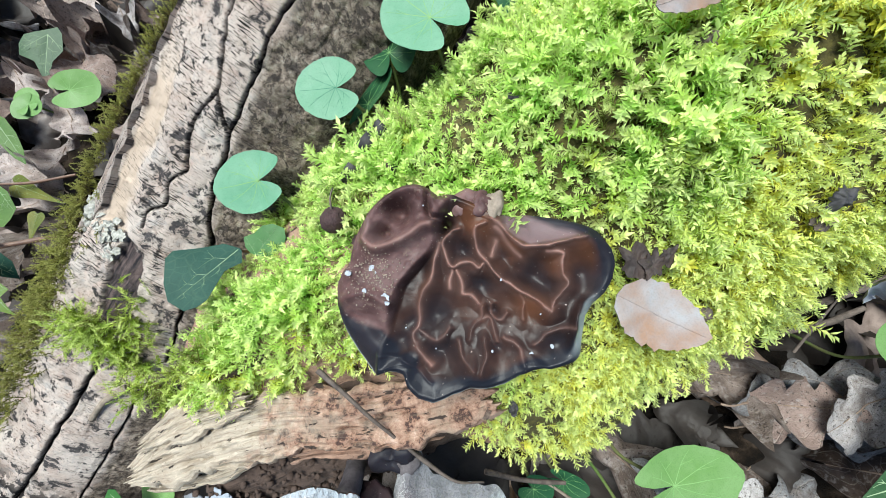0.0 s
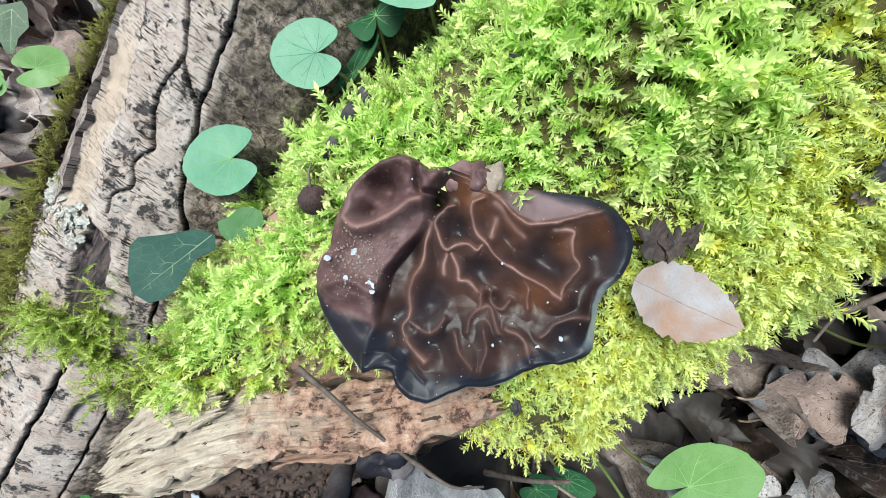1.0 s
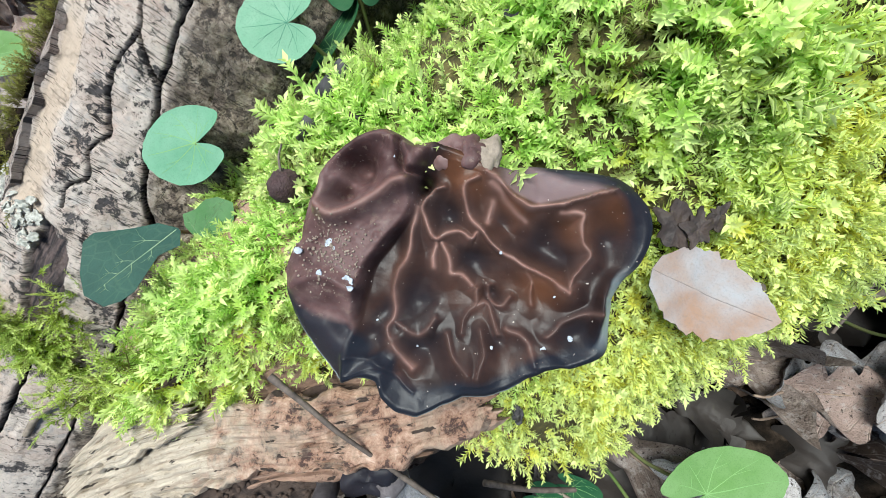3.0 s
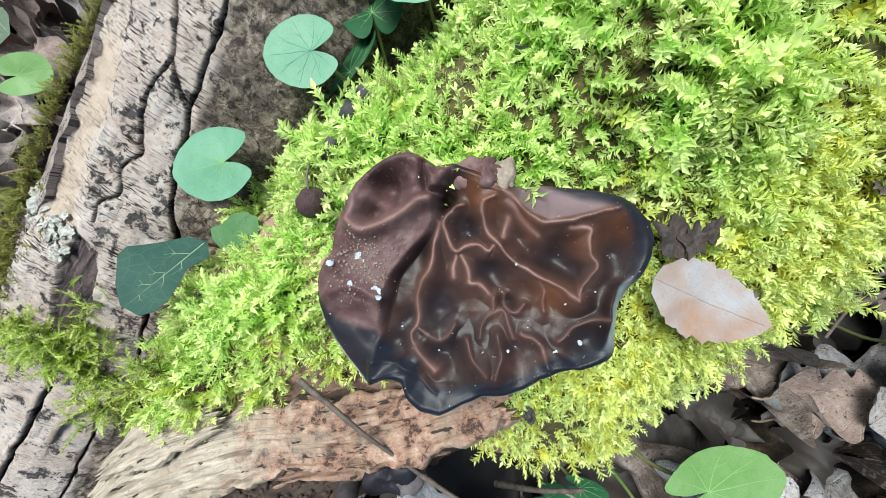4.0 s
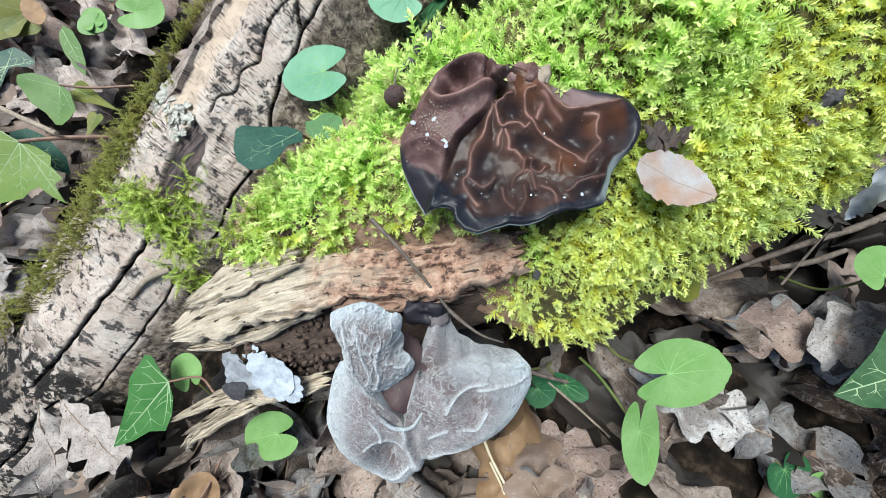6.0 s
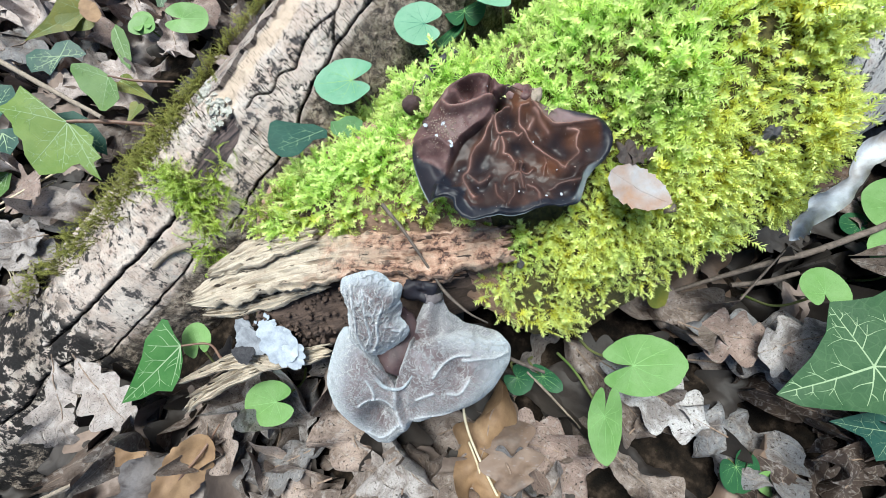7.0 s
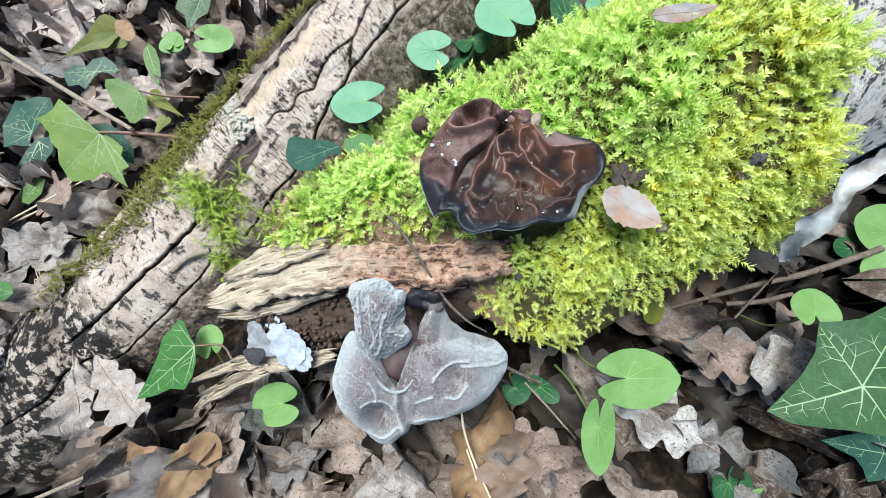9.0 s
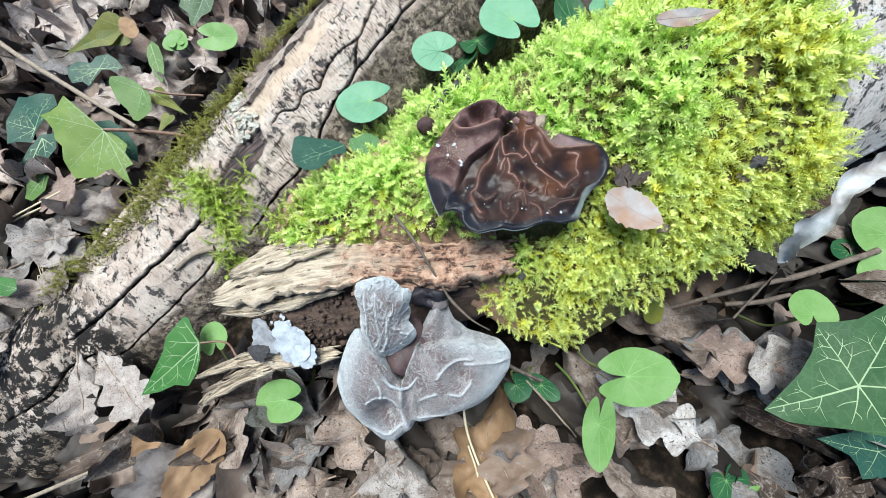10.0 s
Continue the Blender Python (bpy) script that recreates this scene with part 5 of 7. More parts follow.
def build_brown_ear():
    ear = thing("jelly_ear_fungus", "glossy dark-brown wrinkled jelly ear fungus on mossy log", "fungus")
    # dull turned-over flap beyond the upper fold
    flap = lambda x, y: 0.9 * np.clip((y - np.interp(x, [0.45, 0.66, 0.97, 1.25, 1.71, 2.39], [1.65, 1.4, 1.13, 0.99, 1.04, 1.16]) - 0.03) / 0.06, 0, 1) * np.clip((x - 0.6) / 0.2, 0, 1) * np.clip((2.5 - x) / 0.4, 0, 1)
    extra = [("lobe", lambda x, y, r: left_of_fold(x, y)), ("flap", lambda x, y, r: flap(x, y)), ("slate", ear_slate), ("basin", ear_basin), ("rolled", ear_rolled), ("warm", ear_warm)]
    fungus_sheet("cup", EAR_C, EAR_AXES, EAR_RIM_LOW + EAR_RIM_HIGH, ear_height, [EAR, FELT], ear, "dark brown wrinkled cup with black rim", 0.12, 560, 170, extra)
    lump("knob", ear_place(-0.05, 1.98, -0.1), (0.38, 0.3, 0.26), EAR, ear, "brown rubbery fold", 4, 24, 34, 0.5)
    lump("knob", ear_place(0.2, 1.98, -0.04), (0.28, 0.3, 0.22), EAR, ear, "brown rubbery fold", 6, 24, 34, 0.7, 0.08)
    lump("knob", ear_place(0.5, 1.92, -0.02), (0.22, 0.34, 0.18), TWIG_PALE, ear, "pale dry fold", 9, 24, 34, 0.5, 0.08)
    part("stalk", tube("stalk", [(-0.5, 2.0, 7.6), (-0.4, 1.9, 8.6), (-0.2, 1.6, 9.75)], [1.0, 0.7, 0.35], FELT, 14, 20), ear, "grey felted base")
    specks = [(-2.2, 0.65, 0.08), (-2.74, 0.55, 0.08), (-2.32, 0.15, 0.07), (-1.88, 0.01, 0.11), (-1.82, -0.12, 0.06), (1.62, -1.11, 0.055), (1.18, -1.25, 0.05), (0.37, -1.2, 0.03), (0.86, -1.43, 0.03), (0.19, -1.8, 0.03), (0.6, 0.32, 0.03), (-1.53, -0.7, 0.022), (-1.26, -1.76, 0.03), (-0.87, -1.17, 0.02), (1.4, -0.42, 0.02), (-0.99, 1.95, 0.02), (1.35, 1.54, 0.035), (-2.1, 0.55, 0.03)]
    rnd = random.Random(4)
    for x, y, r in specks:
        h = ear_height(np.array([x]), np.array([y]), np.array([0.8]))[0][0]
        flake("speck", ear, ear_place(x, y, h + 0.012), EAR_AXES[2], r * 1.2, WHITE, "white speck", rnd.randrange(99), 0.1)


build_brown_ear()


def crumbs(name, places, mat, parent, label, seed):
    """Loose grains lying together, in one mesh: place and radius of each."""
    th, ph = np.linspace(0, np.pi, 6), np.linspace(0, 2 * np.pi, 8, endpoint=False)
    ball = np.array([(math.sin(a) * math.cos(b), math.sin(a) * math.sin(b), 0.7 * math.cos(a)) for a in th for b in ph])
    vs, fs = [], []
    for q, (p, r) in enumerate(places):
        fs += [tuple(i + len(ball) * q for i in f) for f in grid_faces(6, 8, True)]
        vs.append(np.asarray(p) + r * ball * (1 + 0.5 * rough(ball + q * 3.7, 1.5, seed, 2))[:, None])
    return part(name, mesh(name, np.vstack(vs), fs, mat), parent, label)


def build_grains():
    rnd = np.random.RandomState(3)
    places = []
    for q in range(260):
        x, y = rnd.normal(-2.15, 0.30), rnd.normal(0.48, 0.28)
        h = ear_height(np.array([x]), np.array([y]), np.array([0.8]))[0][0]
        places.append((ear_place(x, y, h + 0.01), rnd.uniform(0.008, 0.022)))
    grains = thing("wood_grains", "brown grains of rotten wood on the fungus", "debris")
    crumbs("grain", places, TWIG_PALE, grains, "", 4)


build_grains()

GREY_N, GREY_U, GREY_V = np.array([0.1067, -0.4447, 0.8893]), np.array([0.9929, 0, -0.1191]), np.array([0.0530, 0.8957, 0.4415])
GREY_P = np.array([-2.5, -5.3, 6.9])


def grey_place(x, y, h=0.0):
    return GREY_P + x * GREY_U + y * GREY_V + h * GREY_N


def felt_height(dome, lines, seed, net=0.05, fade=2.2, hollows=()):
    """Relief of a felted lobe: a dome with folds and a net of wrinkles."""

    def height(x, y, rho):
        p = np.stack([x, y, 0 * x + seed], 1)
        warp = p + 0.15 * np.stack([rough(p, 2.0, seed, 2), rough(p, 2.0, seed + 1, 2), 0 * x], 1)
        web = np.clip(1 - np.abs(rough(warp * (1.2, 0.8, 1), 3.6, seed + 2, 2)) * 7, 0, 1) ** 1.5
        web = np.maximum(web, 0.7 * np.clip(1 - np.abs(rough(warp * (1.5, 0.8, 1), 6.0, seed + 3, 1)) * 4, 0, 1) ** 2)
        h = dome * (1 - rho**fade) + 0.10 * rough(p, 0.9, seed + 4, 3) + net * web
        ridge = 0.8 * web * min(net / 0.05, 1)
        for line, width, tall in lines:
            g = near_line(x, y, line, width)
            h += tall * g
            ridge = np.maximum(ridge, g)
        for cx, cy, cr, deep in hollows:
            h -= deep * np.exp(-((x - cx) ** 2 + (y - cy) ** 2) / cr**2)
        return h, ridge

    return height


def pits(places):
    """1 in hollows whose shade is painted on, given as x, y and radius."""
    return lambda x, y, rho: np.clip(sum(np.exp(-((x - a) ** 2 + (y - b) ** 2) / c**2) for a, b, c in places), 0, 1)


def build_grey_ears():
    axes = (GREY_U, GREY_V, GREY_N)
    ear = thing("jelly_ear_fungus", "grey felted jelly ear fungus with two lobes on the log's side", "fungus", "grey jelly ears")
    rim = [(-171, 2.44), (-157, 2.3), (-135, 2.11), (-114, 2.09), (-98, 2.21), (-87, 2.15), (-77, 1.79), (-61, 1.46), (-31, 1.67), (-10, 2.25), (5, 3.01), (17, 3.55), (22, 3.87), (30, 4.05), (36, 3.92), (45, 3.34), (54, 3.0), (65, 2.91), (72, 3.15), (76, 3.5), (79, 3.6), (82, 3.4), (84, 2.7), (87, 1.85), (92, 1.18), (100, 0.55), (115, 0.24), (126, 0.24), (132, 0.6), (136, 1.5), (140, 2.6), (144, 2.75), (150, 2.66), (160, 2.53), (172, 2.44)]
    veins = [([(1.02, 0.82), (1.22, 1.2), (1.55, 1.52), (2.07, 1.68)], 0.05, 0.12), ([(1.89, 1.45), (2.46, 1.61), (2.95, 1.7), (3.41, 1.85)], 0.05, 0.11), ([(1.57, 0.41), (1.94, 0.48), (2.19, 0.9)], 0.05, 0.10), ([(0.65, -0.08), (1.11, 0.29)], 0.05, 0.06), ([(0.74, -0.81), (1.39, -0.56), (1.87, -0.33)], 0.04, 0.06), ([(-1.14, -0.62), (-0.91, -0.42), (-0.5, -0.34), (-0.06, -0.56)], 0.05, 0.07), ([(-1.06, 0.29), (-0.78, -0.04), (-0.7, -0.36)], 0.04, 0.06), ([(-0.88, -1.62), (-0.19, -1.69), (0.26, -1.14)], 0.06, 0.08)]
    relief = felt_height(0.0, veins, 301, 0.018, 2.4, [(-0.5, -0.98, 0.5, 0.75), (1.72, 1.08, 0.42, 0.38), (-0.2, 0.35, 0.45, 0.3), (2.6, 1.2, 0.35, 0.15), (0.75, -0.45, 0.3, 0.15)])

    def two_lobes(x, y, rho):
        h, ridge = relief(x, y, rho)
        # each lobe is domed and falls away at its edge; they meet in a pleat
        left, right = np.exp(-(((x + 1.35) / 1.2) ** 2 + ((y + 0.1) / 1.7) ** 2)), np.exp(-(((x - 1.7) / 1.8) ** 2 + ((y - 0.6) / 1.3) ** 2))
        h = h + 0.45 * left + 0.55 * right - 0.55 * np.clip((rho - 0.7) / 0.3, 0, 1) ** 2
        pleat = away(x, y, [(-0.11, 0.11), (0.08, -0.69), (0.55, -1.43), (0.5, -2.0)])
        h = h + 0.16 * np.exp(-((pleat / 0.16) ** 2)) - 0.14 * np.exp(-((away(x - 0.28, y, [(-0.11, 0.0), (0.08, -0.69), (0.55, -1.43)]) / 0.14) ** 2))
        # the stalk behind the right lobe lies lower and is furrowed
        neck = np.clip((y - np.interp(x, [0.4, 1.08, 1.89, 2.57, 3.4], [1.62, 1.96, 2.1, 2.04, 2.3])) / 0.13, 0, 1)
        h = h - neck * (0.32 + 0.25 * np.clip(y - 2.0, 0, 2)) + neck * 0.07 * np.sin(9 * x + 1.2 * y)
        return h, np.clip(ridge * (1 - 0.6 * neck) + 0.6 * np.exp(-((pleat / 0.06) ** 2)), 0, 1)

    # mask for shade painted into the hollows, and for the darker stalk
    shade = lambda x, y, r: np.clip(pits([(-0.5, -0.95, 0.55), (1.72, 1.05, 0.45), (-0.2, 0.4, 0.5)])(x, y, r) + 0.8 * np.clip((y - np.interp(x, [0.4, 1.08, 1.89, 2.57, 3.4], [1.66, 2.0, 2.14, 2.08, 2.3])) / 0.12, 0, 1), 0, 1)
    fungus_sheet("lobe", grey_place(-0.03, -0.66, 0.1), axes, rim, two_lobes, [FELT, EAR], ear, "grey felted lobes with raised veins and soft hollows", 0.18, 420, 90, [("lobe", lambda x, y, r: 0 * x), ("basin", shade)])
    part("fold", tube("fold", [grey_place(-1.24, 0.33, 0.42), grey_place(-0.99, -0.04, 0.50), grey_place(-0.59, -0.41, 0.50), grey_place(-0.21, -0.52, 0.48), grey_place(0.16, -0.34, 0.48), grey_place(0.40, 0.25, 0.42)], [0.03, 0.05, 0.06, 0.06, 0.05, 0.02], FELT, 34, 12, 0.2, 6), ear, "pale curled rim")
    lump("flesh", grey_place(-0.35, 0.75, -0.35), (0.85, 1.15, 0.4), EAR, ear, "dark brown inner flesh", 19, 20, 28, 0.4, 0.0, 0.55)
    flap = thing("jelly_ear_fungus", "small grey jelly ear fungus with net-like wrinkles", "fungus", "grey jelly ears")
    outline = [(-180, 0.76), (-160, 0.78), (-138, 0.87), (-113, 1.29), (-97, 1.54), (-82, 1.65), (-73, 1.6), (-58, 1.45), (-34, 1.37), (-16, 1.31), (-7, 1.17), (1, 0.87), (41, 1.01), (54, 1.35), (61, 1.4), (69, 1.26), (87, 1.42), (101, 1.46), (127, 1.41), (138, 1.45), (150, 1.24), (159, 0.99)]
    turned = (GREY_U, GREY_V * 0.95 + GREY_N * 0.3, GREY_N * 0.95 - GREY_V * 0.3)
    strands = [([(-0.75, 0.95), (-0.5, 0.2), (-0.3, -0.6), (-0.05, -1.2)], 0.05, 0.07), ([(0.30, 0.5), (0.25, 0.0), (0.35, -0.6), (0.25, -1.3)], 0.05, 0.07), ([(-0.35, 0.9), (-0.1, 0.1), (0.1, -0.5), (0.0, -1.0)], 0.04, 0.05), ([(0.75, -0.2), (0.95, -0.25), (1.15, -0.12)], 0.05, 0.08), ([(-0.55, -0.4), (-0.2, -1.0), (0.1, -1.35)], 0.04, 0.05)]
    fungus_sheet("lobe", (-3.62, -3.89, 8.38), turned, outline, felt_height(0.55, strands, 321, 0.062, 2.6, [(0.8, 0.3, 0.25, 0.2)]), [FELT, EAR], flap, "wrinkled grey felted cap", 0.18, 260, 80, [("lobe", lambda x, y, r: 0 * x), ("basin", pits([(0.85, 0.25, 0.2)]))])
    part("stalk", tube("stalk", [grey_place(-1.0, 1.9, -1.8), grey_place(-1.0, 1.85, -0.8), grey_place(-1.1, 1.75, 0.2)], [0.3, 0.28, 0.35], FELT_DARK, 12, 16, 0.2, 8), flap, "grey stalk")
    small = thing("jelly_ear_fungus", "shrivelled blackish young jelly ear fungus", "fungus")
    lump("cup", (-2.35, -2.5, 7.25), (0.6, 0.5, 0.4), EAR, small, "", 14, 22, 30, 0.7, 0.1, 1.0)
    lump("lobe", (-1.95, -2.75, 7.1), (0.4, 0.35, 0.3), FELT_DARK, small, "", 15, 16, 22, 0.6)


build_grey_ears()


# ---------------------------------------------------------------- green leaves
def vein_mesh(name, lines, shape, mat, width=0.03, lift=0.012):
    """Low ridges that follow a blade: each line from thick to thin."""
    vs, fs = [], []
    for line, w0 in lines:
        c = smooth_line(line, 14)
        t = np.gradient(c, axis=0)
        t /= np.linalg.norm(t, axis=1)[:, None] + 1e-9
        side = np.stack([-t[:, 1], t[:, 0]], 1)
        w = width * w0 * np.linspace(1, 0.3, 14)[:, None]
        n = len(vs)
        for k in range(14):
            for off, up in ((-1, 0.0), (0, 1.0), (1, 0.0)):
                x, y = c[k] + side[k] * w[k] * off
                vs.append((x, y, shape(np.array([x]), np.array([y]))[0] + 0.002 + lift * up))
        for k in range(13):
            a = n + 3 * k
            fs += [(a, a + 1, a + 4, a + 3), (a + 1, a + 2, a + 5, a + 4)]
    return mesh(name, vs, fs, mat)


def in_plan(name, label, category, group, base, tip, up):
    return thing(name, label, category, group, m=turn_to(base, tip, up))


def stalk_to(ob, root, mat, radius=0.055, sag=0.4, name="stalk"):
    """A stalk from the leaf's base down to a root, in the leaf's own space."""
    inv = ob.matrix_basis.inverted()
    end = inv @ (Vector(root) * CM) / CM
    mid = end * 0.45 + Vector((-sag, 0, -0.12 * end.length))
    part(name, tube(name, [(0.02, 0, -0.03), mid, end], [radius, radius, radius * 1.2], mat, 14, 7, 0.05), ob, "")


def heart_outline(wide=1.0, seed=0, gape=17.0):
    """The rounded heart of a celandine leaf: the stalk's end in the notch at the origin, its tip at x = 1."""
    rnd = np.random.RandomState(seed)
    half = []
    last = 180 - gape
    for a in np.linspace(0, last, 30):
        reach = np.interp(a, [0, 30, 60, 90, 120, 150, 180], [1.0, 0.97, 0.89, 0.79, 0.72, 0.69, 0.66])
        # the back lobes are round
        reach *= 1 - 0.5 * max(0.0, (a - last + 26) / 26) ** 3
        reach *= 1 + 0.018 * math.sin(a / 13 + seed) + 0.006 * rnd.normal()
        c, s = math.cos(math.radians(a)), math.sin(math.radians(a))
        half.append((reach * c, reach * s * wide * 0.86))
    c, s = math.cos(math.radians(last + 3)), math.sin(math.radians(last + 3))
    half += [(0.22 * c, 0.2 * s * wide), (0.10 * c, 0.07 * s), (-0.01, 0.004)]
    return half + [(x, -y) for x, y in reversed(half[1:])]


def celandine(base, tip, root, wide=1.0, mat=None, up=(0, 0, 1), cup=0.10, seed=0, vein=None, label="", gape=17.0):
    length = (Vector(tip) - Vector(base)).length
    ob = in_plan("celandine_leaf", label or "rounded glossy green lesser celandine leaf", "leaf", "celandine leaves", base, tip, up)
    ln = length

    def shape(x, y):
        r2 = ((x / ln - 0.4) ** 2 + (y / ln) ** 2)
        ang = np.arctan2(y, x - 0.0)
        return ln * (cup * r2 + 0.03 * np.sin(2 * ang + seed)) * np.clip(np.hypot(x, y) / (0.3 * ln), 0, 1)

    blade = part("blade", blade_mesh("blade", heart_outline(wide, seed, gape), length, shape, mat or CEL), ob)
    lines = [([(0.02, 0), (0.5 * ln, 0.01 * ln), (0.9 * ln, 0)], 1.0)]
    for a, r in ((28, 0.82), (-28, 0.82), (62, 0.7), (-62, 0.7), (104, 0.56), (-104, 0.56), (138, 0.46), (-138, 0.46)):
        c, s = math.cos(math.radians(a)), math.sin(math.radians(a))
        lines.append(([(0.02, 0), (0.55 * r * ln * c, 0.5 * r * ln * s), (r * ln * c, r * ln * s * wide)], 0.7))
        lines.append(([(0.5 * r * ln * c, 0.46 * r * ln * s), (0.8 * r * ln * math.cos(math.radians(a * 0.8)), 0.8 * r * ln * math.sin(math.radians(a * 0.8)) * wide)], 0.45))
    part("vein", vein_mesh("vein", lines, shape, vein or CEL_VEIN, 0.008 * ln, 0.003), blade, "fine radiating veins")
    if root:
        stalk_to(ob, root, STALK)
    return ob


BROAD_RIM = [(1.0, 0.0), (0.86, 0.12), (0.7, 0.25), (0.55, 0.38), (0.42, 0.5), (0.34, 0.6), (0.28, 0.74), (0.14, 0.66), (0.0, 0.62), (-0.2, 0.6), (-0.36, 0.5), (-0.3, 0.3), (-0.14, 0.12), (-0.03, 0.03)]
IVY_RIM = [(1.0, 0.0), (0.86, 0.10), (0.68, 0.20), (0.54, 0.31), (0.50, 0.42), (0.51, 0.56), (0.50, 0.68), (0.36, 0.63), (0.2, 0.56), (0.06, 0.52), (-0.08, 0.50), (-0.22, 0.46), (-0.21, 0.30), (-0.13, 0.13), (-0.03, 0.03)]
DART_RIM = [(1.0, 0.0), (0.84, 0.07), (0.62, 0.16), (0.42, 0.27), (0.26, 0.42), (0.12, 0.52), (0.03, 0.50), (-0.04, 0.38), (-0.08, 0.2), (-0.02, 0.03)]


def fit_in(ring, p, go):
    """The way go from p, cut short inside the blade's outline."""
    for cut in (1.0, 0.8, 0.6, 0.4, 0.2):
        q, inside = p + go * cut * 1.08, False
        for (ax, ay), (bx, by) in zip(ring, ring[1:] + ring[:1]):
            if (ay > q.y) != (by > q.y) and q.x < (bx - ax) * (q.y - ay) / (by - ay) + ax:
                inside = not inside
        if inside:
            return go * cut
    return go * 0.05


def ivy(base, tip, root=None, mat=None, up=(0, 0, 1), wide=1.0, rim=IVY_RIM, bend=0.1, seed=0, label="", vein=1.0, group="ivy leaves", torn=None, ribs=((0.95, 0.18),)):
    length = (Vector(tip) - Vector(base)).length
    ob = in_plan("ivy_leaf", label or "lobed green ivy leaf with pale veins", "leaf", group, base, tip, up)
    ln = length

    def shape(x, y):
        return ln * (-bend * (x / ln) ** 2 + 0.10 * np.abs(y / ln) - 0.12 * (y / ln) ** 2 + 0.03 * np.sin(7 * x / ln + seed) * (y / ln) + 0.02 * np.sin(5 * y / ln + seed))

    half = [(x, y * wide) for x, y in rim]
    ring = torn or half + [(x, -y) for x, y in reversed(half[1:])]
    blade = part("blade", blade_mesh("blade", ring, length, shape, mat or IVY, 10, 3), ob)
    lines = []
    tips = [(0.94, 0.0), (0.46, 0.60 * wide), (0.46, -0.60 * wide), (-0.18, 0.41 * wide), (-0.18, -0.41 * wide)] if rim is IVY_RIM else [(0.95, 0.0), (0.27, 0.68 * wide), (0.27, -0.68 * wide), (-0.3, 0.44 * wide), (-0.3, -0.44 * wide)] if rim is BROAD_RIM else [(0.95, 0.0), (0.2, 0.40 * wide), (0.2, -0.40 * wide), (-0.04, 0.34 * wide), (-0.04, -0.34 * wide)]
    if torn:
        tips = list(ribs)
    for tx, ty in tips:
        lines.append(([(0.01, 0), (tx * 0.5 * ln, ty * 0.5 * ln + 0.01 * ln), (tx * ln, ty * ln)], 1.0 if ty == 0 else 0.8))
        way, turn = Vector((tx, ty)).normalized(), random.Random(int(seed * 31 + 100 * tx + 57 * ty))
        short = math.hypot(tx, ty) < 0.65
        for k, sd in ((0.4, -1), (0.7, 1)) if short else ((0.24, -1), (0.36, 1), (0.5, -1), (0.62, 1), (0.76, -1), (0.86, 1)):
            p = Vector((tx, ty)) * (k + turn.uniform(-0.05, 0.05))
            n = Vector((-way.y, way.x)) * sd
            go = (way * turn.uniform(0.6, 0.9) + n * 0.8).normalized() * turn.uniform(0.22, 0.34) * (1.15 - k)
            e = fit_in(ring, p, go)
            m = p + e * 0.5 + n * 0.02
            lines.append(([p * ln, m * ln, (p + e) * ln], 0.5))
            for side in () if short else (-1, 1):
                f = fit_in(ring, m, (e + Vector((-e.y, e.x)) * side * 1.1) * 0.55)
                lines.append(([m * ln, (m + f * 0.5 + e * 0.05) * ln, (m + f) * ln], 0.28))
    part("vein", vein_mesh("vein", lines, shape, IVY_VEIN, 0.0085 * ln * vein, 0.004), blade, "pale branching veins")
    if root:
        stalk_to(ob, root, IVY_STEM, 0.05)
    return ob


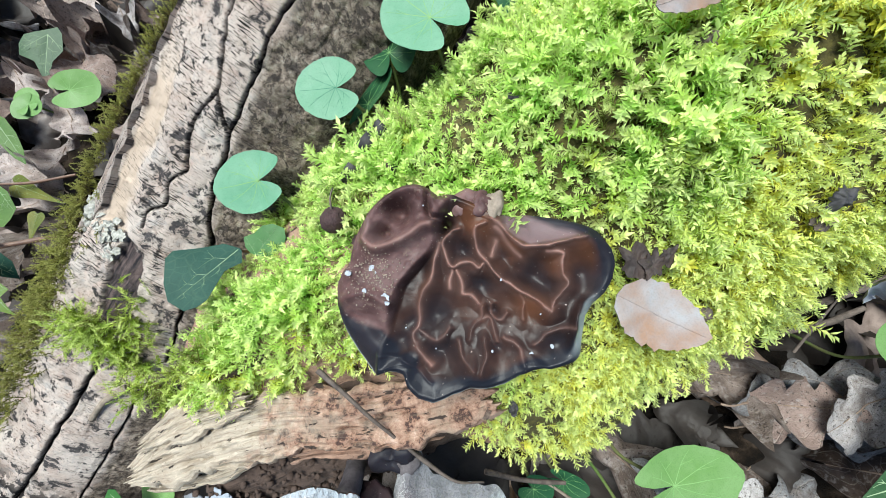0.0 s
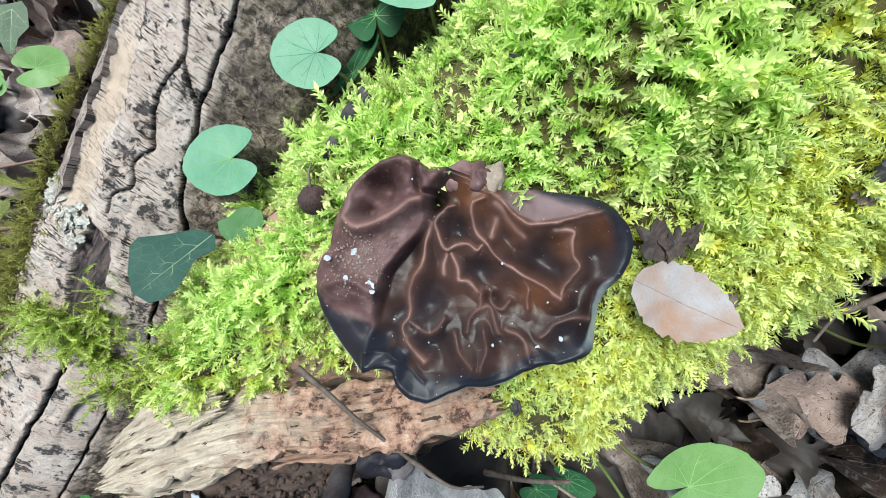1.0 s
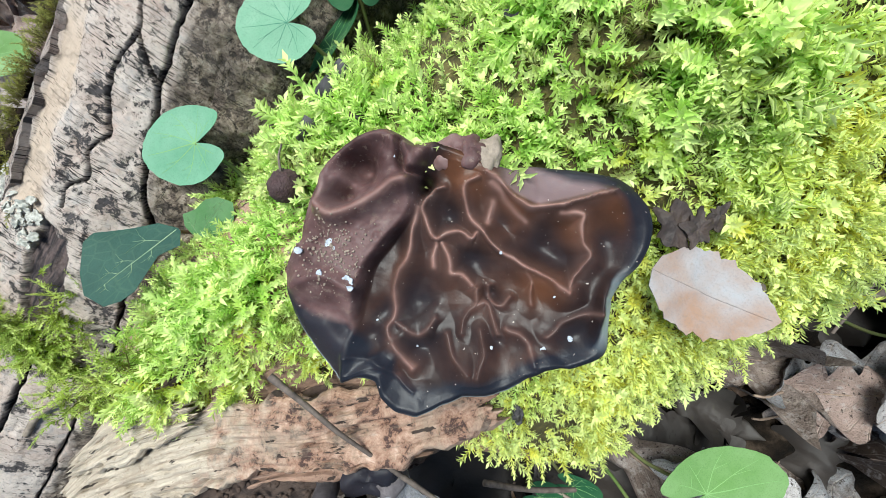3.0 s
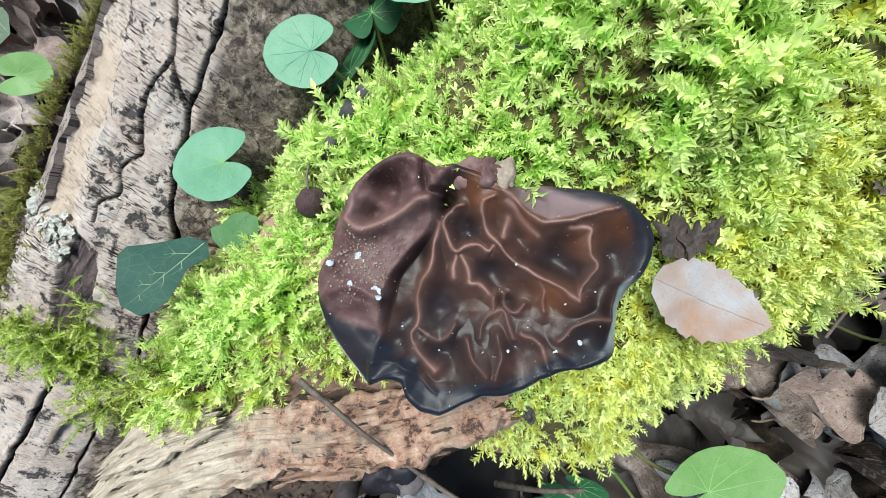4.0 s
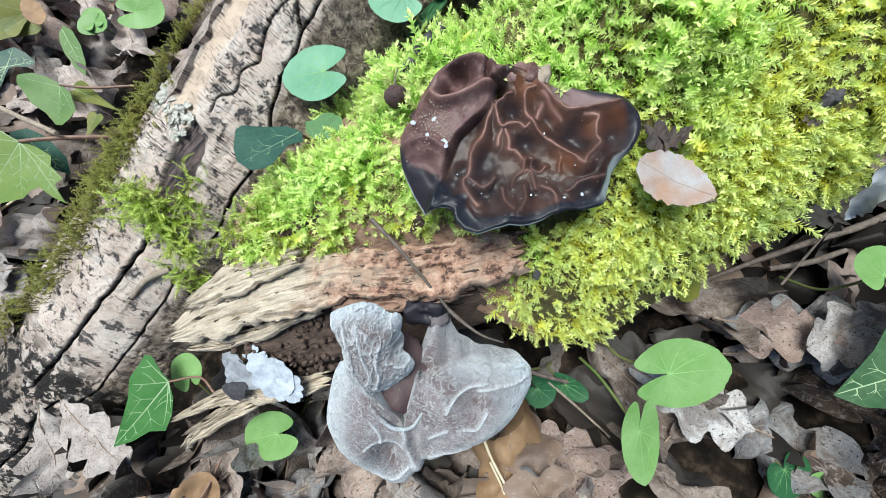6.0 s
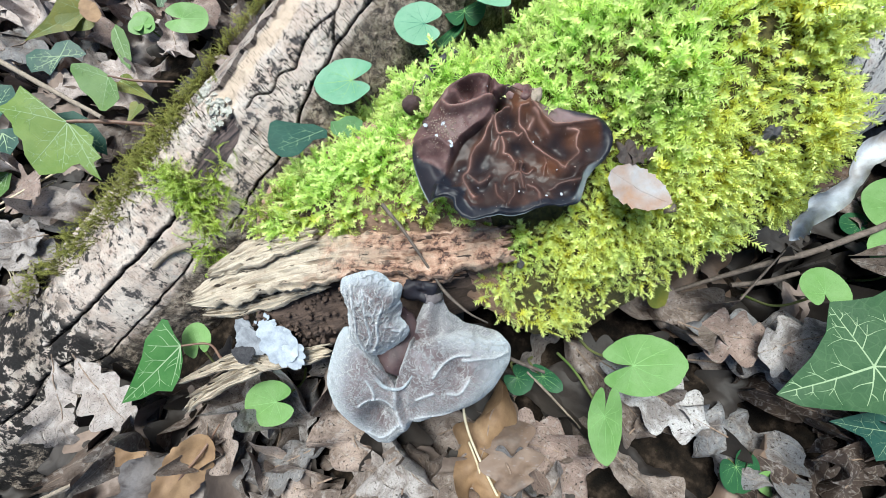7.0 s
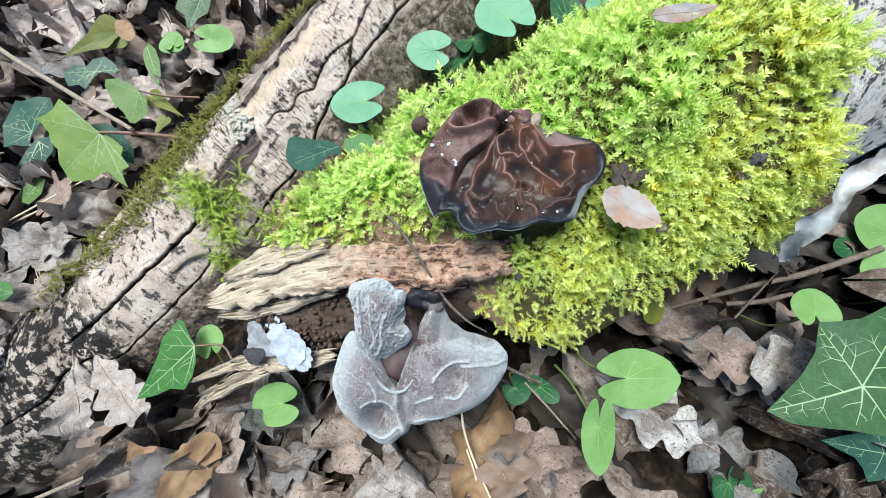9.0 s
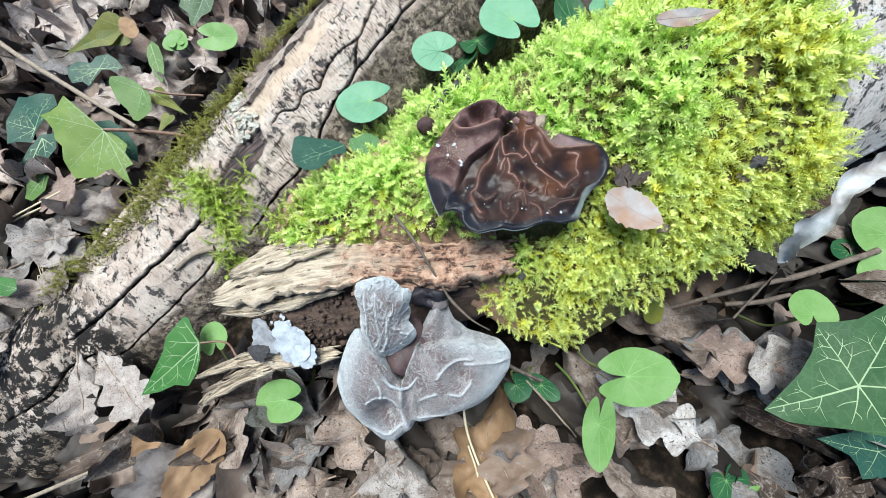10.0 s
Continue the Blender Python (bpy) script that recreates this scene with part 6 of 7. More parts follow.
def build_green_leaves():
    cool = "cool blue-green rounded lesser celandine leaf"
    celandine((-4.0, 7.58, 9.55), (-5.2, 7.5, 9.55), (-2.9, 6.9, 6.5), 1.1, CEL_BLUE, (0.1, -0.3, 1), 0.05, 1, CEL_VEIN_DARK, cool, 20)
    celandine((-6.55, 5.12, 8.62), (-8.18, 5.05, 8.2), (-5.6, 3.4, 7.2), 0.8, CEL_BLUE, (0.25, -0.3, 1), 0.05, 2, CEL_VEIN, cool, 24)
    celandine((-1.15, 9.15, 10.3), (-2.35, 10.35, 10.35), (-0.9, 8.3, 5.5), 1.0, CEL_BLUE, (0.05, -0.3, 1), 0.05, 3, CEL_VEIN, cool, 14)
    dark = "small dark-green lesser celandine leaf"
    celandine((-2.6, 9.25, 9.0), (-2.8, 10.6, 9.1), (-2.3, 8.2, 6.0), 0.95, CEL_DARK, (0, -0.3, 1), 0.06, 4, CEL_VEIN, dark, 10)
    celandine((-3.35, 7.75, 8.5), (-2.65, 9.0, 8.75), (-2.8, 7.3, 6.2), 0.5, CEL_DARK, (-0.7, -0.3, 0.7), 0.1, 5, CEL_VEIN, dark)
    celandine((1.5, 10.9, 9.4), (0.9, 12.2, 9.9), (1.9, 9.6, 6.0), 0.7, CEL_DARK, (0, -0.3, 1), 0.08, 6, CEL_VEIN, dark)
    celandine((3.1, 10.8, 9.9), (4.6, 11.9, 9.9), (2.4, 9.2, 6.5), 0.9, CEL_BLUE, (0, -0.4, 1), 0.08, 7, CEL_VEIN, cool, 22)
    celandine((5.75, -3.68, 5.35), (7.72, -3.3, 5.35), (4.5, -2.6, 3.2), 0.8, CEL, (0.05, -0.3, 1), 0.06, 8, gape=15)
    celandine((4.95, -5.55, 4.75), (5.2, -7.2, 4.2), (3.7, -3.2, 2.6), 0.6, CEL, (0.25, -0.1, 1), 0.12, 9, gape=6)
    celandine((1.95, -4.55, 2.8), (2.6, -4.95, 2.7), (2.3, -3.7, 1.5), 1.2, CEL_DARK, (0, -0.3, 1), 0.1, 10, CEL_VEIN, dark)
    celandine((3.05, -4.3, 2.7), (4.0, -4.75, 2.6), (2.8, -3.4, 1.5), 0.55, CEL_DARK, (0.2, -0.3, 1), 0.12, 11, CEL_VEIN, dark)
    celandine((-8.19, -7.21, 2.3), (-9.53, -7.61, 2.2), (-8.0, -5.6, 0.4), 1.0, CEL, (0.05, -0.3, 1), 0.08, 12)
    celandine((-12.6, -5.4, 2.2), (-13.2, -4.6, 2.3), (-12.2, -6.4, 0.2), 1.0, CEL, (0.1, -0.4, 1), 0.1, 13)
    celandine((12.8, 0.1, 6.0), (12.95, 1.15, 6.0), (12.2, 0.9, 2.6), 1.2, CEL, (-0.1, -0.2, 1), 0.08, 14)
    celandine((17.9, 5.3, 5.0), (16.4, 5.8, 5.0), (17.2, 3.8, 2.6), 1.1, CEL, (-0.2, -0.2, 1), 0.08, 15)
    celandine((17.8, 2.8, 5.0), (16.8, 4.2, 5.0), (17.0, 2.4, 2.6), 1.1, CEL, (-0.2, -0.2, 1), 0.08, 16)
    celandine((16.8, 4.6, 4.2), (15.9, 4.6, 4.2), (16.9, 4.0, 2.5), 0.9, CEL_DARK, (-0.2, -0.2, 1), 0.08, 17, CEL_VEIN, dark)
    celandine((-20.9, 13.4, 3.5), (-19.2, 13.7, 3.5), (-22.0, 14.6, 0.8), 0.8, CEL, (0.3, -0.4, 1), 0.08, 18)
    for k, (tip, s) in enumerate((((-24.1, 13.9, 3.2), 19), ((-22.6, 12.6, 3.1), 20), ((-24.1, 12.2, 3.1), 21))):
        celandine((-23.5, 12.95, 3.15), tip, (-23.0, 14.6, 0.6) if k == 0 else None, 0.85, CEL, (0.3, -0.4, 1), 0.08, s, CEL_VEIN, "leaflet of a pale green three-lobed leaf")
    celandine((11.0, -6.5, 2.6), (11.7, -7.3, 2.2), (11.4, -6.0, 1.2), 1.1, CEL_DARK, (0, -0.2, 1), 0.15, 22, CEL_VEIN, dark)
    celandine((12.3, -6.9, 2.5), (13.2, -7.0, 2.4), (12.6, -6.2, 1.4), 0.8, CEL, (0, -0.2, 1), 0.1, 23)
    # ivy
    ivy((-7.38, 3.18, 7.76), (-8.39, 1.23, 8.56), (-6.9, 2.9, 6.2), IVY_DARK, (0.165, 0.275, 0.883), 1.0, IVY_RIM, 0.04, 1, "dark blue-green torn ivy leaf beside moss", 0.8,
        torn=[(0.98, 0.08), (0.98, -0.19), (0.83, -0.43), (0.57, -0.67), (0.44, -0.68), (0.23, -0.44), (0.03, -0.23), (-0.02, 0.0), (0.0, 0.06), (0.14, 0.2), (0.31, 0.11), (0.49, 0.04), (0.66, 0.07), (0.74, 0.21), (0.87, 0.18)], ribs=((0.9, -0.12),))
    ivy((-6.81, 3.02, 7.7), (-6.17, 3.75, 7.85), (-7.0, 2.6, 6.6), IVY_MID, (0.1, -0.3, 1), 1.0, IVY_RIM, 0.04, 2, "small dark-green young ivy leaf", 0.8,
        torn=[(1.21, -0.11), (1.0, -0.35), (0.56, -0.53), (0.1, -0.25), (0.0, -0.02), (-0.07, 0.17), (-0.03, 0.43), (0.18, 0.68), (0.48, 0.51), (0.83, 0.47), (1.08, 0.27)], ribs=((1.1, 0.08), (0.5, -0.45), (0.2, 0.58)))
    ivy((-12.74, -5.64, 3.1), (-14.84, -8.4, 2.34), (-10.8, -5.9, 3.0), IVY_MID, (0.1, -0.35, 1), 1.0, DART_RIM, 0.04, 3, "dart-shaped green ivy leaf with pale veins over leaf litter",
        torn=[(1.0, 0.0), (0.68, -0.11), (0.4, -0.22), (0.22, -0.34), (0.0, -0.37), (-0.08, -0.39), (-0.12, -0.33), (-0.06, -0.21), (-0.02, -0.02), (0.11, 0.15), (0.28, 0.27), (0.46, 0.33), (0.58, 0.2), (0.79, 0.13)], ribs=((0.95, 0.0), (-0.05, -0.34), (0.25, -0.27), (0.42, 0.27), (0.22, 0.2)))
    ivy((-22.73, 4.22, 4.2), (-23.66, 1.49, 3.66), None, IVY_LIGHT, (0.3, -0.3, 1), 1.0, IVY_RIM, 0.03, 4, "yellow-green lobed ivy leaf with pale veins",
        torn=[(-0.18, -0.94), (-0.15, -0.73), (-0.12, -0.54), (-0.05, -0.31), (-0.02, -0.09), (-0.03, 0.26), (0.01, 0.49), (0.16, 0.55), (0.27, 0.79), (0.41, 0.74), (0.63, 1.0), (0.61, 0.8), (0.54, 0.58), (0.64, 0.49), (0.81, 0.43), (0.92, 0.29), (1.04, 0.13), (0.97, -0.02), (0.84, -0.21), (0.64, -0.36), (0.6, -0.52), (0.46, -0.66), (0.38, -0.88), (0.36, -1.03), (0.2, -0.9), (0.04, -0.86)], ribs=((-0.15, -0.89), (0.33, -0.97), (0.93, -0.05), (0.77, 0.39), (0.59, 0.94), (0.28, 0.77)))
    ivy((-23.79, 4.74, 3.5), (-21.66, 3.6, 2.5), None, IVY_DARK, (0.3, -0.3, 1), 1.0, IVY_RIM, 0.03, 5, "dark green ivy leaf in shade", 1.0,
        torn=[(-0.23, 0.0), (-0.04, 0.26), (0.31, 0.34), (0.77, 0.22), (1.01, -0.01), (0.78, -0.1), (0.39, -0.1), (0.04, -0.08)], ribs=((0.9, 0.01), (0.3, 0.25)))
    ivy((-22.67, 7.83, 3.8), (-22.61, 6.01, 3.24), None, IVY_YOUNG, (0.3, -0.3, 1), 1.0, IVY_RIM, 0.05, 6, "mid-green lobed ivy leaf with pale veins", 1.0,
        torn=[(-0.16, -0.94), (-0.27, -0.62), (-0.21, -0.29), (-0.05, 0.04), (0.16, 0.28), (0.57, 0.42), (0.85, 0.27), (1.03, 0.1), (1.03, -0.06), (0.75, -0.28), (0.54, -0.59), (0.22, -0.82), (0.03, -0.95)], ribs=((-0.1, -0.88), (0.96, -0.01), (0.64, 0.37)))
    ivy((-24.49, 11.83, 3.6), (-23.28, 9.7, 2.6), None, IVY_YOUNG, (0.3, -0.3, 1), 1.0, IVY_RIM, 0.05, 7, "narrow green ivy leaf with pale veins", 1.0,
        torn=[(0.06, -0.08), (-0.07, 0.05), (0.1, 0.17), (0.41, 0.19), (0.77, 0.12), (1.01, 0.0), (0.8, -0.11), (0.49, -0.16), (0.24, -0.15)], ribs=((0.96, 0.0),))
    ivy((-27.1, 9.44, 3.2), (-28.56, 8.48, 3.35), None, IVY_DARK, (0.3, -0.3, 1), 1.0, IVY_RIM, 0.05, 8, "dark ivy leaf with whitish marbled veins", 2.2,
        torn=[(0.98, -0.28), (0.62, -0.42), (0.2, -0.27), (-0.01, -0.51), (-0.42, -0.51), (-0.63, -0.25), (-0.76, 0.1), (-0.51, 0.18), (-0.26, 0.06), (-0.02, 0.08), (0.29, 0.38), (0.52, 0.55), (0.65, 0.36), (1.0, 0.33), (1.05, 0.05)], ribs=((0.92, -0.18), (-0.68, 0.06), (-0.37, -0.46), (0.49, 0.45), (0.93, 0.26)))
    ivy((-23.48, 17.34, 3.4), (-23.72, 15.07, 2.79), None, IVY, (0.3, -0.3, 1), 1.0, IVY_RIM, 0.05, 9, "", 1.0,
        torn=[(0.34, -0.53), (0.1, -0.45), (-0.21, 0.17), (-0.06, 0.28), (0.33, 0.32), (0.62, 0.14), (0.94, 0.09), (1.0, -0.05), (0.68, -0.21), (0.58, -0.52)], ribs=((0.94, 0.0), (0.48, -0.48), (0.31, 0.28)))
    ivy((-29.02, 4.51, 2.6), (-30.85, 6.04, 3.1), None, IVY_DARK, (0.3, -0.3, 1), 1.0, IVY_RIM, 0.05, 10, "large dark green ivy leaf in shade", 1.3,
        torn=[(1.13, -0.05), (0.96, -0.21), (0.87, -0.55), (0.71, -0.77), (0.32, -0.73), (0.37, -0.39), (0.08, -0.32), (-0.05, 0.0), (-0.32, 0.22), (-0.13, 0.47), (-0.06, 0.68), (0.55, 0.45)], ribs=((1.01, -0.03), (0.67, -0.71), (-0.04, 0.54), (-0.2, 0.19), (0.53, 0.42)))
    ivy((-28.46, 4.07, 2.4), (-28.76, 1.52, 1.73), None, IVY_DARK, (0.3, -0.3, 1), 1.0, IVY_RIM, 0.05, 11, "dark ivy leaf with whitish marbled veins", 1.8,
        torn=[(-0.07, -0.05), (-0.2, 0.19), (0.1, 0.37), (0.41, 0.32), (0.45, 0.04), (0.73, 0.04), (1.02, 0.02), (0.67, -0.16), (0.3, -0.14)], ribs=((0.94, 0.0), (0.09, 0.29), (0.37, 0.24)))
    ivy((-26.77, 1.68, 2.2), (-27.28, 0.28, 1.93), None, IVY_YOUNG, (0.3, -0.3, 1), 1.0, IVY_RIM, 0.05, 12, "small green ivy leaf with broad pale veins", 1.8,
        torn=[(0.61, -0.3), (0.04, -0.26), (-0.07, 0.11), (0.44, 0.36), (1.05, 0.24), (1.11, -0.05)], ribs=((0.94, 0.0), (0.51, -0.22), (0.58, 0.23)))
    ivy((-24.94, -4.79, 1.3), (-25.99, -4.76, 1.6), None, IVY_MID, (0.3, -0.3, 1), 1.0, IVY_RIM, 0.05, 13, "small green ivy leaf in dry straw", 1.0,
        torn=[(0.99, -0.3), (0.29, -0.42), (-0.04, 0.05), (0.18, 0.49), (0.9, 0.56)], ribs=((0.87, 0.02), (0.59, 0.41)))
    ivy((-27.88, 13.49, 3.2), (-30.65, 10.57, 3.0), None, IVY_OLIVE, (0.4, -0.4, 1), 0.55, DART_RIM, 0.05, 16, "olive-green narrow ivy leaf", 0.4)
    ivy((-28.53, 12.0, 3.2), (-27.4, 13.9, 3.2), None, IVY_OLIVE, (0.4, -0.4, 1), 0.5, DART_RIM, 0.05, 17, "olive-green narrow ivy leaf", 0.4)
    ivy((-22.59, 8.2, 3.2), (-20.0, 7.2, 3.0), None, IVY_OLIVE, (0.2, -0.3, 1), 0.4, DART_RIM, 0.05, 18, "yellowing narrow ivy leaf", 0.4)
    ivy((-20.25, 6.4, 3.6), (-20.5, 4.9, 3.4), None, IVY_OLIVE, (0.2, -0.3, 1), 0.5, DART_RIM, 0.05, 19, "yellowing narrow ivy leaf", 0.4)
    ivy((13.7, -2.47, 6.2), (10.84, -3.87, 5.42), (16.5, -0.5, 3.5), IVY, (-0.15, -0.25, 1), 1.0, BROAD_RIM, 0.03, 20, "large dark-green ivy leaf with whitish veins", 1.3,
        torn=[(1.0, 0.0), (0.74, -0.14), (0.5, -0.27), (0.24, -0.46), (0.04, -0.74), (-0.15, -0.69), (-0.35, -0.66), (-0.73, -0.72), (-1.01, -0.79), (-0.9, -0.43), (-0.79, -0.09), (-0.85, 0.29), (-0.47, 0.47), (-0.03, 0.56), (0.28, 0.4), (0.62, 0.27), (0.84, 0.17)], ribs=((0.96, 0.0), (0.06, -0.68), (-0.9, -0.72), (-0.75, 0.24), (0.26, 0.34), (-0.04, 0.5)))
    ivy((15.77, -4.36, 4.3), (13.72, -4.33, 4.1), None, IVY_DARK, (-0.1, -0.2, 1), 1.0, IVY_RIM, 0.03, 21, "dark green ivy leaf in shade", 0.8,
        torn=[(1.0, 0.0), (0.62, -0.18), (0.16, -0.38), (-0.19, -0.43), (-0.55, -0.33), (-0.66, -0.07), (-0.42, 0.27), (-0.13, 0.41), (0.26, 0.55), (0.33, 0.34), (0.46, 0.18), (0.73, 0.09)], ribs=((0.93, 0.0), (0.23, 0.48), (0.1, -0.35), (-0.4, 0.2), (-0.45, -0.25)))


build_green_leaves()


# ---------------------------------------------------------------- dead leaves
def oak_blade(seed, length, curl):
    """A dry lobed oak leaf along +x, curled and cockled: blade and rib meshes."""
    rnd = np.random.RandomState(seed)
    rows, cols = 46, 13
    k = np.linspace(0, 1, rows)
    lobes = rnd.uniform(3.2, 4.6)
    belly = np.interp(k, [0, 0.12, 0.35, 0.62, 0.85, 1.0], [0.02, 0.10, 0.22, 0.29, 0.20, 0.015])
    shift = rnd.uniform(0, 6)
    half = []
    for sd in (0, 1):
        wave = 0.5 + 0.5 * np.sin(2 * np.pi * lobes * k + shift + sd * rnd.uniform(0.2, 0.9))
        ragged = rough(np.stack([k * 9, 0 * k + seed, 0 * k + sd], 1), 1.3, seed + 5, 3)
        half.append(belly * (0.60 + 0.46 * wave**0.6 + 0.14 * ragged) * length * (1 + 0.12 * rnd.normal()))
    t = np.linspace(-1, 1, cols)
    kk, tt = np.repeat(k, cols), np.tile(t, rows)
    w = np.where(tt < 0, np.repeat(half[0], cols), np.repeat(half[1], cols))
    x, y = kk * length + 0.12 * length * np.abs(tt) * np.repeat(belly, cols) * 2, tt * w
    p = np.stack([x, y, 0 * x + seed * 3], 1)
    a, b, c = curl * rnd.normal(0, 0.5), curl * rnd.uniform(-0.3, 1.3), curl * rnd.normal(0, 0.5)
    twist = curl * rnd.normal(0, 0.35)
    z = length * (a * (kk - 0.5) ** 2 + b * (y / length) ** 2 * 2.2 + twist * (kk - 0.5) * y / length * 2)
    z += length * 0.085 * curl * rough(p, 0.8, seed, 4) + 0.07 * rough(p, 3.0, seed + 1, 2)
    z += length * c * 0.25 * np.abs(tt) ** 3 * np.sin(kk * 7 + seed)
    top = np.column_stack([x, y, z])
    v, f, _, _ = sheet_pair(top, top - (0, 0, 0.022), rows, cols, False)
    blade = mesh("blade", v, f, DEAD, uv=np.tile(np.stack([kk - 0.30 * np.abs(tt), tt], 1), (2, 1)))
    mid = top.reshape(rows, cols, 3)[:, cols // 2] + (0, 0, 0.01)
    stem = np.vstack([[(-0.06 * length, 0.01 * length, mid[0][2] + 0.01 * length)], mid[::5]])
    rib = tube("rib", stem, [0.045, 0.05, 0.035, 0.012], RIB, 26, 6, 0.1)
    return blade, rib


OAK = [oak_blade(400 + q, 6.0 + 0.9 * (q % 3), 0.7 + 0.3 * (q % 4)) for q in range(18)]


def oak_leaf(kind, m, label, group="leaf litter", tint=None):
    ob = thing("oak_leaf", label, "leaf", group, m=m)
    blade = OAK[kind][0]
    if tint:
        blade = blade.copy()
        blade.materials[0] = tint
    part("blade", blade, ob)
    part("rib", OAK[kind][1], ob)
    return ob


def inside_log(x, y, z, spare):
    q = np.array([x, y, z])
    r = q - GC
    a, s, n = r @ GD, r @ GS, r @ GN
    rr = 5 - 0.05 * a
    if (s + 1.4 - 0.03 * a) ** 2 + (n + rr - 0.4) ** 2 < (rr + spare) ** 2:
        return True
    d, s, n = q @ MD, q @ MS, q @ MN
    return bool(d > -8.5 and n < moss_log_height(np.array([d]), np.array([s - math.copysign(spare, s + 3 + 0.15 * d)]))[0] + spare * 0.3 and n > 0.2)


def lie(x, y, lift, heading, tilt, roll, size):
    z = float(ground_height(np.array([x]), np.array([y]))[0]) + lift
    return pose(CM * x, CM * y, CM * z, roll, tilt, heading) @ Matrix.Scale(size, 4)


def build_litter():
    def told(base, tip, up, kind, label):
        long = (Vector(tip) - Vector(base)).length
        size = long / (6.0 + 0.9 * (kind % 3))
        tint = TAN if label.startswith("tan") else PINK_DEAD if label.startswith("large smooth") else BANK_DEAD if label.endswith("among ivy") else PALE_DEAD if label.startswith("pale bleached") else None
        oak_leaf(kind, turn_to(base, tip, up) @ Matrix.Scale(size, 4), label, tint=tint)

    # leaves that stand out: base, tip, facing, kind
    told((1.4, -5.9, 1.7), (5.6, -8.9, 1.5), (0.1, -0.1, 1), 0, "large smooth greyish-brown dead oak leaf")
    told((8.4, -1.3, 3.3), (14.4, -1.7, 3.5), (0, -0.2, 1), 1, "grey-brown lobed dead oak leaf")
    told((15.0, -0.6, 4.3), (11.0, -2.2, 4.3), (-0.2, -0.3, 1), 2, "pale brown curled dead oak leaf")
    told((1.3, -4.8, 3.0), (0.7, -9.6, 1.4), (0.2, 0.1, 1), 3, "tan narrow dead oak leaf")
    told((-18.5, -7.0, 1.7), (-14.8, -9.3, 1.2), (0.1, -0.2, 1), 4, "pale bleached dead oak leaf")
    told((-19.6, -7.2, 1.6), (-18.0, -10.8, 0.3), (0.3, -0.3, 1), 5, "pale bleached dead oak leaf")
    told((-17.0, -8.6, 0.8), (-13.2, -11.0, 0.2), (0, -0.2, 1), 6, "grey weathered dead oak leaf")
    told((-12.4, -6.6, 0.9), (-11.1, -10.4, 0.3), (0, -0.2, 1), 7, "grey weathered dead oak leaf")
    told((-28.5, -1.2, 1.0), (-22.6, -2.6, 0.9), (0.2, -0.2, 1), 8, "pale grey dead oak leaf")
    told((4.0, -2.6, 3.0), (8.2, -6.0, 2.2), (0, -0.2, 1), 9, "speckled grey-brown dead oak leaf")
    told((8.4, -4.6, 2.8), (13.4, -6.4, 2.3), (0, -0.1, 1), 10, "dark brown curled dead oak leaf")
    told((6.4, -0.2, 3.2), (10.6, -0.8, 3.6), (0, -0.4, 1), 11, "grey curled dead oak leaf")
    told((-6.0, -8.6, 1.0), (-9.4, -10.8, 0.4), (0, -0.1, 1), 12, "brown-grey dead oak leaf")
    told((-4.6, -8.2, 1.2), (-2.2, -11.6, 0.8), (0, -0.1, 1), 13, "brown-grey dead oak leaf")
    told((-26.5, -5.5, 0.3), (-22.0, -3.2, 0.9), (0.2, -0.2, 1), 1, "pale grey dead oak leaf")
    told((6.4, -7.4, 1.7), (1.2, -6.9, 1.9), (0, -0.1, 1), 4, "large smooth pinkish-brown dead oak leaf")
    told((-22.9, -1.2, 1.5), (-27.4, -2.4, 1.0), (0.2, -0.3, 1), 2, "pale bluish-grey dead oak leaf beside the log")
    told((-34.0, 16.2, 2.6), (-36.6, 12.4, 2.3), (0.3, -0.3, 1), 5, "pale bleached dead oak leaf among ivy")
    told((-31.0, 9.2, 2.4), (-34.6, 10.8, 2.2), (0.3, -0.3, 1), 9, "pale bleached dead oak leaf among ivy")
    told((-31.0, 15.8, 2.6), (-33.4, 12.6, 2.4), (0.3, -0.3, 1), 13, "pale bleached dead oak leaf among ivy")
    told((-30.2, 15.4, 2.8), (-29.0, 12.2, 2.6), (0.3, -0.3, 1), 0, "pale bleached dead oak leaf among ivy")
    told((-35.6, 15.6, 2.4), (-34.0, 11.6, 2.3), (0.3, -0.3, 1), 3, "pale bleached dead oak leaf among ivy")
    told((-33.4, 15.3, 2.5), (-30.6, 11.9, 2.4), (0.3, -0.3, 1), 6, "grey weathered dead oak leaf among ivy")
    told((-26.4, 16.2, 2.5), (-24.2, 13.4, 2.3), (0.3, -0.3, 1), 10, "brown-grey dead oak leaf among ivy")
    told((-26.2, 10.4, 2.2), (-22.9, 9.2, 2.2), (0.3, -0.3, 1), 14, "pinkish-brown dead oak leaf among ivy")
    told((-22.4, 13.8, 2.6), (-20.6, 10.8, 2.4), (0.3, -0.3, 1), 15, "grey weathered dead oak leaf among ivy")
    told((-21.6, 2.0, 2.0), (-24.4, -0.2, 1.4), (0.3, -0.4, 1), 7, "pale bleached dead oak leaf beside the log")
    told((5.2, -3.4, 3.5), (9.6, -5.2, 3.1), (0.1, -0.2, 1), 16, "pinkish-tan broad dead oak leaf below the log")
    told((13.4, -1.7, 4.3), (9.0, -1.5, 3.8), (0.1, -0.1, 1), 12, "large smooth pinkish-brown dead oak leaf below the log")
    rnd = random.Random(12)
    names = ["grey-brown dead oak leaf on woodland soil", "curled brown dead oak leaf in leaf litter", "weathered pale grey dead oak leaf"]
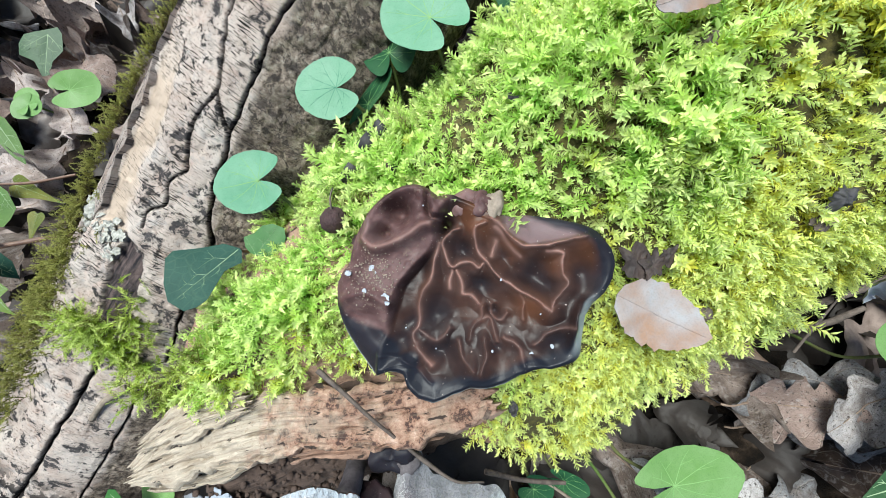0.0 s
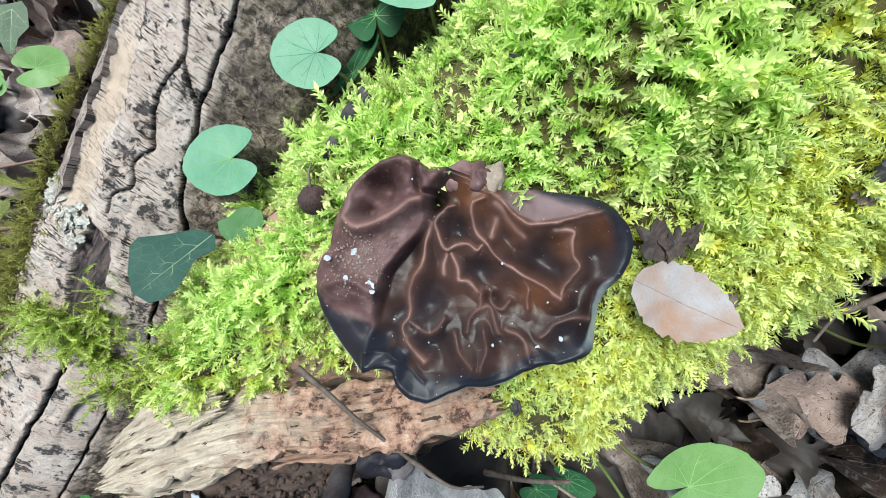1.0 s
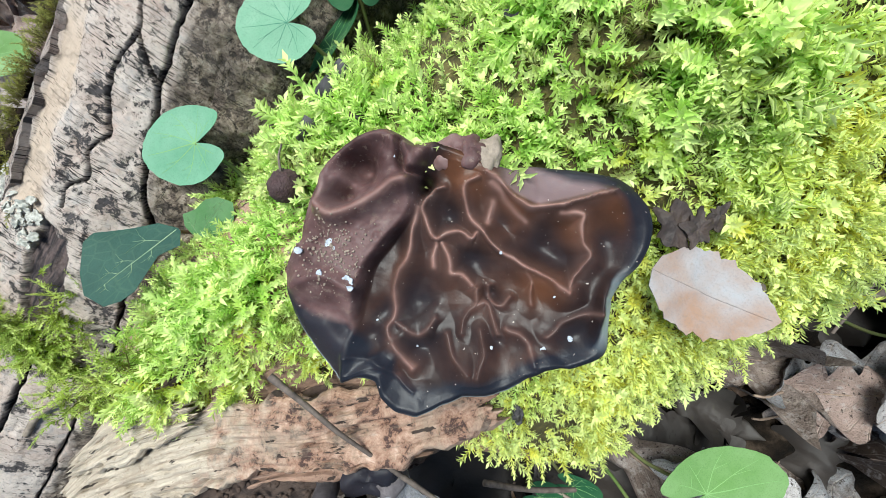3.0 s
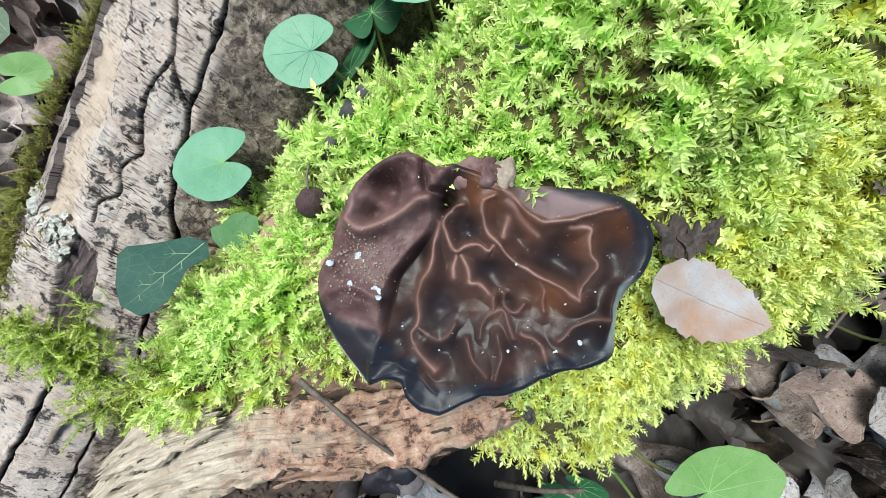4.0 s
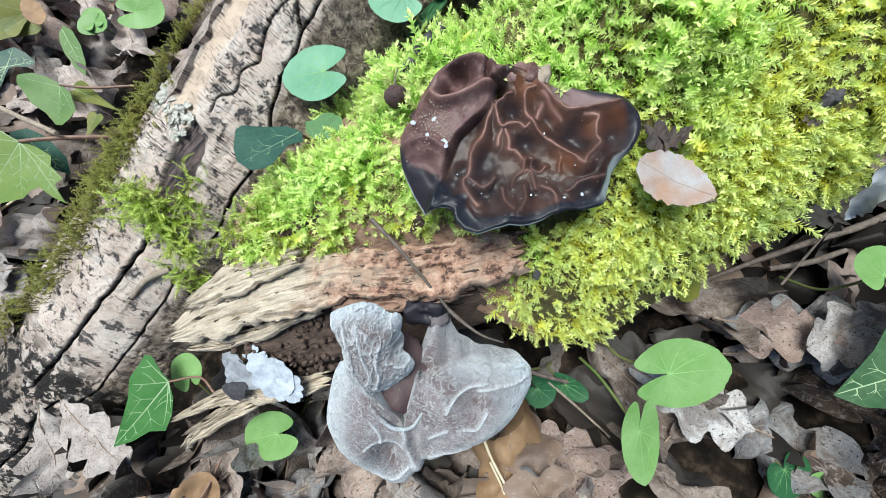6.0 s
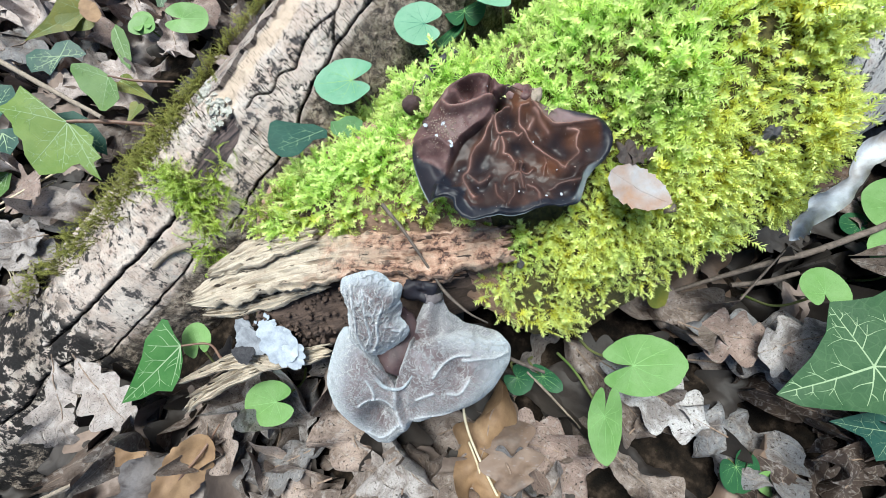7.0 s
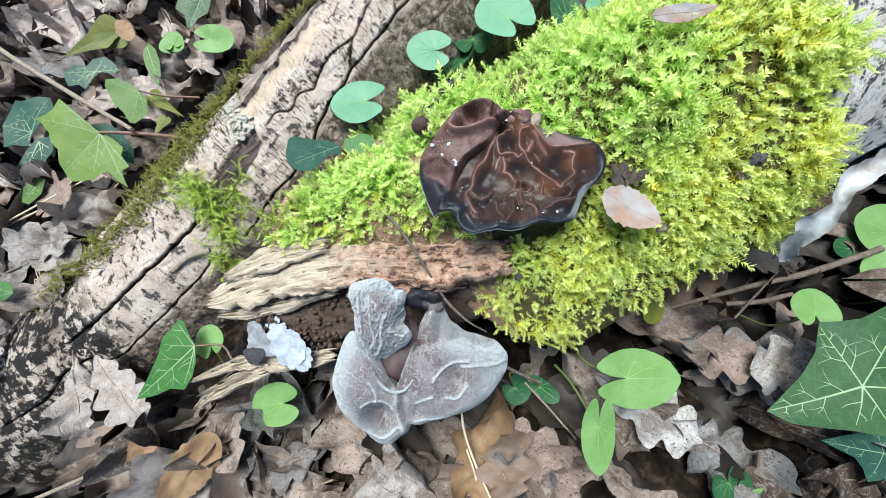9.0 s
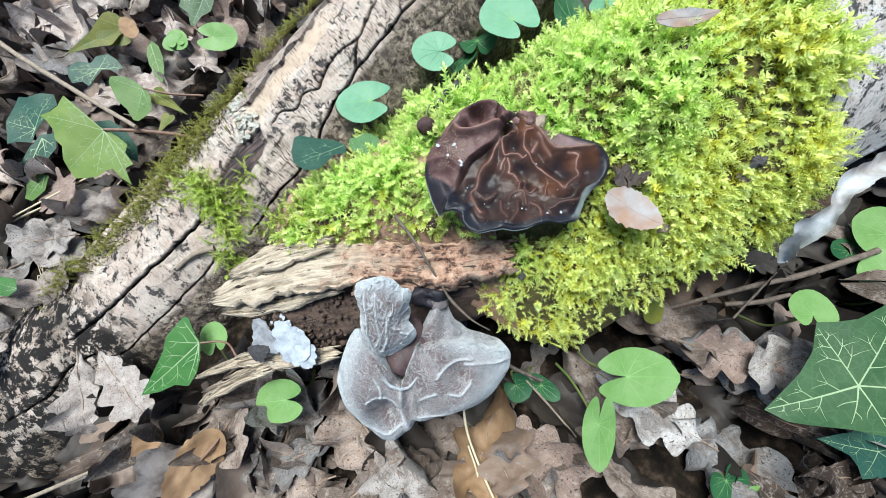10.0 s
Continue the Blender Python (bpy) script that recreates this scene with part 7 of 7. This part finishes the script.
    made = 0
    while made < 140:
        x, y = rnd.uniform(-38, 26), rnd.uniform(-16, 30)
        lift = 0.3 + rnd.random() ** 1.5 * 1.3
        z = float(ground_height(np.array([x]), np.array([y]))[0]) + lift
        if inside_log(x, y, z, 3.0 if x < -15 and y < -5 else 1.6):
            continue
        # leaves in the front right corner take a tint with shade painted in
        dark = SHADED_DEAD if x > 7 and y < -3.5 else None
        oak_leaf(rnd.randrange(18), lie(x, y, lift, rnd.uniform(0, 360), rnd.gauss(0, 20), rnd.gauss(0, 20) + (180 if rnd.random() < 0.35 else 0), rnd.uniform(0.6, 1.15)), "dark brown oak leaf in leaf litter, coloured as in shade" if dark else names[made % 3], tint=dark)
        made += 1
    # paler leaves that lie loose on the bank among the ivy
    for q in range(58):
        x, y = rnd.uniform(-40, -19), rnd.uniform(-6, 22)
        z = rnd.uniform(0.6, 1.9)
        if inside_log(x, y, z, 1.5):
            continue
        low = float(ground_height(np.array([x]), np.array([y]))[0])
        ob = oak_leaf(rnd.randrange(18), lie(x, y, z - low, rnd.uniform(0, 360), rnd.gauss(0, 14), rnd.gauss(0, 14) + (180 if rnd.random() < 0.35 else 0), rnd.uniform(0.45, 0.85)), ("pale bleached dead oak leaf among ivy", "pinkish-brown dead oak leaf among ivy", "grey-brown dead oak leaf among ivy")[q % 3], tint=(BANK_DEAD, PINK_DEAD, None)[q % 3])
    # smaller curled and broken leaves heaped below the log
    made = 0
    while made < 68:
        x, y = rnd.uniform(-22, 18), rnd.uniform(-14, -1)
        lift = 0.2 + rnd.random() * 1.5
        z = float(ground_height(np.array([x]), np.array([y]))[0]) + lift
        if inside_log(x, y, z, 2.6 if x < -15 else 0.9):
            continue
        # same shade tint in the front right corner
        dark = SHADED_DEAD if x > 7 and y < -3.5 else None
        oak_leaf(rnd.randrange(18), lie(x, y, lift, rnd.uniform(0, 360), rnd.gauss(0, 24), rnd.gauss(0, 24) + (180 if rnd.random() < 0.4 else 0), rnd.uniform(0.4, 0.85)), "dark brown oak leaf in leaf litter, coloured as in shade" if dark else names[made % 3], tint=dark)
        made += 1


build_litter()


def heap(count, seed, mat, lift, tilt, sizes, label):
    """Broken leaves, far too many to count, in one mesh."""
    rnd = random.Random(seed)
    vs, fs, n = [], [], 0
    made = 0
    while made < count:
        x, y = rnd.uniform(-48, 34), rnd.uniform(-20, 40)
        z = float(ground_height(np.array([x]), np.array([y]))[0])
        if inside_log(x, y, z + 0.5, 0.3 if lift < 0.3 else 1.5):
            continue
        me = OAK[rnd.randrange(18)][0]
        co = np.empty(len(me.vertices) * 3)
        me.vertices.foreach_get("co", co)
        m = np.array(lie(x, y, lift + 0.5 * rnd.random(), rnd.uniform(0, 360), rnd.gauss(0, tilt), rnd.gauss(0, tilt), rnd.uniform(*sizes)))
        vs.append((co.reshape(-1, 3) @ m[:3, :3].T + m[:3, 3]) / CM)
        fs += [tuple(n + i for i in p.vertices) for p in me.polygons]
        n += len(me.vertices)
        made += 1
    tagged(new("leaf_litter", mesh("leaf_litter", np.vstack(vs), fs, mat)), label, "leaf litter", kind="stuff")


def loose_material():
    m, nt, b = material("loose dead leaf")
    v = where(nt)
    c = ramp(nt, per_island(nt), (0.0, (0.11, 0.083, 0.068)), (0.3, (0.27, 0.21, 0.18)), (0.5, (0.15, 0.10, 0.07)), (0.75, (0.36, 0.32, 0.30)), (1.0, (0.09, 0.07, 0.06)))
    c = mix(nt, ramp(nt, noisy(nt, v, 0.8, 7, 0.65), (0.44, 0.0), (0.62, 0.75)), c, (0.075, 0.052, 0.04))
    put(nt, b.inputs["Base Color"], c)
    b.inputs["Roughness"].default_value = 0.65
    bump(nt, b, noisy(nt, v, 4, 6), 0.5, 0.06)
    return m


def under_material():
    m, nt, b = material("broken dead leaf")
    v = where(nt)
    # near-black browns paint the shade that lies between the upper leaves
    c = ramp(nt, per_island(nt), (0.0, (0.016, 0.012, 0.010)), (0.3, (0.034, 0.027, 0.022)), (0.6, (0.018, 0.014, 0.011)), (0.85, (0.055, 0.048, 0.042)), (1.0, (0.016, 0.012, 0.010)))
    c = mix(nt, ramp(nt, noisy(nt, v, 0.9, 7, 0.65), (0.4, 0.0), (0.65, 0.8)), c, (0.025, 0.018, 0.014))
    put(nt, b.inputs["Base Color"], c)
    b.inputs["Roughness"].default_value = 0.7
    bump(nt, b, noisy(nt, v, 4, 6), 0.5, 0.06)
    return m


heap(560, 13, under_material(), 0.15, 9, (0.4, 1.0), "broken decaying leaf litter on the soil, darkened as in shade")
heap(130, 14, loose_material(), 0.5, 16, (0.5, 1.0), "loose grey-brown dead leaves on the soil")


# ---------------------------------------------------------------- small things
def toothed_leaf(name, base, tip, up, width, mat, label, bend, seed, teeth=0.03):
    length = (Vector(tip) - Vector(base)).length
    ob = in_plan(name, label, "leaf", "", base, tip, up)
    rnd = np.random.RandomState(seed)
    k = np.linspace(0, 1, 30)
    w = width * np.sin(np.pi * k**0.8) ** 0.7 * (1 + 0.05 * rnd.normal(size=30))
    half = [(a, b + teeth * (i % 2)) for i, (a, b) in enumerate(zip(k, w))]
    ring = [(a - 0.4, b) for a, b in half[::-1]] + [(a - 0.4, -b) for a, b in half[1:-1]]

    def shape(x, y):
        p = np.stack([x, y, 0 * x + seed], 1)
        return length * (bend * ((x / length) ** 2) + 0.5 * bend * (y / length) ** 2) + 0.09 * length * rough(p, 1.3, seed, 3)

    b = part("blade", blade_mesh("blade", ring, length, shape, mat, 10, 1, 0.02), ob)
    rib = part("rib", vein_mesh("rib", [([(-0.4 * length, 0), (0, 0.01), (0.55 * length, 0)], 1.0)], shape, mat, 0.012, 0.008), ob)
    for q in (b, rib):
        q.location = (0.4 * length * CM, 0, 0)
    return ob


def twig(points, radii, mat, label, name="twig", buds=(), seed=0):
    ob = thing(name, label, name.split("_")[-1])
    part("stem", tube("stem", points, radii, mat, 40, 10, 0.25, seed), ob)
    for q in buds:
        part("side_twig", tube("side_twig", q, [min(radii) * 0.7, min(radii) * 0.4], mat, 10, 7, 0.2, seed + 3), ob)
    return ob


def build_small_things():
    # dry pale leaf and dark scrap on the moss beside the fungus
    toothed_leaf("dry_leaf", (3.0, 1.24, 10.22), (4.72, 0.3, 10.12), (0.12, -0.2, 1), 0.36, BLEACHED, "dry greyish leaf with orange-brown toothed edge on moss", 0.3, 11, 0.02)
    scrap = thing("leaf_scrap", "blackened scraps of dead leaf in moss", "leaf")
    for q, p in enumerate([(3.5, 1.95, 10.34), (3.85, 1.85, 10.32), (4.2, 2.05, 10.32)]):
        flake("piece", scrap, p, (0.1, -0.3, 1), (0.5, 0.45, 0.3)[q], SCRAP, "", 64 + q, 0.10, 0.55, 2.0)
    toothed_leaf("grey_leaf", (3.35, 6.15, 12.93), (5.3, 6.8, 12.98), (0.1, -0.5, 1), 0.15, BLEACHED, "grey dry leaf lying on moss", 0.25, 5, 0.0)
    toothed_leaf("pale_leaf", (-27.74, 13.8, 3.6), (-25.9, 12.22, 3.4), (0.3, -0.3, 1), 0.22, TAN, "pale tan dry leaf in leaf litter", 0.1, 6, 0.0)
    toothed_leaf("tan_leaf", (-11.2, -9.0, 1.1), (-12.4, -12.4, 0.9), (0.4, -0.2, 1), 0.27, TAN, "curled tan dead leaf in leaf litter", 0.5, 7, 0.0)
    toothed_leaf("tan_leaf", (-14.8, -9.6, 0.8), (-14.2, -11.6, 0.5), (0.5, 0, 1), 0.3, TAN, "curled tan dead leaf in leaf litter", 0.6, 8, 0.0)
    toothed_leaf("yellow_leaf", (7.2, -0.8, 3.9), (7.9, 0.3, 4.0), (0, -0.4, 1), 0.35, IVY_OLIVE, "yellowing young leaf at the foot of the log", 0.2, 9, 0.0)
    # pale curled strip of bark at the log's side
    c = smooth_line([(13.6, 5.1, 10.6), (12.17, 4.1, 10.5), (11.23, 3.42, 10.4), (10.78, 2.89, 10.2), (10.74, 2.42, 9.9), (10.6, 2.1, 9.4), (10.5, 1.9, 8.8), (10.6, 1.8, 8.0), (10.95, 1.68, 7.3), (11.15, 1.62, 7.2)], 80)
    t = np.gradient(c, axis=0)
    t /= np.linalg.norm(t, axis=1)[:, None]
    side = np.cross(t, np.array([-0.45, -0.35, 0.8]))
    side /= np.linalg.norm(side, axis=1)[:, None]
    up = np.cross(side, t)
    k = np.linspace(0, 1, 80)
    w = np.interp(k, [0, 0.25, 0.45, 0.6, 0.75, 0.86, 0.93, 1], [0.36, 0.36, 0.22, 0.34, 0.32, 0.26, 0.07, 0.03])
    rr = np.linspace(-1, 1, 15)
    kk, ss = np.repeat(k, 15), np.tile(rr, 80)
    p = np.stack([kk * 7, ss * 0.6, 0 * kk], 1)
    edge = rough(np.stack([kk * 7, np.sign(ss), 0 * kk], 1), 1.9, 501, 5)
    ww = np.repeat(w, 15) * (1 + 0.6 * edge * np.abs(ss))
    top = np.repeat(c, 15, 0) + np.repeat(side, 15, 0) * (ss * ww)[:, None] + np.repeat(up, 15, 0) * (0.55 * ss**2 * np.repeat(w, 15) * 2 + 0.09 * rough(p, 1.7, 502, 4))[:, None]
    v, f, _, _ = sheet_pair(top, top - np.repeat(up, 15, 0) * 0.05, 80, 15, False)
    strip = thing("bark_strip", "curled whitish torn strip of dry bark hanging from the log", "bark")
    part("strip", mesh("strip", v, f, CURL), strip)
    # twigs and stems
    twig([(-4.02, -0.38, 8.95), (-3.3, -0.98, 8.75), (-2.75, -1.5, 8.5), (-2.1, -2.1, 8.0), (-1.5, -2.64, 7.55), (-0.66, -3.16, 7.4), (0.1, -3.3, 6.9)], [0.07, 0.055, 0.045, 0.045, 0.06, 0.04, 0.03], TWIG, "thin dark twig leaning across the log", seed=1)
    twig([(-3.35, 5.55, 9.1), (-2.95, 5.85, 9.4), (-2.5, 6.2, 9.6)], [0.22, 0.25, 0.24], CHAR, "short blackened twig stub in moss", "twig_stub", seed=2)
    twig([(-3.8, 4.7, 8.7), (-3.65, 4.95, 9.0), (-3.45, 5.25, 9.1)], [0.12, 0.2, 0.18], CHAR, "short blackened twig stub in moss", "twig_stub", seed=3)
    twig([(8.4, 0.2, 3.4), (11.5, 1.6, 4.1), (14.0, 2.6, 4.8), (17.0, 4.2, 5.2)], [0.08, 0.12, 0.14, 0.15], TWIG_MID, "grey-brown twig on leaf litter beside the log", seed=4)
    twig([(11.2, 0.2, 3.8), (11.8, 1.2, 4.4), (12.5, 2.4, 5.2)], [0.05, 0.05, 0.03], TWIG, "thin dark twig on leaf litter", seed=5)
    twig([(11.0, 0.9, 3.6), (12.4, 1.2, 3.9), (13.6, 1.7, 4.2)], [0.1, 0.13, 0.1], TWIG_MID, "short grey twig on leaf litter", seed=6)
    twig([(-37, 11.6, 3.9), (-32.86, 9.23, 4.3), (-26.5, 6.7, 4.5), (-20.93, 4.73, 4.3)], [0.16, 0.15, 0.14, 0.12], TWIG_PALE, "long pale grey twig lying over ivy", seed=7)
    twig([(-29.0, -1.8, 1.0), (-27.0, -0.4, 1.4), (-24.6, 1.9, 1.6)], [0.06, 0.06, 0.04], STRAW, "thin pale dry stem in leaf litter", seed=8)
    twig([(-30.5, 6.4, 1.2), (-28.4, 1.6, 1.2), (-26.8, -2.6, 0.9)], [0.10, 0.11, 0.08], TWIG, "thin reddish-brown twig in leaf litter", seed=9)
    twig([(-21.0, -14.6, -1.0), (-18.2, -12.8, -0.5), (-15.8, -11.2, 0.0)], [0.1, 0.1, 0.07], TWIG_PALE, "pale grey twig in leaf litter", seed=10)
    twig([(-12.2, -11.6, 1.0), (-11.2, -9.8, 1.2), (-11.0, -8.6, 0.9)], [0.06, 0.07, 0.04], IVY_STEM, "thin reddish-brown leaf stem in litter", seed=11)
    twig([(-22.7, 4.24, 4.22), (-21.4, 4.65, 4.0), (-20.03, 5.1, 3.6), (-18.8, 5.6, 3.0)], [0.08, 0.10, 0.11, 0.08], IVY_STEM, "reddish-brown ivy runner over leaf litter", "ivy_runner", seed=12)
    twig([(-22.7, 7.9, 3.82), (-21.2, 8.1, 3.5), (-19.4, 8.62, 3.2)], [0.05, 0.07, 0.06], IVY_STEM, "reddish-brown ivy runner over leaf litter", "ivy_runner", seed=23)
    twig([(-10.8, -5.9, 3.0), (-9.8, -5.6, 2.2), (-8.9, -5.2, 1.0)], [0.05, 0.06, 0.06], STALK, "green ivy stem under the log", "ivy_runner", seed=13)
    twig([(-0.35, -5.3, 3.3), (0.0, -6.6, 2.9), (0.7, -7.8, 2.4), (1.9, -9.4, 1.9)], [0.045, 0.055, 0.05, 0.05], STRAW, "pale dry straw in leaf litter", "straw", seed=14)
    twig([(0.3, -7.4, 2.2), (0.9, -8.4, 1.8), (1.5, -9.8, 1.4)], [0.05, 0.05, 0.04], STRAW, "pale dry straw in leaf litter", "straw", seed=15)
    twig([(2.35, -4.25, 2.9), (3.6, -5.1, 2.5), (5.0, -6.1, 1.9)], [0.05, 0.055, 0.05], TWIG_PALE, "thin grey twig in leaf litter", seed=16)
    twig([(6.6, -4.6, 3.1), (7.4, -4.6, 3.0), (8.0, -4.75, 3.0)], [0.09, 0.09, 0.09], TWIG_PALE, "short broken grey stick end", seed=17)
    twig([(0.2, -3.6, 4.6), (1.6, -4.0, 3.9), (3.0, -4.2, 3.3)], [0.09, 0.08, 0.07], TWIG, "dark twig under the log's edge", seed=18)
    twig([(-15.5, -2.4, 3.1), (-14.95, -1.9, 3.45), (-14.5, -1.55, 3.6), (-13.8, -1.15, 3.6)], [0.12, 0.11, 0.13, 0.17], TWIG_PALE, "short pale dead root lying on grey bark", "dead_root", seed=21)
    twig([(-27.5, -1.0, 1.7), (-25.2, 1.1, 2.1), (-22.8, 3.0, 2.6)], [0.05, 0.06, 0.05], STRAW, "pale dry stem in leaf litter beside the log", "straw", seed=22)
    rnd = random.Random(21)
    for q in range(16):
        x, y = rnd.uniform(-27.5, -24), rnd.uniform(-6, -3.2)
        z = float(ground_height(np.array([x]), np.array([y]))[0]) + rnd.uniform(0.9, 1.8)
        w = rnd.uniform(-1.2, 1.2)
        twig([(x, y, z), (x + 0.6 * w, y + 0.5, z + 0.3), (x + 1.1, y + w, z + rnd.uniform(-0.2, 0.3)), (x + 1.8, y + 0.4 * w, z - 0.2)], [0.02, 0.025, 0.02, 0.015], STRAW, "fine tangled dry straw beside the log", "straw", seed=30 + q)
    # the wrinkled fruit on its stem
    nut = thing("dried_fruit", "small round dark wrinkled dried fruit on moss", "fruit")
    lump("fruit", (-3.68, 3.38, 9.62), (0.35, 0.34, 0.33), NUT, nut, "", 31, 20, 28, 0.12, 0.12)
    part("stem", tube("stem", [(-3.7, 3.58, 9.82), (-3.72, 3.88, 9.92), (-3.66, 4.13, 9.97)], [0.03, 0.022, 0.018], TWIG, 8, 6), nut)
    # white and slate crust at the broken end
    crust = thing("white_crust", "bright white and slate-grey crust on rotten wood", "fungus crust")
    for q, (x, y, z, r, m) in enumerate([(-7.7, -5.15, 4.85, 1.25, WHITE), (-7.15, -5.25, 4.78, 0.8, WHITE), (-8.3, -4.55, 5.2, 0.7, WHITE), (-8.3, -4.15, 5.45, 0.18, WHITE), (-8.0, -4.25, 5.42, 0.12, WHITE), (-8.75, -4.4, 5.25, 0.1, WHITE), (-7.5, -4.5, 5.25, 0.12, WHITE), (-8.95, -5.15, 4.75, 0.85, SLATE), (-9.3, -4.8, 4.85, 0.6, SLATE), (-9.15, -5.6, 4.5, 0.6, CHAR)]):
        flake("flake", crust, (x, y, z), (0.0, -0.5, 0.85), r, m, "white crumbly flake" if m is WHITE else "slate-grey flake", 41 + q, 0.035, 0.5, 1.3)
    # pale crust of lichen on the bark
    lich = thing("lichen", "pale crumbly lichen crust on grey bark", "lichen")
    rnd = random.Random(8)
    for q in range(60):
        a, v = rnd.gauss(3.7, 0.35), rnd.uniform(-1.1, 1.1)
        p = grey_log_place(np.array([a]), np.array([v]), 0.08)[0]
        s = rnd.uniform(0.06, 0.17)
        flake("crust", lich, p, (-0.1, -0.3, 0.9), s * 1.8, LICHEN, "", 600 + q, 0.25)
    # scraps among the moss
    for q in range(14):
        d, s = rnd.uniform(-2, 13), rnd.uniform(-6, 2.5)
        n = moss_log_height(np.array([d]), np.array([s]))[0] + 0.42
        p = moss_log_place(np.array([d]), np.array([s]), np.array([n]))[0]
        r = rnd.uniform(0.08, 0.22)
        ob = thing("debris_scrap", "tiny dark-brown scrap of debris in moss", "debris", "scraps in moss")
        flake("scrap", ob, p, (rnd.gauss(0, 0.3), rnd.gauss(-0.2, 0.3), 1), r * 1.8, rnd.choice([NUT, TWIG, CHAR]), "", 700 + q, 0.3)
    # crumbly rot in the hollow under the splinters
    rot = thing("rotten_crumbs", "dark-brown crumbly rotten wood in the log's hollow", "debris")
    grains = []
    for q in range(420):
        d, th = rnd.uniform(-8.6, -1.5), math.radians(rnd.uniform(-8, 75))
        s, n = -0.9 + 3.0 * math.cos(th) * rnd.uniform(0.95, 1.06), 5.2 + 2.5 * math.sin(th) * rnd.uniform(0.95, 1.06)
        grains.append((moss_log_place(np.array([d]), np.array([s]), np.array([n]))[0], rnd.uniform(0.04, 0.16) * rnd.uniform(0.5, 1)))
    crumbs("grain", grains, WOOD_DARK, rot, "", 9)
    # crumbs of bark and rot on the ledges below the broken edge
    for q in range(16):
        d, s = rnd.uniform(-7, -1.5), rnd.uniform(1.0, 2.1)
        n = 5.1 + 2.4 * math.sqrt(max(0.05, 1 - ((s + 0.9 - 0.12 * d) / 2.75) ** 2)) + 0.05
        p = moss_log_place(np.array([d]), np.array([s]), np.array([n]))[0]
        r = rnd.uniform(0.06, 0.18)
        ob = thing("wood_crumb", "dark crumb of rotten wood on the log", "debris", "wood crumbs")
        lump("crumb", p, (r * 1.5, r, r * 0.8), WOOD_DARK, ob, "", 800 + q, 7, 10, 0.6)


build_small_things()
